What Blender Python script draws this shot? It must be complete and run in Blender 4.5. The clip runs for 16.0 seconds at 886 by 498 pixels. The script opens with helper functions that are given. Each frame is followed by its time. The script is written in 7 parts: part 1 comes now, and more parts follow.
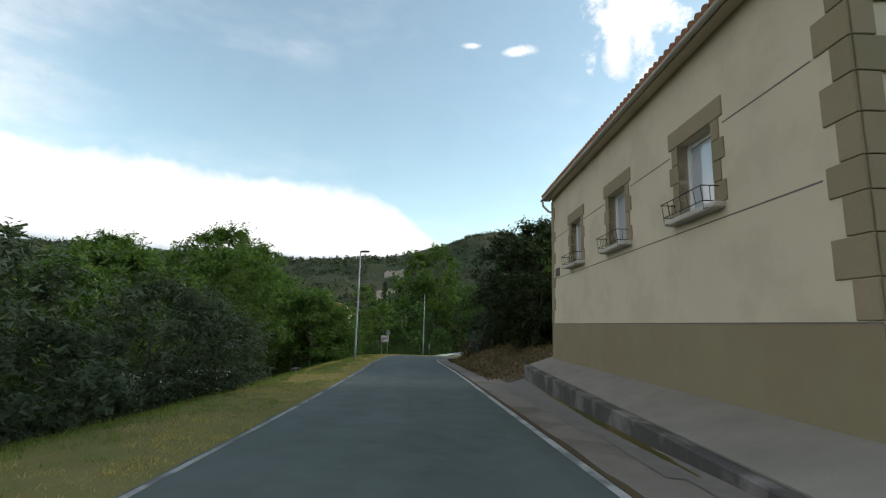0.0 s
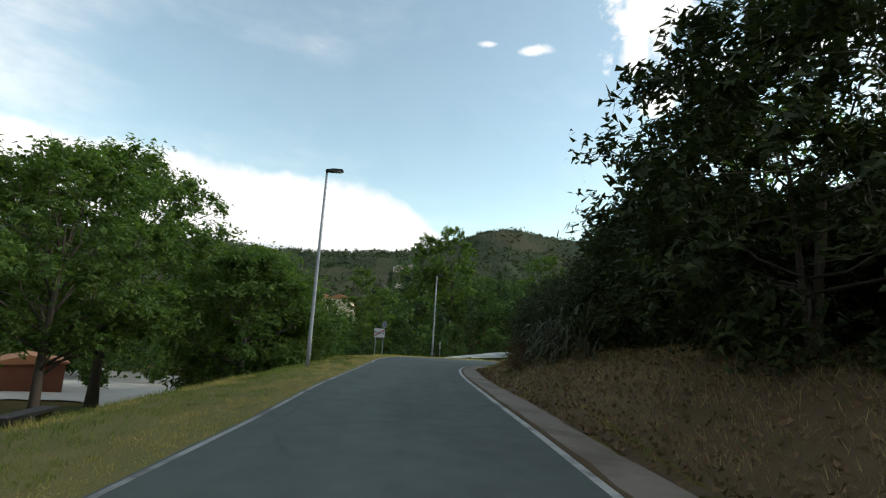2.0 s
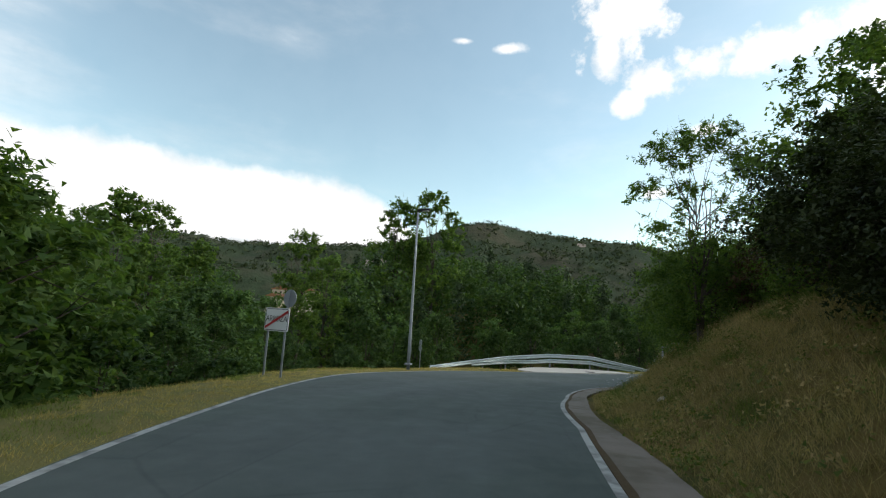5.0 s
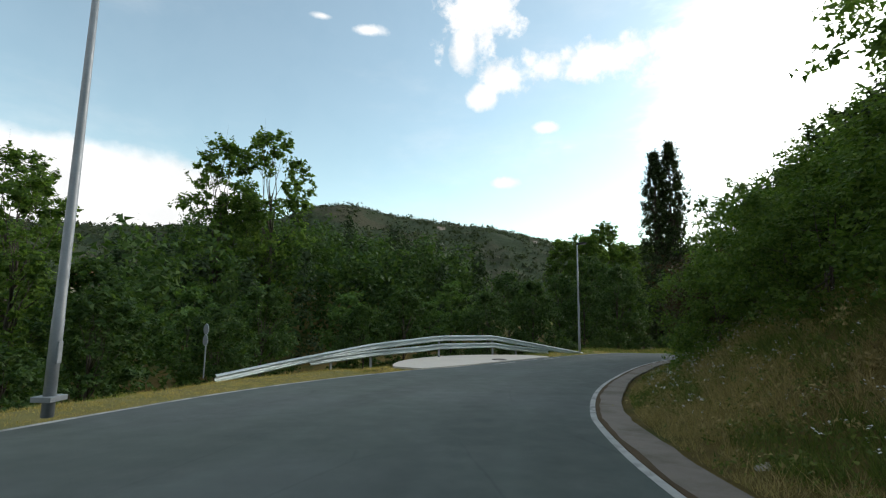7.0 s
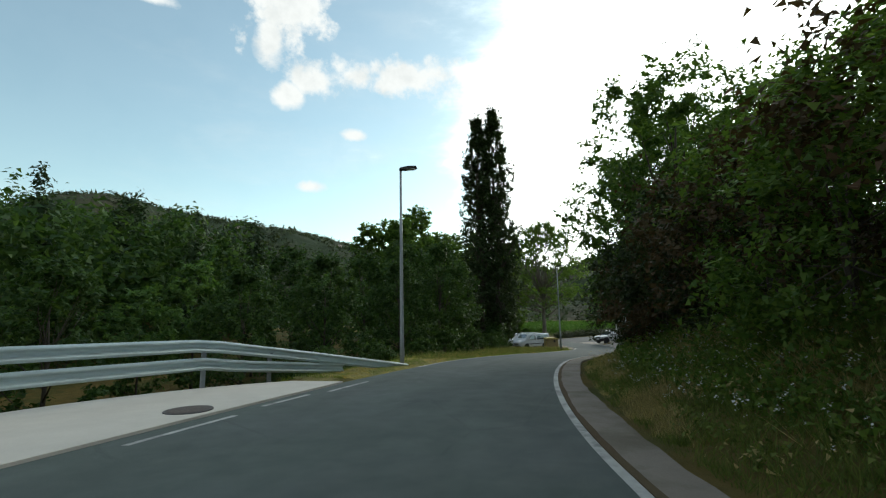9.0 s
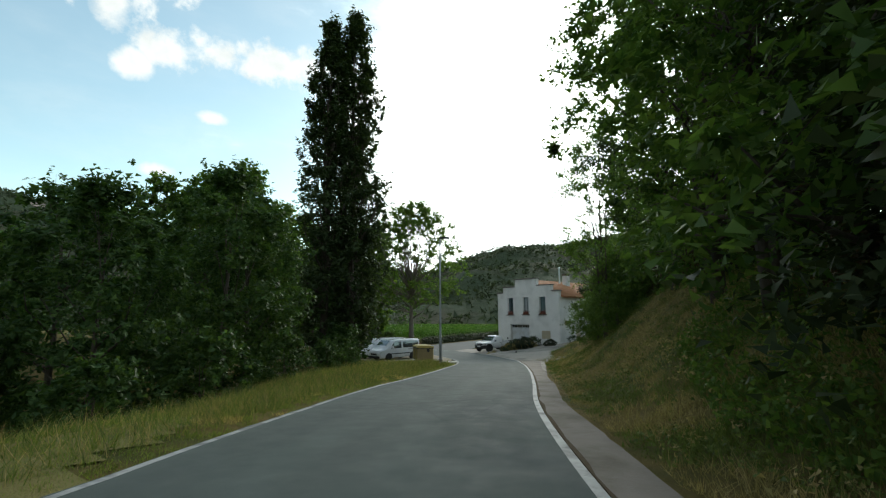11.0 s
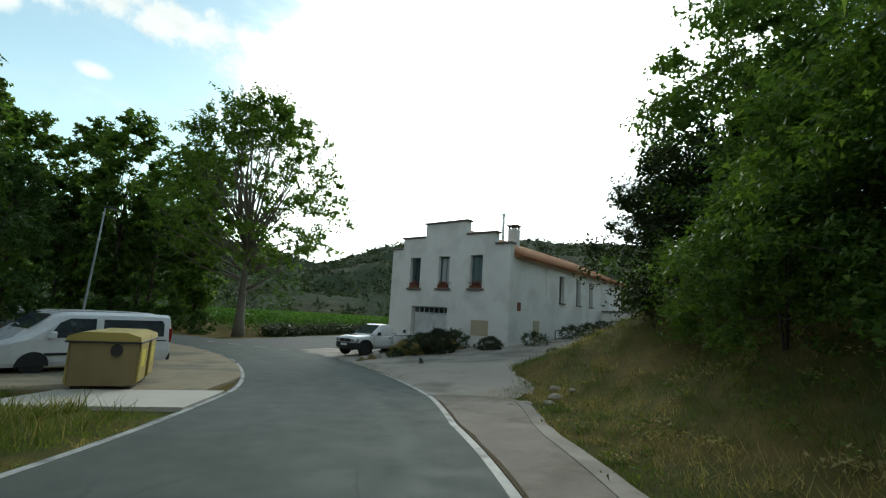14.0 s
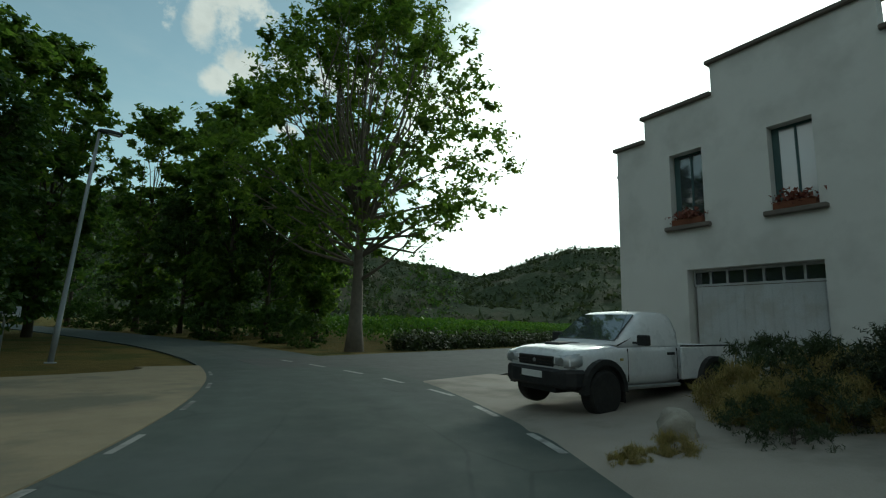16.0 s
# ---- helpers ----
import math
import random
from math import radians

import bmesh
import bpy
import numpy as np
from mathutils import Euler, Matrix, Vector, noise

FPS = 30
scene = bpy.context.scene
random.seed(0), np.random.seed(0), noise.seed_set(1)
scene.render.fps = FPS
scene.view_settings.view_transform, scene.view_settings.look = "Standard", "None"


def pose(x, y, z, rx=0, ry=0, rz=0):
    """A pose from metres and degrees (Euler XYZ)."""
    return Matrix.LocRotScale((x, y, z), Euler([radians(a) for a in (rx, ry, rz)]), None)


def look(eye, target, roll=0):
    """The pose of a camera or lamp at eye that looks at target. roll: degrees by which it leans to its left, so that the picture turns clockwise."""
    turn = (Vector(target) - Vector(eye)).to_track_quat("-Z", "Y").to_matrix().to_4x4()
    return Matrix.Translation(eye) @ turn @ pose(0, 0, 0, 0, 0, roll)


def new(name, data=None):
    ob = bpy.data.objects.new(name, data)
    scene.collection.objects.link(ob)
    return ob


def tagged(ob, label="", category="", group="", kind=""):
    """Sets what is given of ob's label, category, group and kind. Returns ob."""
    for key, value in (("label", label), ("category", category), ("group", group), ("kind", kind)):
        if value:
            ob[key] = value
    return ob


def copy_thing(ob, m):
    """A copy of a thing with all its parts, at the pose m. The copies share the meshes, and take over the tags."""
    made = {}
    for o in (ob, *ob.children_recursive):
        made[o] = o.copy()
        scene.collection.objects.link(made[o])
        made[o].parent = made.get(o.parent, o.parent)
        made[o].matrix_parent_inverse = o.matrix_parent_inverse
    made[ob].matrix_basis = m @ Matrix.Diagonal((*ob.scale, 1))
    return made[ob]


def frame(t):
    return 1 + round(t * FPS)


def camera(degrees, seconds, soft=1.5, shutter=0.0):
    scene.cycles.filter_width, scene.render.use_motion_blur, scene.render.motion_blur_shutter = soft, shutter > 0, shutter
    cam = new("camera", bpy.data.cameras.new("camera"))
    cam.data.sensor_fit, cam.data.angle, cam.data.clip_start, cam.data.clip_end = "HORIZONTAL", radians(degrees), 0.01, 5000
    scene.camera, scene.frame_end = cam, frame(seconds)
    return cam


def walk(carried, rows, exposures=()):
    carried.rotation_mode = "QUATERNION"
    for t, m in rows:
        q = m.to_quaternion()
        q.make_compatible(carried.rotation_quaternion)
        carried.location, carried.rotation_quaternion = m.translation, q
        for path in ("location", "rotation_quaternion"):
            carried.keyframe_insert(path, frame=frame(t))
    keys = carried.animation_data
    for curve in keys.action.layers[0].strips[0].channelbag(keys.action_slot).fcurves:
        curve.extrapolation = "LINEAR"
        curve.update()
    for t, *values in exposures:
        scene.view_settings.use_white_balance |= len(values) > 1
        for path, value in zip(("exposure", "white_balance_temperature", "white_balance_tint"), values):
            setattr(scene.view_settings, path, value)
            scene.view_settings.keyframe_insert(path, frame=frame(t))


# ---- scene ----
cam = camera(87.17, 16.0, soft=1.2)
PATH = [
    (0, (0.104, 5.509, 1.376), (0.007, 9.457, 2.013), 1.61),
    (0.5, (-0.182, 9.842, 1.182), (-0.299, 13.792, 1.806), 2.03),
    (1, (-0.513, 14.057, 1.002), (-0.648, 18.006, 1.622), 1.99),
    (1.5, (-0.834, 18.285, 0.862), (-0.998, 22.232, 1.486), 3.27),
    (2, (-1.179, 22.360, 0.725), (-1.361, 26.308, 1.341), 3.49),
    (2.5, (-1.529, 26.294, 0.581), (-1.729, 30.241, 1.198), 2.91),
    (3, (-1.861, 30.316, 0.436), (-2.097, 34.265, 1.024), 2.69),
    (3.2, (-2.033, 31.965, 0.377), (-2.283, 35.914, 0.961), 2.70),
    (5.5, (-2.707, 50.553, -0.462), (-2.455, 54.498, 0.143), 2.51),
    (6, (-2.249, 54.599, -0.692), (-1.726, 58.526, -0.141), 1.51),
    (6.3, (-1.889, 57.014, -0.837), (-1.185, 60.912, -0.283), 1.36),
    (6.6, (-1.366, 59.465, -0.987), (-0.444, 63.319, -0.445), 0.65),
    (7, (-0.433, 62.643, -1.202), (0.781, 66.419, -0.690), 0.72),
    (7.5, (1.180, 66.401, -1.503), (2.779, 70.031, -0.992), 0.79),
    (8, (3.184, 70.136, -1.794), (5.171, 73.570, -1.286), 0.40),
    (8.5, (5.629, 73.793, -2.070), (7.971, 76.992, -1.537), -0.32),
    (9, (8.471, 77.283, -2.325), (11.104, 80.241, -1.764), -1.15),
    (11.5, (26.773, 90.935, -3.105), (30.262, 92.805, -2.532), 0.70),
    (12, (30.796, 92.864, -3.377), (34.404, 94.497, -2.814), 1.44),
    (12.5, (34.931, 94.671, -3.667), (38.624, 96.110, -3.123), 1.46),
    (13, (39.206, 96.339, -3.962), (42.922, 97.703, -3.384), 2.64),
    (13.5, (43.528, 98.045, -4.245), (47.250, 99.392, -3.673), 3.25),
    (14, (47.739, 99.968, -4.499), (51.457, 101.323, -3.919), 3.22),
    (14.5, (51.871, 101.889, -4.743), (55.541, 103.365, -4.148), 2.98),
    (15, (55.892, 104.201, -4.972), (59.453, 105.921, -4.375), 2.82),
    (15.5, (59.523, 106.730, -5.195), (62.882, 108.816, -4.593), 2.57),
    (16, (62.780, 109.525, -5.421), (65.828, 112.038, -4.791), 1.75),
]
EXPOSURES = [(0, 0.34, 6500, 10), (1.2, 0.36, 6550, 10), (2, 0.32, 6600, 10), (3, 0.35, 6550, 10), (5.5, 0.24, 6550, 10), (8, 0.18, 6500, 8), (9, 0.02, 6450, 4), (11.5, 0.16, 6400, 2), (12.5, 0.14, 6350, 0), (13.5, 0.16, 6350, 0), (14.5, -0.16, 6360, -2), (15, -0.55, 6330, -6), (16, -0.58, 6330, -9)]
walk(cam, [(t, look(eye, target, roll)) for t, eye, target, roll in PATH], EXPOSURES)

# ---- world, sun, exposure ----
SUN_AZ, SUN_EL = 78.0, 24.0          # degrees clockwise from +y, and above the horizon


def sky_world():
    world = bpy.data.worlds.new("world")
    scene.world = world
    world.use_nodes = True
    nt = world.node_tree
    nt.nodes.clear()

    def val(v):
        return v

    def link(a, sock):
        if isinstance(a, (int, float)):
            sock.default_value = a
        else:
            nt.links.new(a, sock)

    def m(op, a, b=0.0, c=0.0):
        n = nt.nodes.new("ShaderNodeMath")
        n.operation = op
        link(a, n.inputs[0]), link(b, n.inputs[1]), link(c, n.inputs[2])
        return n.outputs[0]

    def ramp(x, lo, hi):
        n = nt.nodes.new("ShaderNodeMapRange")
        n.interpolation_type = "SMOOTHSTEP"
        link(x, n.inputs[0]), link(lo, n.inputs[1]), link(hi, n.inputs[2])
        return n.outputs[0]

    def cloud_noise(vec, scale, detail, rough):
        n = nt.nodes.new("ShaderNodeTexNoise")
        n.inputs["Scale"].default_value, n.inputs["Detail"].default_value, n.inputs["Roughness"].default_value = scale, detail, rough
        nt.links.new(vec, n.inputs["Vector"])
        return n.outputs[0]

    coord = nt.nodes.new("ShaderNodeTexCoord").outputs["Generated"]
    sep = nt.nodes.new("ShaderNodeSeparateXYZ")
    nt.links.new(coord, sep.inputs[0])
    az = m("MULTIPLY", m("ARCTAN2", sep.outputs[0], sep.outputs[1]), 57.2958)
    el = m("MULTIPLY", m("ARCSINE", sep.outputs[2]), 57.2958)
    wisps = cloud_noise(coord, 9.0, 8.0, 0.62)
    stretch = nt.nodes.new("ShaderNodeMapping")
    stretch.inputs["Scale"].default_value = (1.0, 1.0, 3.2)
    nt.links.new(coord, stretch.inputs[0])
    veil = cloud_noise(stretch.outputs[0], 2.6, 7.0, 0.6)
    fluff = cloud_noise(coord, 26.0, 8.0, 0.6)
    off = m("ADD", m("MULTIPLY", m("SUBTRACT", wisps, 0.5), 1.9), m("MULTIPLY", m("SUBTRACT", fluff, 0.5), 0.9))

    streaks = m("MULTIPLY", m("SUBTRACT", cloud_noise(stretch.outputs[0], 11.0, 9.0, 0.68), 0.5), 2.0)

    def puff(a0, e0, wa, we, soft=0.5, ragged=1.5, edge=None):
        """A cloud at a place of the sky, wa by we degrees."""
        da = m("DIVIDE", m("SUBTRACT", az, a0), wa)
        de = m("DIVIDE", m("SUBTRACT", el, e0), we)
        d = m("SQRT", m("ADD", m("MULTIPLY", da, da), m("MULTIPLY", de, de)))
        return ramp(m("ADD", m("SUBTRACT", 1.18, d), m("MULTIPLY", edge or off, ragged)), 0.0, soft)

    parts = [
        puff(7.5, 32.0, 2.6, 0.75, 0.9, 1.0), puff(1.9, 32.8, 1.6, 0.4, 1.2, 0.9), puff(30.6, 21.6, 1.9, 0.75, 0.9, 0.9), puff(25.3, 15.4, 2.0, 0.95, 0.9, 0.8),
        puff(22.3, 37.0, 5.6, 6.0, 0.7, 1.7), puff(20.2, 30.8, 1.8, 2.6, 0.8, 1.2), puff(22.6, 25.4, 1.8, 1.5, 0.8, 1.0), puff(26.0, 27.6, 3.2, 2.0, 0.8, 1.5), puff(30.2, 28.3, 3.4, 1.8, 0.8, 1.5),
        puff(36.0, 28.2, 4.6, 2.2, 0.8, 1.6), puff(43.0, 28.4, 6.0, 3.2, 0.9, 1.7), puff(52.0, 26.5, 9.0, 4.4, 1.0, 1.8),
    ]
    # the bank low in the north-west
    top = m("SUBTRACT", 17.0, m("MULTIPLY", ramp(az, -14.0, 5.0), 9.0))
    bank = m("MULTIPLY", ramp(m("ADD", m("SUBTRACT", top, el), m("MULTIPLY", off, 1.6)), 0.0, 2.4), ramp(az, 9.0, -6.0))
    # the bright veil round the hidden sun
    glow = m("MULTIPLY", ramp(m("ABSOLUTE", m("SUBTRACT", az, SUN_AZ)), 44.0, 16.0), ramp(el, 58.0, 16.0))
    bright = ramp(m("ADD", glow, m("MULTIPLY", m("SUBTRACT", veil, 0.5), 0.9)), 0.12, 0.7)
    thin = m("ADD", 0.07, m("MULTIPLY", ramp(veil, 0.46, 0.8), 0.22))
    # unseen cloud veil in the west, added as fill light from behind
    west_fill = m("MULTIPLY", ramp(m("ABSOLUTE", m("ADD", az, 105.0)), 75.0, 45.0), m("ADD", 0.3, m("MULTIPLY", ramp(veil, 0.4, 0.65), 0.6)))
    mask = m("MAXIMUM", m("MAXIMUM", bank, thin), west_fill)
    for q in parts:
        mask = m("MAXIMUM", mask, q)

    sky = nt.nodes.new("ShaderNodeTexSky")
    sky.sky_type, sky.sun_disc = "NISHITA", False
    sky.sun_elevation, sky.sun_rotation = radians(SUN_EL), radians(SUN_AZ)
    sky.air_density, sky.dust_density, sky.ozone_density = 1.0, 0.6, 1.6
    grade = nt.nodes.new("ShaderNodeVectorMath")
    grade.operation = "MULTIPLY"
    nt.links.new(sky.outputs[0], grade.inputs[0])
    grade.inputs[1].default_value = SKY

    def mix(f, a, b):
        n = nt.nodes.new("ShaderNodeMix")
        n.data_type = "RGBA"
        nt.links.new(f, n.inputs[0])
        for sock, v in ((n.inputs[6], a), (n.inputs[7], b)):
            if isinstance(v, tuple):
                sock.default_value = (*v, 1)
            else:
                nt.links.new(v, sock)
        return n.outputs[2]

    # the clouds' own shading, and the greyer foot of the bank
    shade = m("MULTIPLY", ramp(cloud_noise(coord, 14.0, 6.0, 0.6), 0.42, 0.68), 0.55)
    foot = m("MULTIPLY", ramp(m("ADD", el, m("MULTIPLY", off, 1.2)), 8.2, 6.6), ramp(az, -6.0, -16.0))
    white = mix(foot, mix(shade, CLOUD, CLOUD_SHADE), (0.42, 0.5, 0.56))
    col = mix(mask, grade.outputs[0], white)
    col = mix(bright, col, GLARE)
    grey = m("MAXIMUM", puff(99.0, 15.0, 13.0, 3.4, 1.0, 1.8, streaks), puff(93.5, 15.6, 5.0, 1.9, 0.9, 1.3, streaks))
    for q in (puff(93.0, 11.2, 5.5, 1.8, 1.0, 2.1, streaks), puff(103.5, 19.0, 2.4, 2.2, 1.1, 2.8, streaks), puff(109.0, 16.5, 9.0, 3.0, 1.0, 2.1, streaks)):
        grey = m("MAXIMUM", grey, q)
    col = mix(m("MULTIPLY", grey, 0.85), col, (0.62, 0.7, 0.74))
    bg = nt.nodes.new("ShaderNodeBackground")
    bg.inputs[1].default_value = 1.0
    nt.links.new(col, bg.inputs[0])
    out = nt.nodes.new("ShaderNodeOutputWorld")
    nt.links.new(bg.outputs[0], out.inputs[0])


SKY, CLOUD, CLOUD_SHADE, GLARE = (0.235, 0.235, 0.187), (0.98, 0.98, 0.98), (0.72, 0.74, 0.75), (2.9, 2.95, 2.95)
sky_world()
sun = new("sun", bpy.data.lights.new("sun", "SUN"))
sun.data.energy, sun.data.angle, sun.data.color = 1.2, radians(14), (1.0, 0.94, 0.86)
_a, _e = radians(SUN_AZ), radians(SUN_EL)
sun.matrix_world = look((math.sin(_a) * math.cos(_e) * 200, math.cos(_a) * math.cos(_e) * 200, math.sin(_e) * 200), (0, 0, 0))

# ---- materials ----
def material(name, colour, rough=0.8, second=None, scale=3.0, amount=0.5, fine=40.0, bump=0.3, depth=0.01, metal=0.0, third=None, third_scale=0.4,
             island=0.0, lucent=0.0, coat=0.0, per_object=0.0, detail=6.0, gloss=0.4):
    """A procedural surface: two scales of colour variation, fine relief, and chance variation by piece."""
    mat = bpy.data.materials.new(name)
    mat.use_nodes = True
    nt = mat.node_tree
    bsdf = nt.nodes["Principled BSDF"]
    tc = nt.nodes.new("ShaderNodeTexCoord").outputs["Object"]

    def tex(s, d=detail, r=0.6):
        n = nt.nodes.new("ShaderNodeTexNoise")
        n.inputs["Scale"].default_value, n.inputs["Detail"].default_value, n.inputs["Roughness"].default_value = s, d, r
        nt.links.new(tc, n.inputs["Vector"])
        return n.outputs[0]

    def mr(x, lo, hi, a=0.0, b=1.0):
        n = nt.nodes.new("ShaderNodeMapRange")
        nt.links.new(x, n.inputs[0])
        for k, v in enumerate((lo, hi, a, b)):
            n.inputs[k + 1].default_value = v
        return n.outputs[0]

    def mix(f, a, b, mode="MIX"):
        n = nt.nodes.new("ShaderNodeMix")
        n.data_type, n.blend_type = "RGBA", mode
        if isinstance(f, (int, float)):
            n.inputs[0].default_value = f
        else:
            nt.links.new(f, n.inputs[0])
        for sock, v in ((n.inputs[6], a), (n.inputs[7], b)):
            if isinstance(v, tuple):
                sock.default_value = (*v, 1)
            else:
                nt.links.new(v, sock)
        return n.outputs[2]

    second = second or tuple(c * 0.72 for c in colour)
    col = mix(mr(tex(scale), 0.5 - 0.35 * amount, 0.5 + 0.35 * amount + 0.05, 0, 1), colour, second)
    if third:
        col = mix(mr(tex(third_scale), 0.48, 0.62), col, third)
    grain = tex(fine, 4.0)
    col = mix(mr(grain, 0.3, 0.7, 0.0, 0.35 * min(1, amount + 0.2)), col, tuple(c * 0.55 for c in colour))
    for node, out, amt in (("ShaderNodeNewGeometry", "Random Per Island", island), ("ShaderNodeObjectInfo", "Random", per_object)):
        if amt:
            r = nt.nodes.new(node).outputs[out]
            hsv = nt.nodes.new("ShaderNodeHueSaturation")
            nt.links.new(mr(r, 0, 1, 1 - amt, 1 + amt), hsv.inputs["Value"])
            nt.links.new(mr(r, 0, 1, 0.5 + amt * 0.05, 0.5 - amt * 0.05), hsv.inputs["Hue"])
            nt.links.new(col, hsv.inputs["Color"])
            col = hsv.outputs[0]
    nt.links.new(col, bsdf.inputs["Base Color"])
    nt.links.new(mr(tex(scale * 2.3), 0.3, 0.7, max(0, rough - 0.12), min(1, rough + 0.12)), bsdf.inputs["Roughness"])
    bsdf.inputs["Metallic"].default_value = metal
    bsdf.inputs["Coat Weight"].default_value = coat
    bsdf.inputs["Specular IOR Level"].default_value = 0.12 if lucent else gloss
    if bump:
        b = nt.nodes.new("ShaderNodeBump")
        b.inputs["Strength"].default_value, b.inputs["Distance"].default_value = bump, depth
        nt.links.new(grain, b.inputs["Height"])
        nt.links.new(b.outputs[0], bsdf.inputs["Normal"])
    if lucent:
        out = nt.nodes["Material Output"]
        tr = nt.nodes.new("ShaderNodeBsdfTranslucent")
        nt.links.new(mix(1.0, col, (1.5, 1.6, 0.7), "MULTIPLY"), tr.inputs[0])
        ms = nt.nodes.new("ShaderNodeMixShader")
        ms.inputs[0].default_value = lucent
        nt.links.new(bsdf.outputs[0], ms.inputs[1])
        nt.links.new(tr.outputs[0], ms.inputs[2])
        nt.links.new(ms.outputs[0], out.inputs[0])
    return mat


def glass(name, colour=(0.05, 0.06, 0.07), rough=0.04):
    mat = bpy.data.materials.new(name)
    mat.use_nodes = True
    b = mat.node_tree.nodes["Principled BSDF"]
    b.inputs["Base Color"].default_value, b.inputs["Roughness"].default_value = (*colour, 1), rough
    b.inputs["IOR"].default_value = 1.9
    b.inputs["Specular IOR Level"].default_value = 0.8
    return mat


def leaf(name, colour, second, lucent=0.35, island=0.35, rough=0.55):
    return material(name, colour, rough, second, scale=0.5, amount=0.8, fine=8.0, bump=0.0, island=island, lucent=lucent, detail=3.0)


def road_surface():
    """Worn asphalt, laid out along the lane: polished wheel tracks, patches, fine cracks, tar and coarse grain."""
    mat = material("worn_asphalt", (0.07, 0.087, 0.078), 0.86, (0.085, 0.103, 0.093), 0.9, 0.7, 150.0, 0.55, 0.006, third=(0.088, 0.103, 0.098), third_scale=0.25, gloss=0.3)
    nt = mat.node_tree
    bsdf = nt.nodes["Principled BSDF"]
    uv = nt.nodes.new("ShaderNodeUVMap").outputs[0]

    def lay(kind, sx, sy, scale, detail=3.0):
        mp = nt.nodes.new("ShaderNodeMapping")
        mp.inputs["Scale"].default_value = (sx, sy, 1.0)
        nt.links.new(uv, mp.inputs[0])
        n = nt.nodes.new(kind)
        n.inputs["Scale"].default_value = scale
        n.inputs["Detail"].default_value = detail
        nt.links.new(mp.outputs[0], n.inputs["Vector"])
        return n

    def mr(x, lo, hi, a, b):
        n = nt.nodes.new("ShaderNodeMapRange")
        nt.links.new(x, n.inputs[0])
        for k, v in enumerate((lo, hi, a, b)):
            n.inputs[k + 1].default_value = v
        return n.outputs[0]

    def times(a, b):
        n = nt.nodes.new("ShaderNodeMath")
        n.operation = "MULTIPLY"
        nt.links.new(a, n.inputs[0]), nt.links.new(b, n.inputs[1])
        return n.outputs[0]

    tracks = mr(lay("ShaderNodeTexNoise", 1.0, 0.02, 1.1).outputs[0], 0.35, 0.65, 0.92, 1.08)
    stains = mr(lay("ShaderNodeTexNoise", 1.0, 0.3, 0.8, 5.0).outputs[0], 0.35, 0.7, 1.05, 0.9)
    edge = lay("ShaderNodeTexVoronoi", 1.0, 0.45, 0.55)
    edge.feature = "DISTANCE_TO_EDGE"
    warp = nt.nodes.new("ShaderNodeMix")
    warp.data_type = "RGBA"
    warp.inputs[0].default_value = 0.06
    wn = nt.nodes.new("ShaderNodeTexNoise")
    wn.inputs["Scale"].default_value = 1.6
    nt.links.new(uv, wn.inputs["Vector"])
    nt.links.new(edge.inputs["Vector"].links[0].from_socket, warp.inputs[6])
    nt.links.new(wn.outputs[1], warp.inputs[7])
    nt.links.new(warp.outputs[2], edge.inputs["Vector"])
    some = mr(lay("ShaderNodeTexNoise", 1.0, 0.6, 0.25).outputs[0], 0.5, 0.56, 0.0, 1.0)
    crack = mr(times(mr(edge.outputs["Distance"], 0.004, 0.01, 1.0, 0.0), some), 0, 1, 1.0, 0.84)
    hsv = nt.nodes.new("ShaderNodeHueSaturation")
    nt.links.new(bsdf.inputs["Base Color"].links[0].from_socket, hsv.inputs["Color"])
    nt.links.new(times(times(tracks, stains), crack), hsv.inputs["Value"])
    nt.links.new(hsv.outputs[0], bsdf.inputs["Base Color"])
    return mat


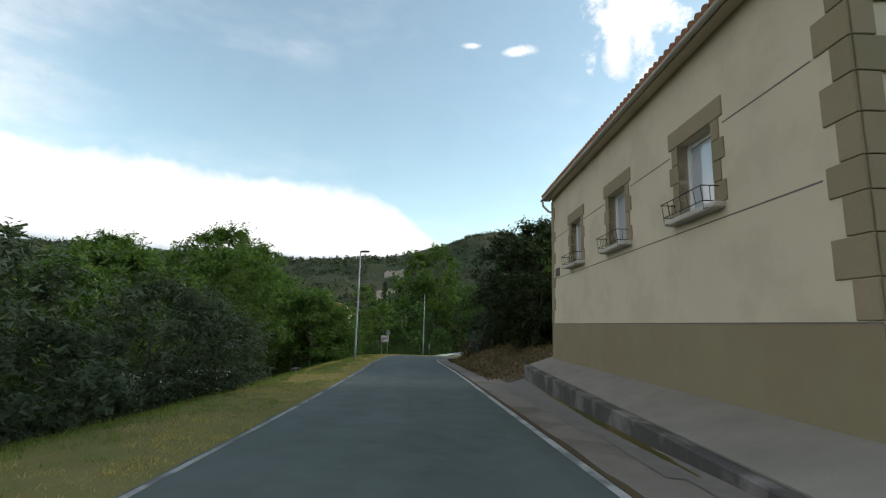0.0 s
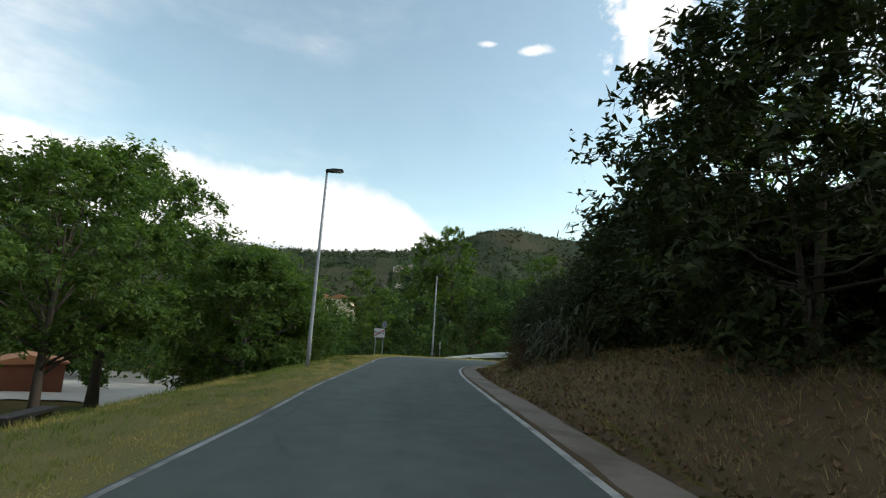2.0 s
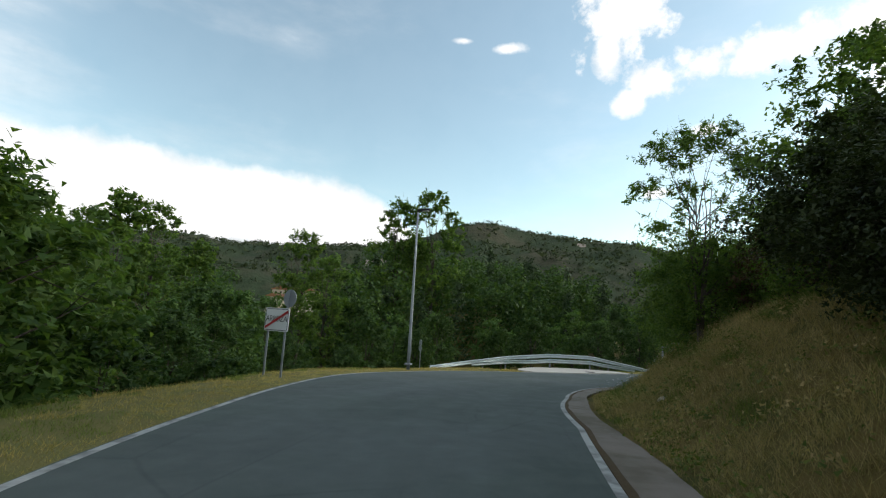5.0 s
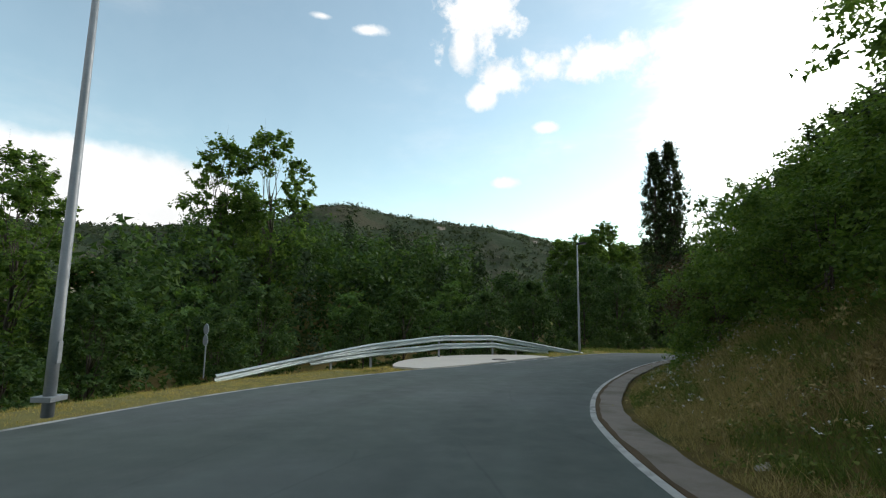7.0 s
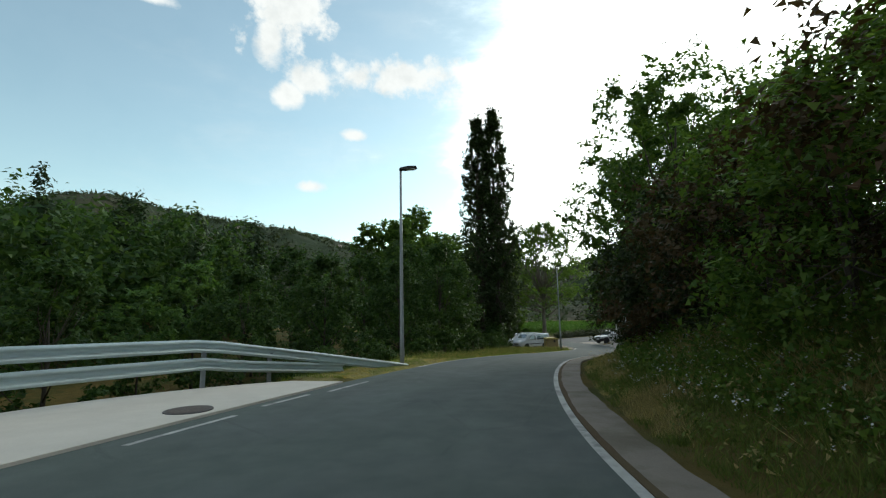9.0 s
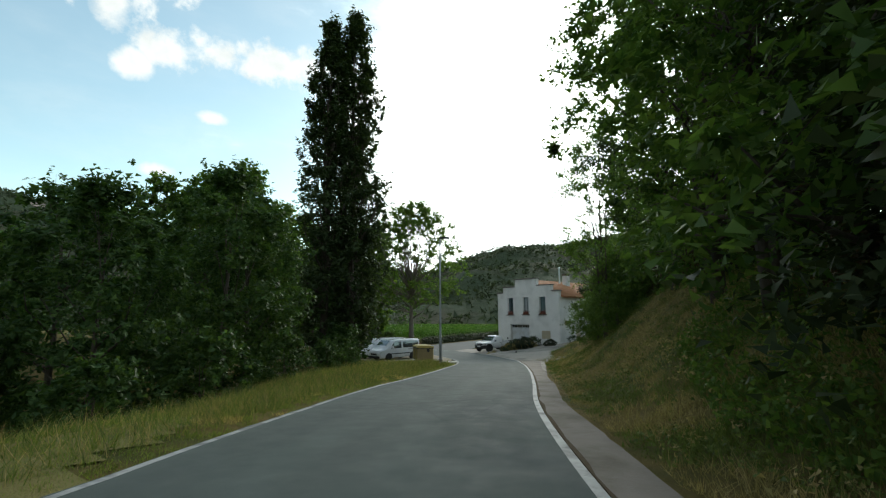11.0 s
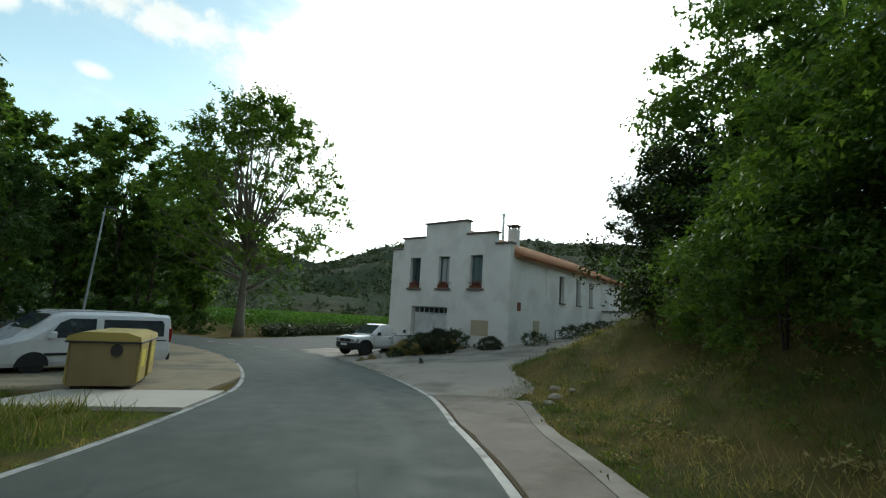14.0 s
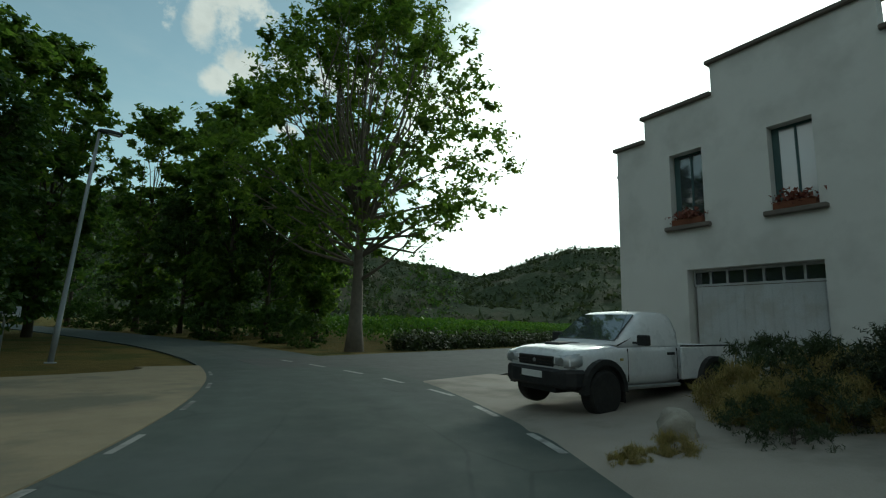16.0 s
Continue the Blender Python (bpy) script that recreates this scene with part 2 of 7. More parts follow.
M = {
    "asphalt": material("asphalt", (0.07, 0.077, 0.073), 0.88, (0.086, 0.092, 0.088), 0.9, 0.7, 160.0, 0.5, 0.006, third=(0.075, 0.078, 0.076), third_scale=0.25),
    "road": road_surface(),
    "line": material("road_paint", (0.5, 0.5, 0.47), 0.7, (0.22, 0.22, 0.21), 5.0, 0.9, 60.0, 0.2, 0.003, third=(0.14, 0.14, 0.135), third_scale=2.2),
    "line_old": material("worn_road_paint", (0.36, 0.36, 0.34), 0.8, (0.2, 0.2, 0.19), 2.0, 0.9, 60.0, 0.3, 0.003, third=(0.09, 0.09, 0.088), third_scale=1.1),
    "gutter": material("old_concrete", (0.23, 0.195, 0.16), 0.9, (0.16, 0.135, 0.11), 1.6, 0.9, 50.0, 0.6, 0.01, third=(0.12, 0.1, 0.07), third_scale=0.7),
    "concrete": material("pale_concrete", (0.56, 0.525, 0.46), 0.9, (0.45, 0.42, 0.37), 1.2, 0.8, 60.0, 0.3, 0.005),
    "gravel": material("sandy_gravel", (0.31, 0.255, 0.165), 0.95, (0.2, 0.165, 0.11), 1.4, 0.9, 90.0, 0.6, 0.01, third=(0.14, 0.13, 0.095), third_scale=0.5),
    "ground": material("dry_grass_soil", (0.21, 0.155, 0.055), 0.95, (0.1, 0.085, 0.03), 2.2, 0.9, 60.0, 1.0, 0.05, third=(0.08, 0.095, 0.03), third_scale=0.35, gloss=0.05),
    "soil": material("brown_soil", (0.12, 0.085, 0.05), 0.95, (0.075, 0.055, 0.033), 1.3, 0.9, 30.0, 0.9, 0.03, third=(0.11, 0.085, 0.05), third_scale=0.5, gloss=0.1),
    "litter": leaf("dead_leaf", (0.16, 0.11, 0.06), (0.09, 0.06, 0.035), 0.1, 0.4, 0.8),
    "verge": material("verge_turf", (0.25, 0.205, 0.08), 0.95, (0.11, 0.135, 0.038), 1.6, 0.9, 25.0, 1.0, 0.05, third=(0.2, 0.17, 0.06), third_scale=0.7, gloss=0.1),
    "drive": material("worn_driveway", (0.36, 0.32, 0.275), 0.92, (0.25, 0.22, 0.185), 0.7, 0.9, 70.0, 0.5, 0.006, third=(0.15, 0.135, 0.11), third_scale=0.35),
    "render_cream": material("cream_render", (0.64, 0.55, 0.39), 0.9, (0.56, 0.48, 0.345), 0.7, 0.8, 120.0, 0.4, 0.004, third=(0.53, 0.45, 0.32), third_scale=0.9),
    "render_tan": material("tan_render", (0.29, 0.24, 0.14), 0.9, (0.23, 0.19, 0.11), 0.9, 0.9, 120.0, 0.4, 0.004, third=(0.25, 0.2, 0.12), third_scale=0.6),
    "sandstone": material("sandstone", (0.30, 0.24, 0.145), 0.9, (0.245, 0.2, 0.12), 2.5, 0.8, 70.0, 0.5, 0.006, per_object=0.12),
    "old_wall": material("stained_concrete", (0.095, 0.086, 0.076), 0.92, (0.045, 0.042, 0.037), 1.3, 0.9, 40.0, 0.7, 0.012, third=(0.22, 0.2, 0.18), third_scale=0.9),
    "white_render": material("weathered_white_render", (0.8, 0.79, 0.76), 0.9, (0.7, 0.69, 0.66), 0.8, 0.8, 90.0, 0.4, 0.006, third=(0.62, 0.61, 0.58), third_scale=0.5),
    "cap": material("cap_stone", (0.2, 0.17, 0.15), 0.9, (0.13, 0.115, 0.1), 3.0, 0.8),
    "tile": material("terracotta_tile", (0.42, 0.19, 0.09), 0.85, (0.32, 0.14, 0.07), 2.0, 0.8, 30.0, 0.3, per_object=0.15, island=0.18),
    "white_paint": material("white_paint", (0.78, 0.78, 0.77), 0.45, (0.7, 0.7, 0.69), 1.5, 0.5, 40.0, 0.05, 0.002),
    "car_white": material("white_car_paint", (0.78, 0.78, 0.79), 0.3, (0.74, 0.74, 0.75), 0.8, 0.4, 20.0, 0.0, coat=0.8),
    "plastic": material("black_plastic", (0.02, 0.02, 0.021), 0.6, (0.03, 0.03, 0.03), 4.0, 0.5, 80.0, 0.2, 0.002),
    "rubber": material("rubber", (0.018, 0.018, 0.018), 0.85, (0.035, 0.033, 0.03), 5.0, 0.6, 60.0, 0.3, 0.004),
    "alloy": material("alloy", (0.45, 0.46, 0.47), 0.4, (0.35, 0.36, 0.37), 5.0, 0.5, 60.0, 0.0, metal=0.8),
    "zinc": material("galvanised_steel", (0.7, 0.77, 0.76), 0.5, (0.64, 0.71, 0.7), 0.6, 0.3, 8.0, 0.0, metal=0.6),
    "pole": material("pole_zinc", (0.33, 0.35, 0.36), 0.55, (0.25, 0.27, 0.28), 2.0, 0.7, 30.0, 0.1, 0.002, metal=0.4),
    "iron": material("black_iron", (0.025, 0.024, 0.023), 0.6, (0.05, 0.035, 0.025), 6.0, 0.6),
    # pane_dim and pane_pale: base colours lightened; on the white house for reflected sky
    "glass": glass("window_glass"), "pane_dim": glass("sky_toned_glass", (0.14, 0.19, 0.2), 0.08), "pane_pale": glass("pale_glass", (0.42, 0.44, 0.46), 0.12),
    "headlamp": glass("headlamp_glass", (0.45, 0.46, 0.47), 0.1), "lamp_glass": material("lens", (0.6, 0.6, 0.58), 0.2, bump=0.0),
    "red": material("red_film", (0.5, 0.03, 0.03), 0.5, bump=0.0), "black": material("black_film", (0.02, 0.02, 0.02), 0.5, bump=0.0),
    "bark": material("bark", (0.10, 0.08, 0.06), 0.95, (0.055, 0.045, 0.035), 3.0, 0.9, 22.0, 0.9, 0.02),
    "bark_pale": material("pale_bark", (0.22, 0.19, 0.15), 0.95, (0.1, 0.085, 0.07), 3.0, 0.9, 22.0, 0.8, 0.02),
    "yellow": material("yellow_plastic", (0.42, 0.33, 0.085), 0.55, (0.35, 0.27, 0.075), 2.0, 0.6, 40.0, 0.1, 0.002),
    "rust": material("rust_red_render", (0.2, 0.075, 0.04), 0.9, (0.15, 0.055, 0.03), 1.5, 0.8),
    "flower": material("flower_petals", (0.62, 0.62, 0.58), 0.7, bump=0.0), "pink": material("geranium", (0.3, 0.05, 0.05), 0.7, (0.05, 0.08, 0.03), 30.0, 0.9, bump=0.0),
    "rock": material("limestone", (0.46, 0.42, 0.35), 0.95, (0.24, 0.22, 0.19), 4.0, 0.9, 30.0, 0.8, 0.02),
    "gutter_paint": material("cream_gutter", (0.5, 0.46, 0.38), 0.5, (0.42, 0.385, 0.32), 2.0, 0.5, 40.0, 0.05, 0.002),
    "walltop": material("worn_wall_top", (0.27, 0.24, 0.2), 0.92, (0.16, 0.14, 0.115), 1.2, 0.9, 50.0, 0.6, 0.008),
    "teal": material("teal_paint", (0.06, 0.12, 0.12), 0.5, (0.045, 0.09, 0.09), 2.0, 0.6), "beige": material("beige_paint", (0.47, 0.4, 0.28), 0.8, (0.4, 0.34, 0.24), 2.0, 0.7),
    "door_white": material("garage_paint", (0.62, 0.64, 0.65), 0.5, (0.54, 0.56, 0.57), 1.2, 0.8, 30.0, 0.05, 0.002, third=(0.5, 0.5, 0.48), third_scale=1.5),
    "lid": material("rusty_cast_iron", (0.1, 0.075, 0.06), 0.8, (0.06, 0.05, 0.045), 6.0, 0.8, 60.0, 0.6, 0.006), "tan_plastic": material("tan_plastic", (0.27, 0.21, 0.1), 0.55, (0.22, 0.17, 0.08), 1.5, 0.7, 40.0, 0.1, 0.002),
    "bright_yellow": material("yellow_notice", (0.7, 0.6, 0.04), 0.5, bump=0.0), "red_lens": material("red_lens", (0.3, 0.02, 0.02), 0.25, bump=0.0),
    # foliage
    "walnut": leaf("walnut_leaf", (0.1, 0.165, 0.042), (0.058, 0.1, 0.028), 0.45),
    "olive": leaf("grey_green_leaf", (0.07, 0.095, 0.055), (0.04, 0.055, 0.03), 0.25),
    "bay_hedge": leaf("hedge_leaf", (0.05, 0.075, 0.026), (0.03, 0.05, 0.018), 0.2),
    "rosemary": leaf("rosemary_leaf", (0.05, 0.062, 0.036), (0.034, 0.042, 0.024), 0.15),
    "conifer": leaf("conifer_needles", (0.045, 0.072, 0.032), (0.03, 0.05, 0.022), 0.2),
    "dark": leaf("dark_leaf", (0.04, 0.056, 0.02), (0.026, 0.038, 0.014), 0.2),
    "poplar": leaf("poplar_leaf", (0.12, 0.19, 0.052), (0.075, 0.125, 0.035), 0.55),
    "poplar_dark": leaf("columnar_poplar_leaf", (0.058, 0.086, 0.036), (0.038, 0.058, 0.024), 0.25),
    "pine": leaf("pine_needles", (0.05, 0.078, 0.026), (0.034, 0.055, 0.018), 0.2),
    "plane": leaf("plane_leaf", (0.13, 0.2, 0.05), (0.085, 0.14, 0.035), 0.55),
    "wood": leaf("woodland_leaf", (0.066, 0.118, 0.034), (0.036, 0.068, 0.021), 0.35, 0.4),
    "fresh": leaf("fresh_shrub_leaf", (0.105, 0.185, 0.055), (0.07, 0.125, 0.036), 0.4),
    "ivy": leaf("ivy_leaf", (0.115, 0.185, 0.042), (0.068, 0.115, 0.026), 0.4),
    "russet": leaf("russet_leaf", (0.085, 0.055, 0.028), (0.06, 0.045, 0.02), 0.2),
    "vine": leaf("vine_leaf", (0.085, 0.17, 0.036), (0.055, 0.11, 0.024), 0.4),
    "straw": leaf("dry_grass", (0.37, 0.3, 0.14), (0.22, 0.18, 0.085), 0.3, 0.35, 0.8),
    "grass": leaf("green_grass", (0.125, 0.165, 0.042), (0.09, 0.115, 0.03), 0.3, 0.35, 0.7),
    "verge_straw": leaf("verge_dry_grass", (0.5, 0.4, 0.16), (0.36, 0.28, 0.1), 0.3, 0.35, 0.8),
    "verge_grass": leaf("verge_green_grass", (0.19, 0.235, 0.06), (0.13, 0.165, 0.04), 0.35, 0.35, 0.7),
    "yucca": leaf("sword_leaf", (0.06, 0.072, 0.042), (0.035, 0.044, 0.025), 0.1),
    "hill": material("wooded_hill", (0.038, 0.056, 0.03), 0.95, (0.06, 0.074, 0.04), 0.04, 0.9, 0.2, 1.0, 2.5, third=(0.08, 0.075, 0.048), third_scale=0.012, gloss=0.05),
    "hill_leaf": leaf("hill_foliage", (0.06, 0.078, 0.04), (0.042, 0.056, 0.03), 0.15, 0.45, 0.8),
    "hill_rock": material("bare_rock", (0.32, 0.25, 0.2), 0.95, (0.17, 0.14, 0.11), 0.05, 0.9, 0.4, 1.0, 1.0),
}

# ---- helpers of this scene ----
def mesh_of(name, verts, faces, mats, smooth=False, face_mat=None):
    me = bpy.data.meshes.new(name)
    me.from_pydata(verts, [], faces)
    for q in mats if isinstance(mats, (list, tuple)) else [mats]:
        me.materials.append(q)
    if face_mat is not None:
        me.polygons.foreach_set("material_index", face_mat)
    if smooth:
        me.polygons.foreach_set("use_smooth", [True] * len(me.polygons))
    me.update()
    return me


def bm_mesh(name, bm, mat, smooth=False):
    bmesh.ops.recalc_face_normals(bm, faces=bm.faces[:])
    me = bpy.data.meshes.new(name)
    bm.to_mesh(me)
    bm.free()
    me.materials.append(mat)
    if smooth:
        me.polygons.foreach_set("use_smooth", [True] * len(me.polygons))
    return me


def part(name, bm, mat, parent=None, label="", smooth=False, m=None):
    """One mesh object under a thing or a part, from a bmesh or a mesh."""
    me = bm if isinstance(bm, bpy.types.Mesh) else bm_mesh(name, bm, mat, smooth)
    ob = new(name, me)
    ob.parent = parent
    if m is not None:
        ob.matrix_basis = m
    return tagged(ob, label)


def thing(name, m, label, category, group="", kind=""):
    """A top-level Empty at the base of a thing."""
    ob = new(name)
    ob.empty_display_size = 0.2
    ob.matrix_basis = m
    return tagged(ob, label, category, group, kind)


def box(bm, x0, x1, y0, y1, z0, z1, bevel=0.0, m=None):
    vs = [bm.verts.new(v) for v in ((x0, y0, z0), (x1, y0, z0), (x1, y1, z0), (x0, y1, z0), (x0, y0, z1), (x1, y0, z1), (x1, y1, z1), (x0, y1, z1))]
    fs = [bm.faces.new([vs[i] for i in q]) for q in ((3, 2, 1, 0), (4, 5, 6, 7), (0, 1, 5, 4), (1, 2, 6, 5), (2, 3, 7, 6), (3, 0, 4, 7))]
    if bevel:
        es = list({e for f in fs for e in f.edges})
        r = bmesh.ops.bevel(bm, geom=es, offset=bevel, segments=1, affect="EDGES", profile=0.5)
        vs = list({v for f in r["faces"] for v in f.verts} | {v for v in vs if v.is_valid})
    if m is not None:
        bmesh.ops.transform(bm, matrix=m, verts=[v for v in vs if v.is_valid])
    return bm


def cube(x0, x1, y0, y1, z0, z1, bevel=0.0):
    return box(bmesh.new(), x0, x1, y0, y1, z0, z1, bevel)


def tube(bm, pts, radii, sides=8, caps=True):
    """A tapered tube through points."""
    rings, n = [], len(pts)
    pts = [Vector(q) for q in pts]
    for i, q in enumerate(pts):
        d = (pts[min(i + 1, n - 1)] - pts[max(i - 1, 0)]).normalized()
        a = d.cross(Vector((0.3, 0.9, 0.1)) if abs(d.z) > 0.9 else Vector((0, 0, 1))).normalized()
        b = d.cross(a)
        rings.append([bm.verts.new(q + (a * math.cos(k * math.tau / sides) + b * math.sin(k * math.tau / sides)) * radii[i]) for k in range(sides)])
    for r0, r1 in zip(rings, rings[1:]):
        for k in range(sides):
            bm.faces.new((r0[k], r0[(k + 1) % sides], r1[(k + 1) % sides], r1[k]))
    if caps:
        bm.faces.new(rings[0][::-1]), bm.faces.new(rings[-1])
    return bm


def prism(bm, outline, y0, y1, m=None):
    """An outline in x and z, drawn out along y."""
    a = [bm.verts.new((x, y0, z)) for x, z in outline]
    b = [bm.verts.new((x, y1, z)) for x, z in outline]
    n = len(outline)
    bm.faces.new(a), bm.faces.new(b[::-1])
    for i in range(n):
        bm.faces.new((a[i], b[i], b[(i + 1) % n], a[(i + 1) % n]))
    if m is not None:
        bmesh.ops.transform(bm, matrix=m, verts=a + b)
    return bm


# ---- the road's line and the land ----
# stations: metres along, x, y, height of the road
ROAD = np.array([
    (-40, 2.7, -34.4, 1.75), (-20, 1.40, -14.45, 0.85), (0, 0.10, 5.51, -0.02), (12, -0.78, 17.59, -0.52), (24, -1.77, 29.30, -0.93), (32, -2.48, 36.66, -1.20),
    (40, -2.92, 45.92, -1.62), (48, -2.42, 53.25, -2.01), (56, -0.86, 61.33, -2.51), (64, 2.30, 68.59, -3.07), (72, 6.77, 75.27, -3.58),
    (80, 12.50, 81.30, -3.96), (88, 18.59, 86.04, -4.15), (96, 25.12, 90.05, -4.41), (104, 32.50, 93.63, -4.90), (112, 39.92, 96.62, -5.41),
    (120, 47.39, 99.81, -5.88), (128, 54.25, 103.20, -6.28), (136, 60.91, 107.88, -6.69), (144, 66.6, 113.9, -6.92), (152, 70.9, 121.0, -7.02),
    (160, 73.4, 129.0, -7.06), (172, 74.6, 141.0, -7.08), (200, 73.6, 169.0, -7.1), (260, 66.0, 228.0, -7.2)])
LEFT = ((-40, 2.62), (18, 2.62), (25, 2.57), (34, 2.62), (38, 2.76), (44, 3.4), (50, 4.72), (54, 5.68), (58, 6.7), (60, 7.02), (63, 7.14), (67, 7.2), (69.2, 7.12), (71.6, 6.86), (75.3, 6.22), (77, 5.72), (79, 5.38), (81, 5.12), (85, 4.6), (91, 4.05), (98, 3.8),
        (103, 3.9), (109, 4.14), (113, 4.04), (121, 3.84), (126, 3.56), (131, 3.29), (134, 3.06), (140, 2.92), (143, 2.8), (152, 2.6), (260, 2.6))
RIGHT = ((-40, 2.12), (17, 2.12), (25, 2.08), (31, 2.06), (35, 1.96), (40, 1.93), (46, 1.98), (51, 2.36), (54.4, 2.28), (58.5, 2.24), (60.6, 2.04), (63.8, 1.78), (67.5, 1.58), (73, 1.58), (78.8, 1.58), (81.6, 1.52), (87.2, 1.37), (93, 1.29), (103, 1.2),
         (112, 1.2), (120, 1.25), (125, 1.3), (129, 1.46), (132.5, 1.9), (139, 2.25), (144, 2.6), (152, 2.8), (260, 2.8))


def curve(table, s):
    a = np.asarray(table, float)
    return np.interp(s, a[:, 0], a[:, 1])


def spline(step):
    """Points along the road by Catmull-Rom, with true lengths replaced by the stations."""
    out = []
    n = len(ROAD)
    for i in range(n - 1):
        p0, p1, p2, p3 = (ROAD[min(max(i + k, 0), n - 1)] for k in (-1, 0, 1, 2))
        d1 = (p2 - p0) / (p2[0] - p0[0]) if p2[0] != p0[0] else p2 * 0
        d2 = (p3 - p1) / (p3[0] - p1[0])
        h = p2[0] - p1[0]
        k = max(2, int(h / step))
        for u in np.arange(k) / k:
            out.append((2 * u**3 - 3 * u**2 + 1) * p1 + (u**3 - 2 * u**2 + u) * h * d1 + (3 * u**2 - 2 * u**3) * p2 + (u**3 - u**2) * h * d2)
    out.append(ROAD[-1])
    return np.array(out)


LINE = spline(0.5)
TAN = np.gradient(LINE[:, 1:3], axis=0)
TAN /= np.linalg.norm(TAN, axis=1)[:, None]


def at_road(s, lat, up=0.0):
    """The place lat metres to the right of the line at station s, up metres above the road."""
    x, y, z = (np.interp(s, LINE[:, 0], LINE[:, k]) for k in (1, 2, 3))
    tx, ty = np.interp(s, LINE[:, 0], TAN[:, 0]), np.interp(s, LINE[:, 0], TAN[:, 1])
    return Vector((x + ty * lat, y - tx * lat, z + up))


def at_many(s, lat):
    """Places beside the line for arrays of stations and offsets."""
    x, y, z = (np.interp(s, LINE[:, 0], LINE[:, k]) for k in (1, 2, 3))
    tx, ty = np.interp(s, LINE[:, 0], TAN[:, 0]), np.interp(s, LINE[:, 0], TAN[:, 1])
    return np.column_stack([x + ty * lat, y - tx * lat, z])


def heading(s):
    """Degrees about z that turn +y to the road's way at station s."""
    return -math.degrees(math.atan2(np.interp(s, LINE[:, 0], TAN[:, 0]), np.interp(s, LINE[:, 0], TAN[:, 1])))


def nearest(x, y):
    """Stations, offsets to the right and road heights for arrays of places."""
    s, lat, z = np.empty(len(x)), np.empty(len(x)), np.empty(len(x))
    for i in range(0, len(x), 4000):
        q = slice(i, i + 4000)
        dx, dy = x[q, None] - LINE[None, :, 1], y[q, None] - LINE[None, :, 2]
        k = (dx * dx + dy * dy).argmin(1)
        j = np.arange(len(k))
        al = dx[j, k] * TAN[k, 0] + dy[j, k] * TAN[k, 1]
        lat[q] = dx[j, k] * TAN[k, 1] - dy[j, k] * TAN[k, 0]
        s[q] = LINE[k, 0] + al
        z[q] = np.interp(s[q], LINE[:, 0], LINE[:, 3])
    return s, lat, z


def smooth(u):
    u = np.clip(u, 0, 1)
    return u * u * (3 - 2 * u)


# the bank on the right: its height, and how far it takes to rise; the fall on the left
BANK = ((-40, 1.8), (17, 0.9), (22, 1.3), (40, 1.9), (52, 3.2), (62, 3.6), (78, 3.4), (88, 2.8), (96, 2.8), (106, 3.8), (118, 4.4), (127, 3.6), (133, 1.9), (138, 0.9), (143, 0.25), (160, 0.0))
RUN = ((-40, 3.0), (17, 3.0), (40, 3.8), (60, 5.4), (100, 5.8), (120, 7.0), (134, 7.5), (150, 6.0))
SHELF = ((-40, 1.4), (20, 1.0), (60, 1.0), (118, 1.0), (125, 1.45), (128, 1.65), (133, 2.7), (138, 6.0), (143, 10.0), (160, 12.0))
FALL = ((-40, 1.4), (10, 1.6), (34, 2.6), (44, 3.6), (60, 5.0), (90, 5.0), (104, 3.0), (116, 1.6), (128, 0.35), (136, 0.0), (170, 0.0), (260, 0.5))
VERGE = ((-40, 1.6), (32, 1.6), (46, 2.3), (60, 1.6), (70, 1.3), (78, 2.0), (82, 3.6), (90, 1.6), (104, 2.6), (118, 4.0), (128, 9.0), (260, 9.0))


def drive_edge(x, y):
    """Metres beyond the far edge of the driveway, towards the bank."""
    return -0.36 * (x - 62) - 0.93 * (y - 103.4 - 1.8 * smooth((x - 62) / 3.5))


def drive_level(x, y, z):
    """Heights of the driveway's bed, which leaves the road level and then climbs."""
    return z - 0.06 + np.maximum(-6.86 + 0.0455 * (x - 70.4) - 0.0994 * (y - 112.6) - z + 0.06, 0) * smooth((x - 60) / 5.0)


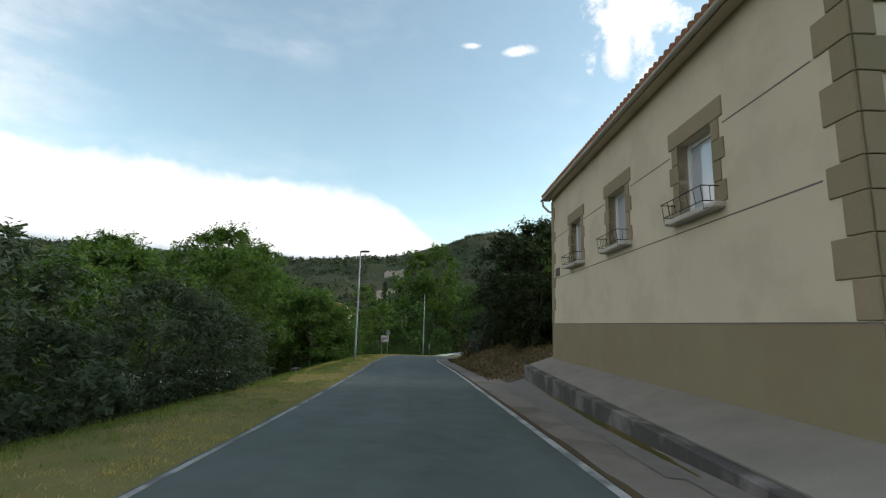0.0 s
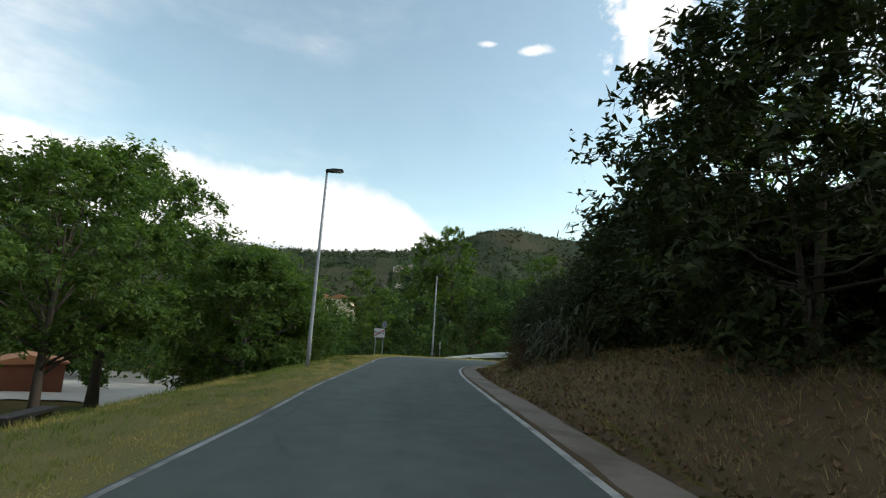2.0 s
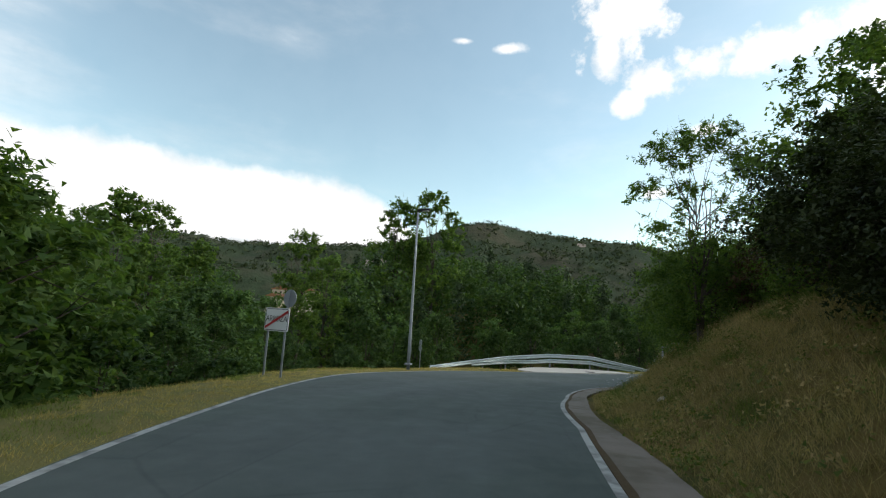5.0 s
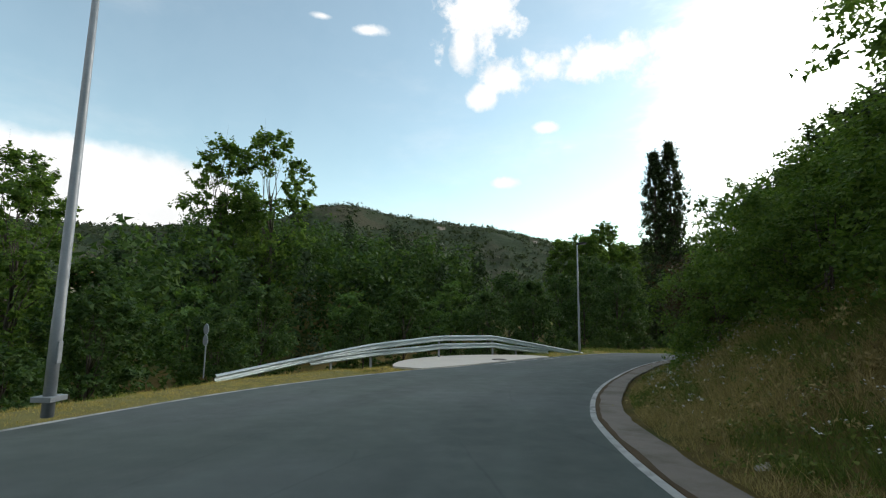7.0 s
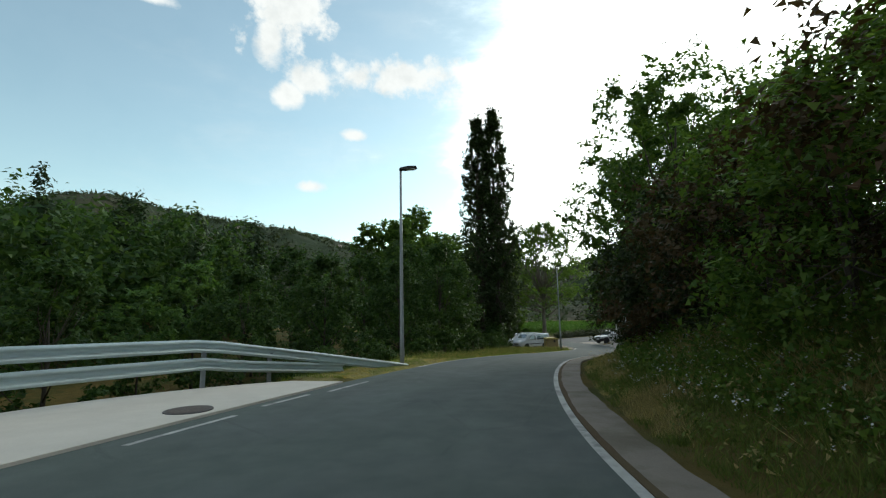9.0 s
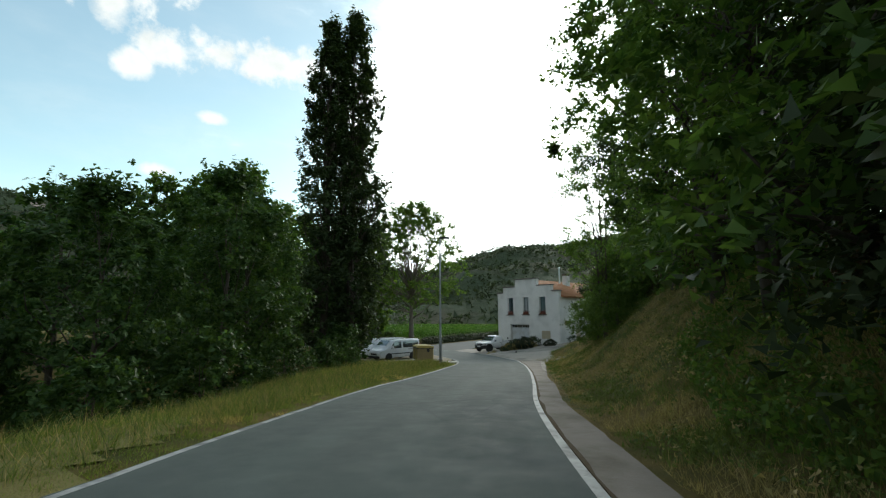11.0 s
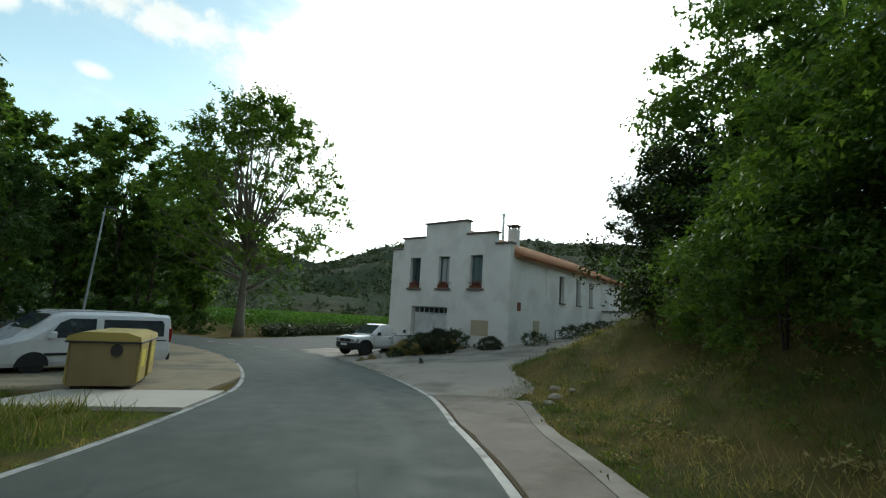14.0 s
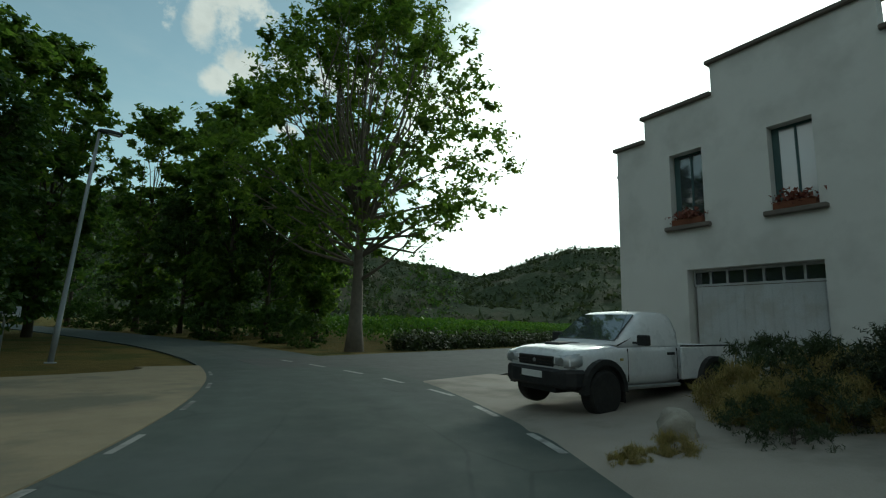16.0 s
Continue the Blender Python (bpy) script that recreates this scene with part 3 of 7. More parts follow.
def land(x, y):
    """Heights of the ground."""
    x, y = np.asarray(x, float), np.asarray(y, float)
    s, lat, z = nearest(x, y)
    dr, dl = lat - curve(RIGHT, s), -lat - curve(LEFT, s)
    h = z - 0.06
    up = curve(BANK, s) * smooth((dr - curve(SHELF, s)) / curve(RUN, s))
    far = np.maximum(dr - curve(SHELF, s) - curve(RUN, s), 0)
    up = up + 0.12 * np.minimum(far, 60) * np.clip((150 - s) / 20, 0, 1)
    down = curve(FALL, s) * smooth((dl - curve(VERGE, s)) / 7.0)
    verge = 0.07 * smooth(dl / 0.8) * np.where((s > 73.5) & (s < 88) & (dl < 4.2), 0.0, 1.0) * np.interp(s, [128, 131], [1, 0])
    rough = np.array([noise.noise((a * 0.35, b * 0.35, 0)) * 0.12 + noise.noise((a * 0.08, b * 0.08, 3)) * 0.3 for a, b in zip(x, y)])
    keep = np.clip(np.maximum(dr - curve(SHELF, s), dl - 0.6) / 3.0, 0, 1) * np.where((lat < 0) | (s > 140), np.interp(s, [40, 50, 70, 74, 88, 92, 124, 131], [0.4, 0.8, 0.8, 0.25, 0.25, 1, 1, 0.05]), 1.0)
    h = h + np.where(dr > 0, up, 0) + np.where(dl > 0, verge - down, 0) + rough * keep
    # the wooded slope across the valley
    h = h + np.where(lat < 0, 0.26 * np.clip(-lat - 45, 0, 110) * smooth((s - 62) / 40) * (1 - smooth((s - 125) / 40)), 0)
    # the wooded knoll beyond the stream
    h = h + 9.0 * np.exp(-((x - 2) / 42) ** 2 - ((y - 174) / 36) ** 2) * np.where(lat < -20, 1, 0)
    dip = np.exp(-((np.degrees(np.arctan2(x, y - 27)) + 16) / 7.0) ** 2) * np.where((lat < -30) & (y > 70), 0.85, 0.0)
    h = h * (1 - dip) + np.minimum(h, -8.5) * dip
    # the drive and the bank beside the white house
    drive = drive_level(x, y, z)
    q = drive_edge(x, y)
    other = np.minimum(drive, z + 6) + 3.4 * smooth(q / 9.0) + rough * np.clip(q / 3, 0, 1)
    w = np.where(dr > 0, smooth((x - 59.5) / 4.0) * smooth((y - 66) / 22), 0)
    h = h * (1 - w) + other * w
    # terrace between the wall and the first house
    terrace = (x > 2.95) & (x < 14) & (y > 4) & (y < 22.75)
    h = np.where(terrace, -0.12, h)
    # the valley flattens out far from the road
    d = np.hypot(x - 30, y - 70)
    return h + np.clip((d - 160) / 200, 0, 1) * (-8.0 - h)


def steps(lo, a, b, hi, fine):
    """Grid lines: fine between a and b, widening to lo and hi."""
    mid = list(np.arange(a, b + fine / 2, fine))
    out, d, q = [], fine, a
    while q > lo:
        d *= 1.22
        q -= d
        out.append(max(q, lo))
    out = out[::-1] + mid
    d, q = fine, mid[-1]
    while q < hi:
        d *= 1.22
        q += d
        out.append(min(q, hi))
    return np.array(out)


def build_ground():
    gx, gy = steps(-2500, -24, 100, 2500, 0.7), steps(-2500, -8, 150, 2500, 0.7)
    X, Y = np.meshgrid(gx, gy)
    Z = land(X.ravel(), Y.ravel())
    nx, ny = len(gx), len(gy)
    v = np.column_stack([X.ravel(), Y.ravel(), Z])
    i = (np.arange(ny - 1)[:, None] * nx + np.arange(nx - 1)[None]).ravel()
    f = np.column_stack([i, i + 1, i + nx + 1, i + nx])
    ob = new("ground", mesh_of("ground", v.tolist(), f.tolist(), M["ground"], True))
    return tagged(ob, "dry grass and bare earth falling away from the road", "ground", kind="structure")


def ribbon(name, s0, s1, left, right, up, mat, label, category="road", step=0.5, skirt=0.25, kind="structure", parent=None):
    """A strip along the road between two offsets (functions of the station), with sides that go into the ground."""
    ss = np.arange(s0, s1 + step / 2, step)
    cross = 5
    v, f = [], []
    for s in ss:
        a, b = left(s), right(s)
        row = [at_road(s, a, up - skirt)] + [at_road(s, a + (b - a) * k / (cross - 1), up) for k in range(cross)] + [at_road(s, b, up - skirt)]
        v += [tuple(q) for q in row]
    w = cross + 2
    for i in range(len(ss) - 1):
        for k in range(w - 1):
            f.append((i * w + k, i * w + k + 1, (i + 1) * w + k + 1, (i + 1) * w + k))
    f += [tuple(range(w)), tuple((len(ss) - 1) * w + k for k in range(w))[::-1]]
    me = mesh_of(name, v, f, mat)
    # lengths across and along the lane, for the pattern of wear
    flat = np.array([(a, s) for s in ss for a in ([left(s)] + [left(s) + (right(s) - left(s)) * k / (cross - 1) for k in range(cross)] + [right(s)])], np.float32)
    corner = np.empty(len(me.loops), np.int32)
    me.loops.foreach_get("vertex_index", corner)
    me.uv_layers.new(name="lane").data.foreach_set("uv", flat[corner].ravel())
    ob = new(name, me)
    ob.parent = parent
    return tagged(ob, label, category if not parent else "", kind=kind if not parent else "")


ground = build_ground()
road = ribbon("road", -38, 258, lambda s: -curve(LEFT, s) - 0.08 * abs(noise.noise((s * 1.4, 2, 0))), lambda s: curve(RIGHT, s), 0.0, M["road"], "worn grey asphalt lane with pale edge lines")


def draped(name, x0, x1, y0, y1, inside, up, mat, label, category, step=0.25, level=None):
    """A thin surface laid over the land wherever inside(x, y, s, lat) holds."""
    gx, gy = np.arange(x0, x1 + step / 2, step), np.arange(y0, y1 + step / 2, step)
    X, Y = np.meshgrid(gx, gy)
    s, lat, z = nearest(X.ravel(), Y.ravel())
    inner = (lat < curve(RIGHT, s)) & (lat > -curve(LEFT, s))
    Z = np.where(inner, z - 0.03, land(X.ravel(), Y.ravel()) + 0.06 + up)
    if level is not None:
        Z = np.where(inner, z - 0.03, level(X.ravel(), Y.ravel(), z) + 0.06 + up)
    nx = len(gx)
    cx, cy = (gx[:-1] + step / 2), (gy[:-1] + step / 2)
    CX, CY = np.meshgrid(cx, cy)
    cs, cl, _ = nearest(CX.ravel(), CY.ravel())
    keep = inside(CX.ravel(), CY.ravel(), cs, cl).reshape(CX.shape)
    used, v, f = {}, [], []
    for j, i in zip(*np.nonzero(keep)):
        q = []
        for k in (j * nx + i, j * nx + i + 1, (j + 1) * nx + i + 1, (j + 1) * nx + i):
            if k not in used:
                used[k] = len(v)
                v.append((X.ravel()[k], Y.ravel()[k], Z[k]))
            q.append(used[k])
        f.append(q)
    ob = new(name, mesh_of(name, v, f, mat, True))
    return tagged(ob, label, category, kind="structure")


def left_edge(s):
    return -curve(LEFT, s)


def right_edge(s):
    return curve(RIGHT, s)


def build_surfaces():
    ribbon("road_line", -38, 43, lambda s: left_edge(s) + 0.03, lambda s: left_edge(s) + 0.11, 0.004, M["line_old"], "thin worn white edge line on the asphalt", "road marking", skirt=0.002)
    ribbon("road_line", 43, 79, lambda s: left_edge(s) + 0.02, lambda s: left_edge(s) + 0.14, 0.004, M["line"], "thin worn white edge line on the asphalt", "road marking", skirt=0.002)
    ribbon("road_line", 92, 143, lambda s: left_edge(s) + 0.02, lambda s: left_edge(s) + 0.13, 0.004, M["line"], "thin worn white edge line on the asphalt", "road marking", skirt=0.002)
    ribbon("road_line", -38, 141, lambda s: right_edge(s) - 0.14, lambda s: right_edge(s) - 0.02, 0.004, M["line"], "thin worn white edge line on the asphalt", "road marking", skirt=0.002)
    for s0, s1, o in ((80.3, 82.2, 0.45), (83.2, 84.6, 0.3), (85.2, 87.0, 0.5)):
        ribbon("road_dash", s0, s1, lambda s: left_edge(s) + o, lambda s: left_edge(s) + o + 0.11, 0.004, M["line"], "short broken white dash on the asphalt", "road marking", skirt=0.002)
    for k in range(7):
        s0 = 143.6 + k * 2.2
        ribbon("road_dash", s0, s0 + 1.0, lambda s: right_edge(s) - 0.2 - 0.22 * max(0, s - 148), lambda s: right_edge(s) - 0.08 - 0.22 * max(0, s - 148), 0.004, M["line"], "short broken white dash on the asphalt", "road marking", skirt=0.002)
    for k in range(4):
        s0 = 144.2 + k * 2.9
        ribbon("road_dash", s0, s0 + 1.1, lambda s: left_edge(s) + 0.1, lambda s: left_edge(s) + 0.19, 0.004, M["line_old"], "short broken white dash on the asphalt", "road marking", skirt=0.002)
    # the concrete gutter on the right, dished
    ribbon("gutter", -38, 125, lambda s: right_edge(s) + 0.0, lambda s: right_edge(s) + 2.2 - 1.45 * smooth((s - 17.2) / 4) - 0.12 * smooth((s - 48) / 4) + 0.04 * math.sin(s * 0.7) + 0.05 * noise.noise((s * 1.3, 0, 0)) + float(np.interp(s, [116, 121, 125, 128, 133], [0, 0.15, 0.42, 0.65, 1.7])), 0.012, M["gutter"], "worn grey concrete gutter along the road's edge", "gutter", skirt=0.12)
    ribbon("gutter_apron", 125, 133, lambda s: right_edge(s), lambda s: right_edge(s) + 0.63 + 0.04 * math.sin(s * 0.7) + 0.05 * noise.noise((s * 1.3, 0, 0)) + float(np.interp(s, [125, 128, 133], [0.42, 0.65, 1.7])), 0.012, M["gutter"], "worn concrete widening into the driveway", "pavement", skirt=0.12)
    ribbon("gutter_joint", -38, 132, lambda s: right_edge(s) - 0.015, lambda s: right_edge(s) + (0.08 if s < 95 else 0.045) + 0.06 * noise.noise((s * 0.8, 4, 0)) + 0.04 * noise.noise((s * 3.1, 6, 0)), 0.016, M["soil"], "dark line of dirt and moss along the gutter", "gutter", skirt=0.05)
    ribbon("gutter_edge", 119, 131.8, lambda s: right_edge(s) + float(np.interp(s, [119, 121, 125, 128, 133], [0.75, 0.7, 0.92, 1.2, 2.2])), lambda s: right_edge(s) + float(np.interp(s, [119, 121, 125, 128, 133], [0.8, 0.88, 1.22, 1.48, 2.5])) + 0.05 * noise.noise((s * 1.7, 3, 0)), 0.025, M["drive"], "broken pale concrete edging beside the gutter", "kerb", skirt=0.15)
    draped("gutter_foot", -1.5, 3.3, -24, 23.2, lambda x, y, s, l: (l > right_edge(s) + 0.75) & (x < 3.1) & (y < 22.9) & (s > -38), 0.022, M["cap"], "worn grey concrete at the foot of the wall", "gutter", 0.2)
    draped("soil_bank", -2, 14, 22, 52, lambda x, y, s, l: (l > right_edge(s) + 0.8 + 0.2 * np.sin(s * 2.1)) & (l < 11) & (s > 13.5) & (s < 43 + 1.5 * np.sin(l)) & ((y > 22.8) | (x > 14)), -0.03, M["soil"], "bare brown earth bank under the evergreens", "bank", 0.4)
    draped("verge", -14, 56, 2, 116, lambda x, y, s, l: (l < left_edge(s) + 0.3) & (l > left_edge(s) - np.interp(s, [0, 40, 60, 76, 90, 104, 128], [5.5, 4.2, 3.0, 2.0, 2.6, 4.0, 5.5]) - 0.4 * np.sin(1.7 * s)) & (s > -3) & (s < 100 + 2 * np.sin(l * 2)) & ((s < 73.5) | (s > 87.5)), -0.04, M["verge"], "sunburnt grass verge beside the road", "verge", 0.45)
    # the pale concrete apron by the crash barrier, and the pad by the containers
    ribbon("apron", 75.8, 86.8, lambda s: left_edge(s) - 0.2 - 3.9 * math.sin(math.pi * min(max((s - 75.3) / 12.1, 0.02), 0.98)) ** 0.6, lambda s: left_edge(s) + 0.04, 0.045, M["concrete"], "pale concrete apron beside the bend", "pavement", skirt=0.2)
    ribbon("pad", 130.4, 133.5, lambda s: left_edge(s) - 3.4, lambda s: left_edge(s) - 0.02, 0.03, M["concrete"], "pale concrete pad under the waste container", "pavement", skirt=0.2)
    ribbon("parking", 133.4, 156, lambda s: left_edge(s) - 13.0 + 2.0 * math.sin(s * 0.9) + 9.5 * smooth((s - 143) / 12), lambda s: left_edge(s) + 0.02 - 0.5 * smooth((138 - s) / 4), 0.02, M["gravel"], "sandy gravel parking ground beside the road", "pavement", skirt=0.2)
    draped("driveway", 52, 100, 88, 119, lambda x, y, s, l: (l > right_edge(s) - 0.8) & (s > 129.5) & (drive_edge(x, y) < 1.5) & (y < 118.2) & ((x < 76) | (y < 104.5 - 0.32 * (x - 76))), 0.008, M["drive"], "rough grey concrete driveway rising past the white house", "pavement", level=drive_level)
    # the side road beyond the junction
    bm = bmesh.new()
    vs = [bm.verts.new(q) for q in ((70, 117.4, -7.02), (80, 118.4, -7.03), (150, 121.5, -7.1), (150, 128.0, -7.1), (80, 127.6, -7.06), (72, 127.4, -7.05))]
    bm.faces.new(vs)
    ext = bmesh.ops.extrude_face_region(bm, geom=bm.faces[:])
    for v in ext["geom"]:
        if isinstance(v, bmesh.types.BMVert):
            v.co.z -= 0.2
    tagged(part("side_road", bm, M["asphalt"]), "grey asphalt side road leaving the junction", "road", kind="structure")


def hill_height(x, y, r, top):
    """Height of the hills in the direction (x, y), r metres out, under a skyline top metres up."""
    n1 = noise.fractal((x * 5 * r / 500, y * 5 * r / 500, 0.3), 0.8, 2.0, 5)
    u = min(max((r - 260) / 640, 0), 1)
    return -14 + (top + 10) * (u * u * (3 - 2 * u)) ** 0.9 + n1 * 13 * (4 * u * (1 - u)) + noise.noise((x * r / 9, y * r / 9, 5)) * 3.0 * min(1, 3 * u) - max(0, r - 905) * 0.12


def build_hills():
    """Wooded hills all round: their skyline by bearing, in degrees."""
    sky = ((-180, 6), (-120, 6), (-60, 6.5), (-40, 7.0), (-23, 7.2), (-15, 7.6), (-9, 8.1), (-3, 9.0), (2, 10.8), (5.3, 11.5), (8, 10.9), (12, 10.3), (16.5, 9.9), (19, 9.6), (25, 9.0), (30, 7.9), (36, 6.6),
           (42, 6.4), (48, 5.8), (53.5, 4.5), (58, 6.0), (63, 7.4), (70, 7.7), (78, 8.3), (86, 8.4), (94, 7.8), (104, 7.0), (130, 6.5), (180, 6))
    a = np.arange(0, 360, 0.5)
    az = np.where(a > 180, a - 360, a)
    rr = np.concatenate([np.linspace(260, 760, 26), np.linspace(800, 1500, 12)])
    v, f, mats = [], [], []
    for j, r in enumerate(rr):
        for i, q in enumerate(az):
            top = math.tan(math.radians(np.interp(q, [k[0] for k in sky], [k[1] for k in sky]))) * 900
            x, y = math.sin(math.radians(q)), math.cos(math.radians(q))
            v.append((x * r, 40 + y * r, hill_height(x, y, r, top)))
    n = len(a)
    for j in range(len(rr) - 1):
        for i in range(n):
            f.append((j * n + i, j * n + (i + 1) % n, (j + 1) * n + (i + 1) % n, (j + 1) * n + i))
            q = az[i]
            x, y, z = v[j * n + i]
            rock = 0.7 * noise.noise((x / 30, y / 30, z / 12)) + 0.7 * noise.noise((x / 11, y / 11, 2))
            lim = 0.22 if -10.5 < q < -5 and 380 < rr[j] < 620 else 0.5 if (3 < q < 9 and rr[j] > 700) or (16 < q < 30 and rr[j] > 700) else 0.95
            mats.append(1 if rock > lim else 0)
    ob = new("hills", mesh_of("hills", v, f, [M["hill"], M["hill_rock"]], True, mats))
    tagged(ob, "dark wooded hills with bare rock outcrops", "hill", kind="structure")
    # scrub and low trees over the slopes that face the road
    rng = np.random.default_rng(21)
    n, per = 14000, 6
    qs = np.where(rng.uniform(0, 1, n) < 0.5, rng.uniform(-45, 38, n), rng.uniform(38, 118, n))
    rs = 300 + 620 * rng.uniform(0, 1, n) ** 0.8
    cc = []
    for q, r in zip(qs, rs):
        x, y = math.sin(math.radians(q)), math.cos(math.radians(q))
        if noise.noise((x * r / 70, y * r / 70, 8)) < -0.28 or (-10.5 < q < -5 and 380 < r < 620):
            continue
        top = math.tan(math.radians(np.interp(q, [k[0] for k in sky], [k[1] for k in sky]))) * 900
        cc.append((x * r, 40 + y * r, hill_height(x, y, r, top) + 1.0))
    cc = np.array(cc)
    idx = np.repeat(np.arange(len(cc)), per)
    size = rng.uniform(1.2, 3.4, len(cc))[idx]
    p = rng.normal(size=(len(idx), 3)) * size[:, None] * np.array([0.7, 0.7, 0.45])
    L = rng.normal(size=(len(idx), 3, 3)) * (0.62 * size)[:, None, None]
    tri = (cc[idx] + p)[:, None, :] + L
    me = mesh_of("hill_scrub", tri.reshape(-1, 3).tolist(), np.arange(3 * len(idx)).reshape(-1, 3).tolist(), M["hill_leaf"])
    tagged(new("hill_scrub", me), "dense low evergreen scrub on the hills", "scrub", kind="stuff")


build_surfaces()
build_hills()

# ---- plants: makers ----
def leaf_quads(rng, c, length, width, spread=0.35, up=0.0, kite=False, face=None):
    """Small pointed leaves at the places c, turned by chance; face: the way that their upper sides lean."""
    n = len(c)
    d = rng.normal(size=(n, 3))
    d[:, 2] += up
    if face is not None:
        f = face + rng.normal(size=(n, 3)) * 0.55
        f /= np.linalg.norm(f, axis=1)[:, None]
        d -= (d * f).sum(1)[:, None] * f
        w = np.cross(d, f)
    else:
        w = np.cross(d, rng.normal(size=(n, 3)))
    d /= np.linalg.norm(d, axis=1)[:, None]
    w /= np.linalg.norm(w, axis=1)[:, None]
    k = (1 + spread * rng.uniform(-1, 1, n))[:, None]
    d, w = d * length / 2 * k, w * width / 2 * k
    if kite:
        v = np.stack([c - d, c + w + d * 0.1, c + d, c - w + d * 0.1], 1).reshape(-1, 3)
        return v, np.arange(4 * n).reshape(n, 4)
    v = np.stack([c - d * 0.8 - w, c - d * 0.8 + w, c + d * 1.2], 1).reshape(-1, 3)
    f = np.arange(3 * n).reshape(n, 3)
    return v, f


def quads_mesh(name, chunks, mat):
    v = np.concatenate([q[0] for q in chunks])
    off, f = 0, []
    for a, b in chunks:
        f.append(b + off)
        off += len(a)
    f = np.concatenate(f)
    me = bpy.data.meshes.new(name)
    me.vertices.add(len(v)), me.loops.add(f.size), me.polygons.add(len(f))
    me.vertices.foreach_set("co", v.ravel().astype(np.float32))
    me.loops.foreach_set("vertex_index", f.ravel().astype(np.int32))
    me.polygons.foreach_set("loop_start", np.arange(len(f), dtype=np.int32) * f.shape[1])
    me.materials.append(mat)
    me.update(calc_edges=True)
    return me


def clump_centres(rng, n, shape, h0, h1, r):
    """Places of the clumps in a crown from height h0 to h1 with the greatest radius r."""
    u = rng.uniform(0, 1, n) ** 0.9
    if shape == "column":
        prof = np.interp(u, [0, 0.06, 0.25, 0.6, 0.85, 1], [0.45, 0.8, 1.0, 0.85, 0.5, 0.12])
    elif shape == "cone":
        prof = np.interp(u, [0, 0.1, 0.5, 1], [0.7, 1.0, 0.6, 0.06])
    elif shape == "oval":
        prof = np.interp(u, [0, 0.12, 0.35, 0.65, 0.88, 1], [0.55, 0.85, 1.0, 0.8, 0.5, 0.2])
    elif shape == "vase":
        prof = np.interp(u, [0, 0.2, 0.6, 0.85, 1], [0.35, 0.7, 1.0, 0.8, 0.35])
    else:
        prof = np.sqrt(np.clip(1 - (2 * u - 0.9) ** 2 * 0.92, 0.05, 1))
    a = rng.uniform(0, math.tau, n)
    rad = np.sqrt(rng.uniform(0.12, 1.0, n)) * r * prof * rng.uniform(0.8, 1.12, n)
    return np.column_stack([np.cos(a) * rad, np.sin(a) * rad, h0 + (h1 - h0) * u])


def crown_mesh(rng, cc, rc, per, length, width, mat, drop=0.8, up=0.0, kite=False, rise=0.35, axis=0.0):
    """Leaves set along the twigs of each clump; the twigs spread outwards and upwards, so the outline is ragged and has gaps."""
    n = len(cc)
    size = rc * rng.uniform(0.6, 1.35, n)
    twigs = max(4, per // 13)
    mid = cc.mean(0)
    out = cc - mid
    out /= np.maximum(np.linalg.norm(out, axis=1), 0.05)[:, None]
    ti = np.repeat(np.arange(n), twigs)
    way = rng.normal(size=(len(ti), 3)) + 0.75 * out[ti]
    way[:, 2] += rise
    way /= np.linalg.norm(way, axis=1)[:, None]
    way[:, 2] *= drop
    reach_ = size[ti] * rng.uniform(0.45, 1.4, len(ti))
    li = np.repeat(np.arange(len(ti)), max(1, per // twigs))
    u = rng.uniform(0.08, 1.0, len(li)) ** 0.75
    p = cc[ti[li]] + way[li] * (reach_[li] * u)[:, None] + rng.normal(size=(len(li), 3)) * (size[ti[li]] * 0.13 * (1.15 - 0.6 * u))[:, None]
    face = 0.55 * way[li] + np.array([0.0, 0.0, 0.75])
    return quads_mesh("crown", [leaf_quads(rng, p, length, width, up=up, kite=kite, face=None if up else face)], mat)


def wood_mesh(rng, height, radius, top, cc, limbs, mat, start=0.25, lean=0.0, fork=1, twigs=0):
    bm = bmesh.new()
    for q in range(fork):
        a = q * math.tau / max(fork, 1) + rng.uniform(0, 2)
        k = 0.0 if fork == 1 else 0.09 * height
        pts = [(0.0 + k * math.cos(a) * u + rng.uniform(-1, 1) * 0.012 * height * u + lean * u, k * math.sin(a) * u + rng.uniform(-1, 1) * 0.012 * height * u, -0.3 + (height + 0.3) * u) for u in np.linspace(0, 1, 7)]
        tube(bm, pts, [radius * (1.35 if i == 0 else 1) * (1 - 0.86 * i / 6) / (1 if fork == 1 else fork ** 0.4) for i in range(7)], 9)
    main, bm = bm, bmesh.new()
    if limbs:
        pick = rng.choice(len(cc), min(limbs, len(cc)), replace=False)
        for i in pick:
            c = Vector(cc[i])
            z0 = max(height * start * rng.uniform(0.7, 1.2), min(c.z * 0.75, height * 0.85) * rng.uniform(0.7, 1.0))
            b = Vector((lean * z0 / height, 0, z0))
            mid = b.lerp(c, 0.5) + Vector((0, 0, -0.06 * (c - b).length)) + Vector(rng.normal(size=3)) * 0.05 * (c - b).length
            r = radius * 0.33 * (1.1 - 0.6 * z0 / height)
            tube(bm, [b, mid, c], [r, r * 0.6, r * 0.18], 5)
            for _ in range(twigs):
                e = c + Vector(rng.normal(size=3)) * top
                tube(bm, [mid.lerp(c, 0.6), e], [r * 0.3, r * 0.08], 4)
    return bm_mesh("trunk", main, mat, True), bm_mesh("branchwork", bm, mat, True)


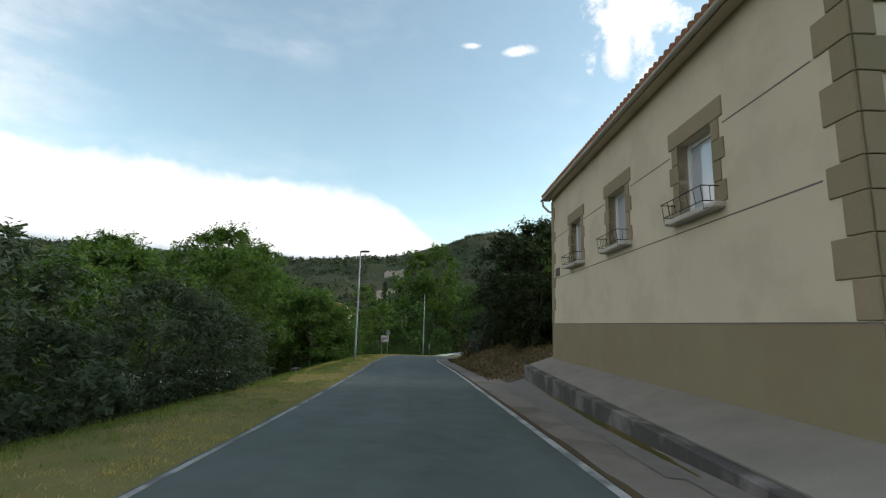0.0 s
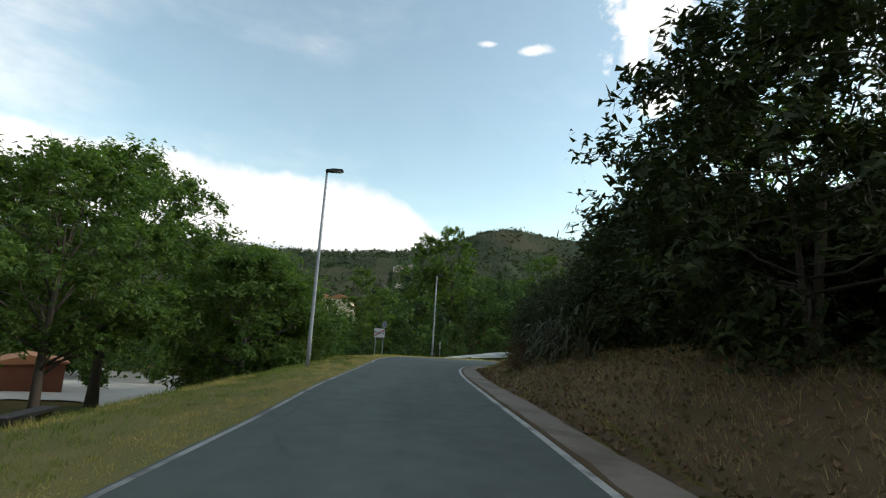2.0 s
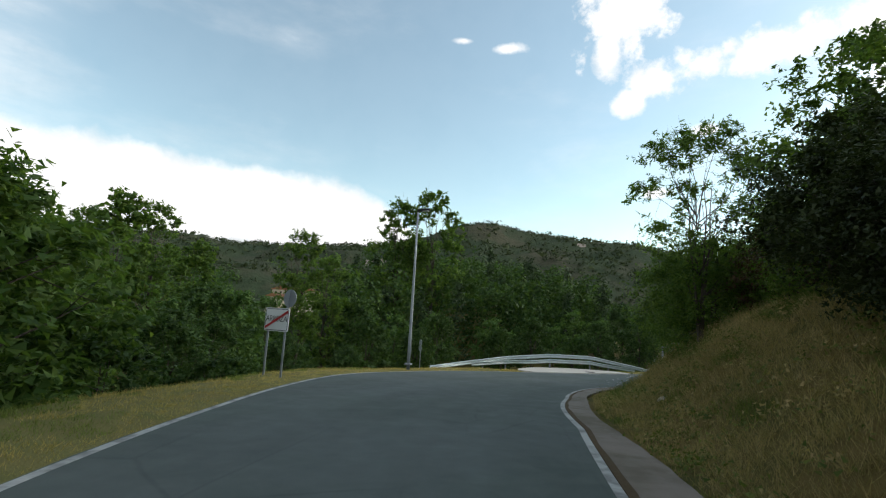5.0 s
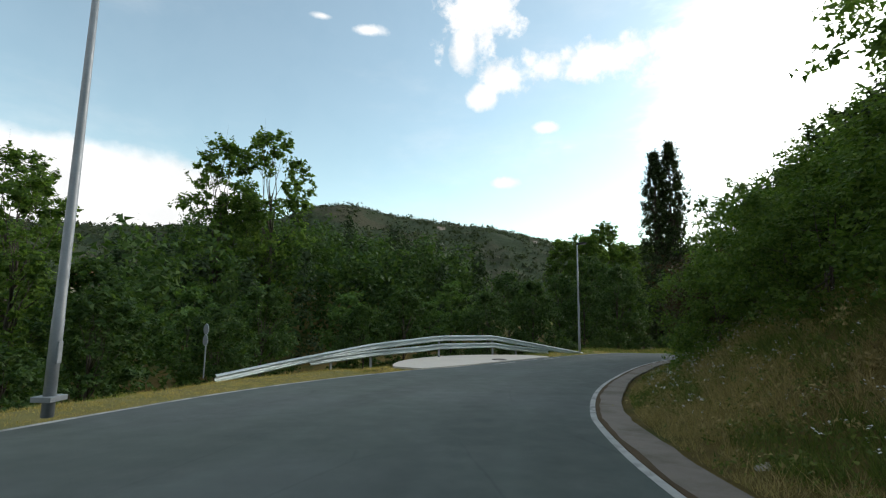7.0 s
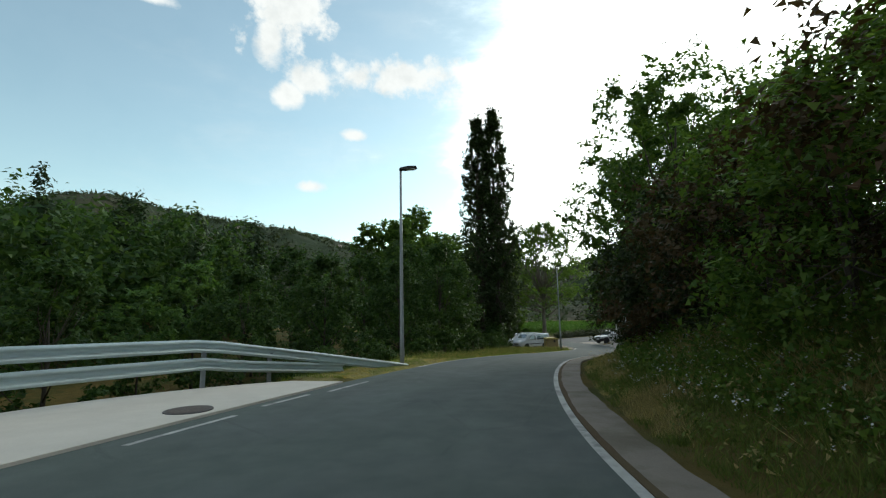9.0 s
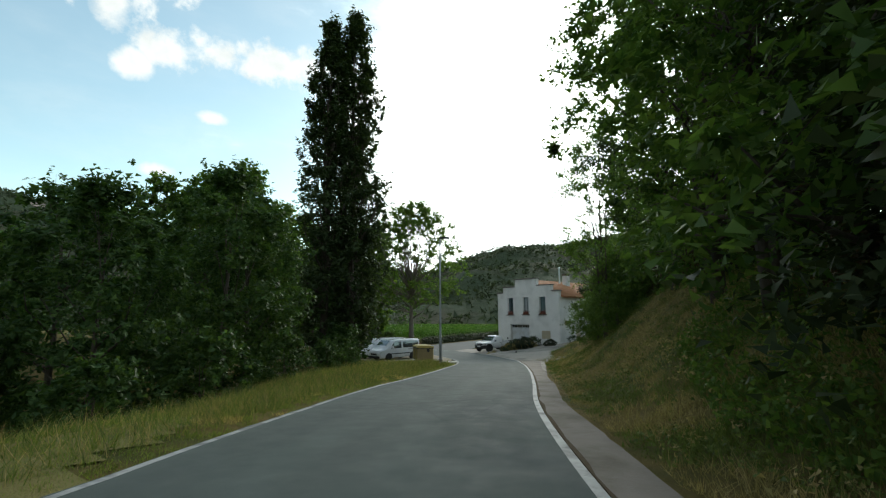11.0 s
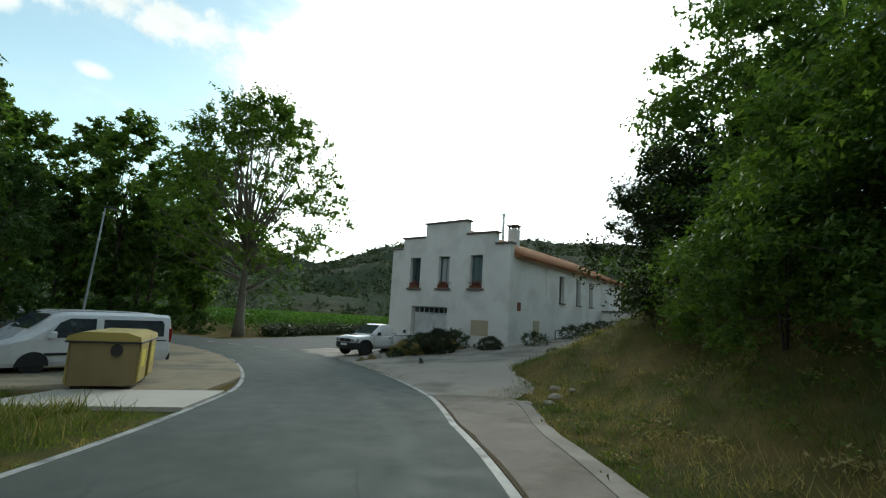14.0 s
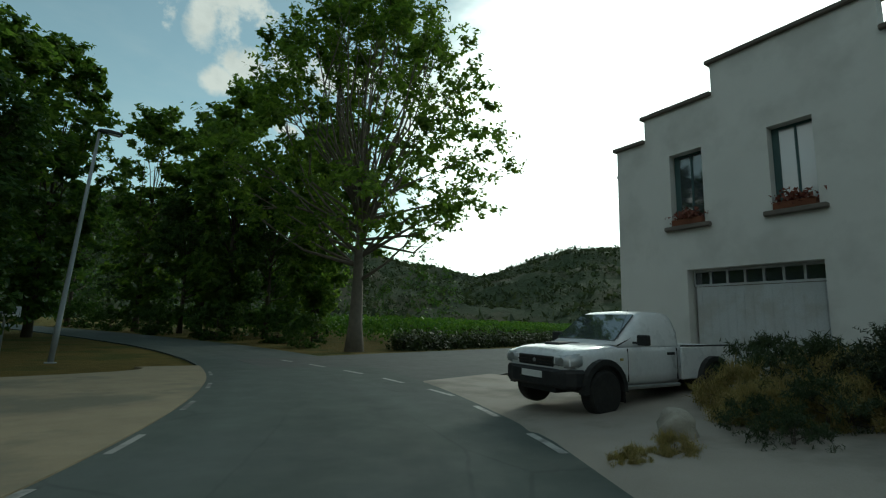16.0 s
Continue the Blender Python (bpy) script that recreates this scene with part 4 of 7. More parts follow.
def plant(name, m, seed, h, r, h0, leafmat, label, category="tree", shape="round", clumps=60, per=150, rc=0.9, length=0.22, width=0.13,
          bark="bark", trunk=0.16, limbs=14, group="", fork=1, drop=0.8, twigs=1, up=0.0, kite=False, rise=0.35, tall=None, start=0.25):
    """A tree or shrub: tapered trunk with limbs, and a crown of many leaves in clumps."""
    rng = np.random.default_rng(seed)
    root = thing(name, m, label, category, group)
    cc = clump_centres(rng, clumps, shape, h0, h - rc * 0.5, max(r - rc * 0.5, 0.2))
    stem, boughs = wood_mesh(rng, h * (tall or (0.95 if shape in ("column", "cone") else 0.72)), trunk, rc * 0.7, cc, limbs, M[bark], start=start, fork=fork, twigs=twigs)
    part("trunk", stem, None, root)
    if limbs:
        tagged(part("branchwork", boughs, None, root), kind="stuff")
    part("crown", crown_mesh(rng, cc, rc, per, length, width, M[leafmat], drop, up, kite, rise), None, root)
    return root


def standing(s, lat, turn=0.0, scale=1.0, sink=0.05):
    """A pose on the ground beside the road."""
    q = at_road(s, lat)
    z = land([q.x], [q.y])[0]
    return pose(q.x, q.y, z - sink, 0, 0, turn) @ Matrix.Scale(scale, 4)


def reach(x, y, top, h, turn=0.0, sink=0.05):
    """A pose on the ground for a plant h metres tall, scaled so that its tip stands at the height top."""
    z = land([x], [y])[0]
    return pose(x, y, z - sink, 0, 0, turn) @ Matrix.Scale((top - z) / h, 4)


def on_land(x, y, turn=0.0, scale=1.0, sink=0.05):
    return pose(x, y, land([x], [y])[0] - sink, 0, 0, turn) @ Matrix.Scale(scale, 4)

# ---- buildings ----
def holed(u0, u1, z0, z1, holes, t, at):
    """A wall between u0..u1 and z0..z1, t thick, with holes (u0, u1, z0, z1) right through. at(u, d, z) places a point."""
    us = sorted({u0, u1, *[h[0] for h in holes], *[h[1] for h in holes]})
    zs = sorted({z0, z1, *[h[2] for h in holes], *[h[3] for h in holes]})
    bm, memo = bmesh.new(), {}

    def vert(u, d, z):
        k = (round(u, 4), d, round(z, 4))
        if k not in memo:
            memo[k] = bm.verts.new(at(u, d, z))
        return memo[k]

    def solid(i, j):
        if i < 0 or j < 0 or i >= len(us) - 1 or j >= len(zs) - 1:
            return False
        cu, cz = (us[i] + us[i + 1]) / 2, (zs[j] + zs[j + 1]) / 2
        return not any(h[0] < cu < h[1] and h[2] < cz < h[3] for h in holes)

    for i in range(len(us) - 1):
        for j in range(len(zs) - 1):
            if not solid(i, j):
                continue
            a, b, c, d = us[i], us[i + 1], zs[j], zs[j + 1]
            bm.faces.new([vert(*q) for q in ((a, 0, c), (b, 0, c), (b, 0, d), (a, 0, d))])
            bm.faces.new([vert(*q) for q in ((a, t, d), (b, t, d), (b, t, c), (a, t, c))])
            for (di, dj), e in (((-1, 0), ((a, c), (a, d))), ((1, 0), ((b, c), (b, d))), ((0, -1), ((a, c), (b, c))), ((0, 1), ((a, d), (b, d)))):
                if not solid(i + di, j + dj):
                    (p, q), (r, s) = e
                    bm.faces.new([vert(p, 0, q), vert(r, 0, s), vert(r, t, s), vert(p, t, q)])
    return bm


def stone_house():
    root = thing("stone_trimmed_house", pose(3.68, 22.36, 0, 0, 0, 2.4), "cream rendered house with sandstone quoins and a tan plinth", "house")
    LEN, TOP, DEEP = 12.3, 6.05, 9.0
    mids = (-2.85, -6.05, -9.35)
    holes = [(c - 0.5, c + 0.5, 3.36, 4.62) for c in mids]
    wall = part("wall", holed(-LEN, 0, 1.5, TOP, holes, 0.3, lambda u, d, z: (d, u, z)), M["render_cream"], root)
    part("plinth", cube(-0.012, 0.32, -LEN - 0.012, 0.012, -0.6, 1.497), M["render_tan"], root, "smooth tan plinth band")
    # the gable by the road's start, with its grilled window, and the far gable and back
    gable = holed(0.3, DEEP, 1.5, TOP, [(1.35, 2.35, 2.55, 4.1)], 0.3, lambda u, d, z: (u, -LEN + d, z))
    part("gable_wall", gable, M["render_cream"], root)
    part("gable_plinth", cube(0.33, DEEP, -LEN - 0.012, -LEN + 0.3, -0.6, 1.497), M["render_tan"], root)
    part("gable_wall", cube(0.3, DEEP, -0.3, 0.0, -0.6, TOP), M["render_cream"], root)
    part("back_wall", cube(DEEP, DEEP + 0.3, -LEN, 0, -0.6, TOP), M["render_cream"], root)
    g = part("window", cube(1.35, 2.35, -LEN + 0.16, -LEN + 0.2, 2.55, 4.1), M["glass"], root)
    part("sill", cube(1.25, 2.45, -LEN - 0.12, -LEN + 0.1, 2.47, 2.55, 0.015), M["white_paint"], g)
    bm = bmesh.new()
    for k in range(9):
        x = 1.38 + k * 0.118
        tube(bm, [(x, -LEN - 0.06, 2.56), (x, -LEN - 0.06, 4.05)], [0.009, 0.009], 6)
    for z in (2.62, 3.3, 4.0):
        tube(bm, [(1.3, -LEN - 0.06, z), (2.4, -LEN - 0.06, z)], [0.011, 0.011], 6)
    part("grille", bm, M["iron"], g, "black iron window grille")
    # scored lines in the plaster
    for z in (3.06, 4.5):
        segs, edge = [], -LEN + 0.5
        if z > 3.3:
            for c in sorted(mids):
                segs.append((edge, c - 0.78))
                edge = c + 0.78
        segs.append((edge, -0.3))
        for a, b in segs:
            part("scored_line", cube(-0.004, 0.01, a, b, z - 0.011, z + 0.011), M["cap"], root, "dark scored line in the render")
    bm = cube(-0.017, 0.01, -LEN, 0, 1.494, 1.512)
    part("scored_line", bm, M["cap"], root, "dark scored line in the render")
    # quoins
    rng = random.Random(5)

    def quoins(y, toward, z0, z1, deep):
        z, k = z0, 0
        while z < z1 - 0.05:
            h = min(rng.uniform(0.36, 0.46), z1 - z)
            w = 0.46 if k % 2 else 0.27
            w += rng.uniform(-0.03, 0.03)
            w2 = 0.27 if k % 2 else 0.46
            a, b = sorted((y, y + toward * w))
            part("quoin_stone", cube(-0.022, 0.02, a, b, z + 0.006, z + h - 0.006, 0.008), M["sandstone"], root)
            if deep:
                part("quoin_stone", cube(0.021, w2, y - 0.022, y + 0.02, z + 0.006, z + h - 0.006, 0.008), M["sandstone"], root)
            z += h
            k += 1
    quoins(-LEN - 0.022, 1, 1.52, TOP - 0.1, True)
    quoins(0.022, -1, 1.52, TOP - 0.1, False)
    # windows with stone surrounds
    for c in mids:
        w = part("window", cube(0.2, 0.225, c - 0.42, c + 0.42, 3.44, 4.54), M["pane_pale"], root, "pale window pane")
        fr = bmesh.new()
        for a, b, z0, z1 in ((c - 0.5, c - 0.42, 3.36, 4.62), (c + 0.42, c + 0.5, 3.36, 4.62), (c - 0.42, c + 0.42, 3.36, 3.44), (c - 0.42, c + 0.42, 4.54, 4.62)):
            box(fr, 0.17, 0.24, a, b, z0, z1)
        part("window_frame", fr, M["white_paint"], w)
        part("lintel", cube(-0.024, 0.16, c - 0.8, c + 0.8, 4.624, 4.95, 0.01), M["sandstone"], w, "single sandstone lintel")
        for side in (-1, 1):
            z, k = 3.3, 0
            while z < 4.6:
                h = min(0.33, 4.622 - z)
                d = 0.3 if k % 2 == 0 else 0.2
                a, b = sorted((c + side * 0.5, c + side * (0.5 + d)))
                part("jamb_stone", cube(-0.02, 0.165, a, b, z + 0.004, z + h - 0.003, 0.008), M["sandstone"], w)
                z += h
                k += 1
        part("sill", cube(-0.19, 0.16, c - 0.74, c + 0.74, 3.2, 3.298, 0.02), M["concrete"], w, "moulded pale sill")
        bm = bmesh.new()
        x0, x1 = -0.26, -0.02
        for z, o in ((3.33, 0.0), (3.56, 0.03)):
            tube(bm, [(x1, c - 0.6 - o, z), (x0 - o, c - 0.6 - o, z), (x0 - o, c + 0.6 + o, z), (x1, c + 0.6 + o, z)], [0.009] * 4, 5)
        for k in range(7):
            y = c - 0.6 + k * 0.2
            tube(bm, [(x0, y, 3.33), (x0 - 0.03, y * 1.0, 3.56)], [0.006, 0.006], 5)
        for y in (-0.6, 0.6):
            tube(bm, [(x0 + 0.12, c + y, 3.33), (x0 + 0.1, c + y * 1.04, 3.56)], [0.006, 0.006], 5)
            tube(bm, [(x0, c + y, 3.33), (x0, c + y, 3.2), (x1, c + y, 3.27)], [0.007] * 3, 5)
        part("flower_rail", bm, M["iron"], w, "small black iron flower rail")
    part("plaque", cube(-0.028, 0.0, -0.98, -0.52, 3.12, 3.4, 0.006), M["lid"], root, "small dark bronze plaque")
    bm = bmesh.new()
    for k in range(3):
        box(bm, -0.031, -0.027, -0.9, -0.6 - 0.05 * k, 3.19 + k * 0.06, 3.21 + k * 0.06)
    part("plaque_bars", bm, M["gutter"], root)
    # roof, eaves, gutter
    bm = prism(bmesh.new(), [(-0.27, TOP + 0.03), (-0.27, TOP + 0.12), (DEEP / 2 + 0.15, TOP + 1.75), (DEEP + 0.75, TOP + 0.12), (DEEP + 0.75, TOP + 0.03), (DEEP / 2 + 0.15, TOP + 1.6)], -LEN - 0.3, 0.25)
    part("roof", bm, M["tile"], root, "terracotta tiled roof")
    part("gable_top", prism(bmesh.new(), [(0, TOP), (DEEP + 0.3, TOP), (DEEP / 2 + 0.15, TOP + 1.55)], -0.29, -0.01), M["render_cream"], root)
    part("gable_top", prism(bmesh.new(), [(0, TOP), (DEEP + 0.3, TOP), (DEEP / 2 + 0.15, TOP + 1.55)], -LEN + 0.01, -LEN + 0.29), M["render_cream"], root)
    part("eave_board", cube(-0.24, -0.02, -LEN - 0.25, 0.2, TOP - 0.03, TOP + 0.025), M["render_cream"], root)
    slope = math.atan2(1.63, DEEP / 2 + 0.57)
    for k in range(66):
        y = -LEN - 0.25 + k * (LEN + 0.45) / 65
        bm = tube(bmesh.new(), [(-0.31, y, TOP + 0.13), (0.6, y, TOP + 0.13 + 1.07 * math.tan(slope))], [0.085, 0.075], 8)
        part("roof_tile", bm, M["tile"], root)
    prof = [(-0.31 + 0.06 * math.cos(a), TOP + 0.02 + 0.06 * math.sin(a)) for a in np.linspace(math.pi, math.tau, 9)]
    prof += [(-0.31 + 0.05 * math.cos(a), TOP + 0.024 + 0.05 * math.sin(a)) for a in np.linspace(math.tau, math.pi, 9)]
    part("gutter", prism(bmesh.new(), prof, -LEN - 0.3, 0.28), M["gutter_paint"], root, "cream half-round gutter")
    part("downpipe", tube(bmesh.new(), [(-0.3, 0.2, TOP - 0.04), (-0.28, 0.2, TOP - 0.2), (-0.1, 0.14, TOP - 0.42), (0.15, 0.1, TOP - 0.5), (0.2, 0.09, TOP - 1.0), (0.2, 0.09, 0.1)], [0.045] * 6, 10), M["gutter_paint"], root, smooth=True)


def retaining_wall():
    root = thing("retaining_wall", pose(2.9, 14.0, 0, 0, 0, 1.1), "stained grey concrete wall carrying the pavement below the house", "wall")
    bm = bmesh.new()
    box(bm, 0.0, 0.22, -22, 8.9, -2.0, 0.0, 0.02)
    part("wall", bm, M["old_wall"], root)
    part("wall_end", cube(0.221, 0.95, 8.68, 8.9, -2.0, 0.05, 0.02), M["old_wall"], root)
    bm = prism(bmesh.new(), [(0.18, 0.006), (0.18, 0.03), (1.25, 0.4), (1.25, -0.1), (0.3, -0.1)], -22, 8.86)
    part("pavement_top", bm, M["walltop"], root, "pale worn concrete top")


stone_house()
retaining_wall()


def white_house():
    root = thing("white_house", pose(76.70, 114.16, -7.0, 0, 0, -17.97), "weathered white house with a stepped gable front and terracotta roof", "house")
    Wd, DEEP = 9.27, 20.0
    steps_ = ((0.0, 0.95, 6.92), (0.95, 2.88, 7.62), (2.88, 6.18, 8.48), (6.18, 8.25, 7.62), (8.25, Wd, 6.92))
    wins = (2.1, 4.5, 6.95)
    holes = [(-c - 0.44, -c + 0.44, 4.32, 6.33) for c in wins] + [(-4.92, -2.0, -0.3, 3.14)]
    part("front_wall", holed(-Wd, 0, -1.0, 6.6, holes, 0.4, lambda u, d, z: (d, u, z)), M["white_render"], root)
    for a, b, z in steps_:
        part("parapet", cube(0.0, 0.4, -b, -a, 6.6, z), M["white_render"], root)
        part("cap", cube(-0.1, 0.5, -b - (0.1 if b > 6 else 0.0), -a + (0.1 if a < 3 else 0.0), z, z + 0.11, 0.02), M["cap"], root, "dark weathered tile cap")
    sw = [(4.0, 4.9, 4.35, 6.0), (6.8, 7.65, 3.9, 5.75), (9.8, 10.65, 3.9, 5.75), (12.4, 13.2, 3.9, 5.75)]
    part("side_wall", holed(0.4, DEEP, -1.0, 6.3, sw, 0.4, lambda u, d, z: (u, -Wd + d, z)), M["white_render"], root)
    part("side_wall", cube(0.4, DEEP, -0.4, 0.0, -1.0, 6.3), M["white_render"], root)
    part("back_wall", cube(DEEP, DEEP + 0.4, -Wd, 0, -1.0, 6.3), M["white_render"], root)
    for i, (a, b, c, d) in enumerate(sw):
        if i == 0:
            part("blind_panel", cube(a, b, -Wd + 0.1, -Wd + 0.3, c, d), M["white_render"], root, "blocked-up window recess")
            continue
        w = part("window", cube(a + 0.06, b - 0.06, -Wd + 0.27, -Wd + 0.29, c + 0.06, d - 0.06), M["glass"], root)
        fr = bmesh.new()
        for x0, x1, z0, z1 in ((a, a + 0.06, c, d), (b - 0.06, b, c, d), (a + 0.06, b - 0.06, c, c + 0.06), (a + 0.06, b - 0.06, d - 0.06, d)):
            box(fr, x0, x1, -Wd + 0.25, -Wd + 0.31, z0, z1)
        part("window_frame", fr, M["teal"], w)
        part("sill", cube(a - 0.08, b + 0.08, -Wd - 0.1, -Wd + 0.2, c - 0.09, c - 0.003, 0.01), M["cap"], w)
    # front windows
    for c in wins:
        # two panes have the reflected sky painted into their base colour
        w = part("window", cube(0.27, 0.29, -c - 0.38, -c + 0.3, 4.4, 6.27), M["pane_pale" if 4 < c < 5 else "pane_dim" if c > 5 else "glass"], root)
        fr = bmesh.new()
        for y0, y1, z0, z1 in ((-c - 0.44, -c - 0.38, 4.33, 6.33), (-c + 0.3, -c + 0.44, 4.33, 6.33), (-c - 0.38, -c + 0.3, 4.33, 4.4), (-c - 0.38, -c + 0.3, 6.27, 6.33), (-c - 0.06, -c - 0.01, 4.4, 6.27)):
            box(fr, 0.25, 0.31, y0, y1, z0, z1)
        part("window_frame", fr, M["teal"], w, "dark teal frame")
        part("sill", cube(-0.13, 0.25, -c - 0.6, -c + 0.6, 4.2, 4.317, 0.02), M["cap"], w, "weathered brick sill")
    # garage
    g = part("garage_door", cube(0.3, 0.35, -4.85, -2.06, -0.2, 2.7), M["door_white"], root, "white painted sheet garage door")
    for y in np.arange(-4.8, -2.0, 0.2):
        part("door_rib", cube(0.288, 0.302, y, y + 0.012, -0.1, 2.66), M["door_white"], g)
    part("door_handle", tube(bmesh.new(), [(0.3, -3.42, 1.2), (0.24, -3.42, 1.2)], [0.07, 0.05], 10), M["plastic"], g)
    tr = bmesh.new()
    for z in (2.72, 3.08):
        box(tr, 0.3, 0.34, -4.9, -2.02, z, z + 0.05)
    for k in range(8):
        y = -4.88 + k * 0.405
        box(tr, 0.305, 0.335, y, y + 0.045, 2.77, 3.08)
    t = part("transom", tr, M["door_white"], root, "row of small panes over the garage door")
    part("transom_glass", cube(0.35, 0.37, -4.9, -2.02, 2.72, 3.14), M["glass"], t)
    part("garage_back", cube(0.9, 0.95, -5.2, -1.8, -0.4, 3.3), M["cap"], root)
    # boxes and plates
    part("meter_box", cube(-0.05, 0.0, -1.62, -1.42, 1.35, 1.55, 0.01), M["plastic"], root)
    part("panel", cube(-0.02, 0.0, -7.95, -6.75, 1.55, 2.45, 0.005), M["beige"], root, "beige blocked-up panel")
    part("plate", cube(0.95, 1.35, -Wd - 0.03, -Wd, 3.1, 3.6, 0.005), M["rust"], root, "brown plate")
    d = part("side_door", cube(3.0, 3.8, -Wd - 0.04, -Wd, 0.2, 2.6, 0.01), M["beige"], root, "pale yellow side door")
    part("door_handle", cube(3.65, 3.75, -Wd - 0.08, -Wd - 0.04, 1.3, 1.36), M["iron"], d)
    # roof with rows of tiles
    ridge = 8.35
    bm = prism(bmesh.new(), [(-Wd - 0.3, 6.14), (-Wd - 0.3, 6.26), (-Wd / 2, ridge), (0.3, 6.26), (0.3, 6.14), (-Wd / 2, ridge - 0.18)], 0.42, DEEP + 0.6)
    for v in bm.verts:
        v.co.x, v.co.y = v.co.y, v.co.x
    part("roof", bm, M["tile"], root, "terracotta tiled roof")
    sl = (ridge - 6.26) / (Wd / 2 + 0.3)
    tile = tube(bmesh.new(), [(0, -0.05, 0.02), (0, Wd / 2 + 0.27, 0.02 + (Wd / 2 + 0.32) * sl)], [0.1, 0.1], 6)
    tile_mesh = bm_mesh("roof_tile", tile, M["tile"], True)
    for k in range(80):
        x = 0.55 + k * 0.25
        part("roof_tile", tile_mesh, None, root, m=pose(x, -Wd - 0.32, 6.27))
        part("roof_tile", tile_mesh, None, root, m=pose(x, 0.32, 6.27) @ pose(0, 0, 0, 0, 0, 180))
    part("chimney", cube(5.85, 6.5, -6.3, -5.65, 6.5, 9.1, 0.02), M["white_render"], root)
    part("chimney_cap", cube(5.75, 6.6, -6.4, -5.55, 9.3, 9.38, 0.02), M["cap"], root)
    for x in (5.87, 6.36):
        for y in (-6.28, -5.79):
            part("chimney_leg", cube(x, x + 0.12, y, y + 0.12, 9.1, 9.3), M["cap"], root)
    part("flue", tube(bmesh.new(), [(5.6, -5.4, 6.8), (5.6, -5.4, 10.1)], [0.09, 0.09], 10), M["zinc"], root, "steel flue pipe")
    part("flue_cap", tube(bmesh.new(), [(5.6, -5.4, 10.1), (5.6, -5.4, 10.18), (5.6, -5.4, 10.26)], [0.15, 0.15, 0.04], 10), M["zinc"], root)
    part("downpipe", tube(bmesh.new(), [(0.2, 0.07, 6.6), (0.2, 0.07, 0.0)], [0.045, 0.045], 8), M["pole"], root)
    # the low wing behind
    part("wing_wall", cube(14.0, 26.0, -12.2, -Wd - 0.42, -0.5, 3.6), M["white_render"], root)
    part("wing_cap", cube(13.9, 26.1, -12.35, -Wd - 0.43, 3.6, 3.72, 0.02), M["cap"], root)


white_house()
# flower boxes stand on the sills
for c in (2.1, 4.5, 6.95):
    m = pose(76.70, 114.16, -7.0, 0, 0, -17.97)
    fb = thing("flower_box", m @ pose(0.02, -c, 4.317), "dark red geraniums in a trough on the sill", "flower box", "flower boxes")
    part("trough", cube(-0.12, 0.12, -0.4, 0.4, 0, 0.16, 0.01), M["rust"], fb)
    rng = np.random.default_rng(int(c * 10))
    p = rng.normal(size=(260, 3)) * np.array([0.1, 0.2, 0.08]) + np.array([0, 0, 0.24])
    tagged(part("bloom", quads_mesh("bloom", [leaf_quads(rng, p, 0.09, 0.07)], M["pink"]), None, fb), kind="stuff")

# ---- street furniture ----
def lathe(bm, profile, sides, m=None):
    """A profile of (radius, height) turned about z."""
    rings = [[bm.verts.new((r * math.cos(k * math.tau / sides), r * math.sin(k * math.tau / sides), z)) for k in range(sides)] for r, z in profile]
    for a, b in zip(rings, rings[1:]):
        for k in range(sides):
            bm.faces.new((a[k], a[(k + 1) % sides], b[(k + 1) % sides], b[k]))
    bm.faces.new(rings[0][::-1]), bm.faces.new(rings[-1])
    if m is not None:
        bmesh.ops.transform(bm, matrix=m, verts=[v for q in rings for v in q])
    return bm


def street_lamp(m, height=8.2):
    root = thing("street_lamp", m, "tall galvanised street lamp with a flat dark head", "street lamp", "street lamps")
    part("pole", lathe(bmesh.new(), [(0.085, -0.3), (0.085, 1.2), (0.08, 1.22), (0.065, height * 0.6), (0.045, height)], 14), M["pole"], root, smooth=True)
    part("base_plate", cube(-0.16, 0.16, -0.16, 0.16, -0.06, 0.02, 0.005), M["pole"], root)
    part("hatch", cube(0.06, 0.092, -0.045, 0.045, 0.5, 0.85, 0.008), M["pole"], root)
    part("collar", lathe(bmesh.new(), [(0.05, height - 0.06), (0.06, height - 0.05), (0.06, height + 0.04), (0.05, height + 0.05)], 12), M["plastic"], root)
    bm = prism(bmesh.new(), [(-0.06, height - 0.02), (0.0, height + 0.06), (0.3, height + 0.11), (0.66, height + 0.1), (0.7, height + 0.05), (0.66, height + 0.01), (0.2, height - 0.03)], -0.13, 0.13)
    bmesh.ops.bevel(bm, geom=bm.edges[:], offset=0.012, segments=1, affect="EDGES")
    head = part("head", bm, M["plastic"], root, "flat dark luminaire head")
    part("lens", cube(0.24, 0.62, -0.1, 0.1, height - 0.035, height - 0.005, 0.004), M["lamp_glass"], head)
    return root


def lamp_at(x, y, z, toward, lean=0.0):
    return pose(x, y, z, 0, lean, toward)


lamp = street_lamp(lamp_at(-7.18, 41.22, -1.45, 5))
copy_thing(lamp, lamp_at(-3.91, 71.55, -2.62, -20))
copy_thing(lamp, lamp_at(19.75, 92.53, -4.45, -50))
copy_thing(lamp, lamp_at(49.94, 105.89, -5.70, -62))
copy_thing(lamp, lamp_at(66.82, 129.5, -7.1, -10, 2.5))


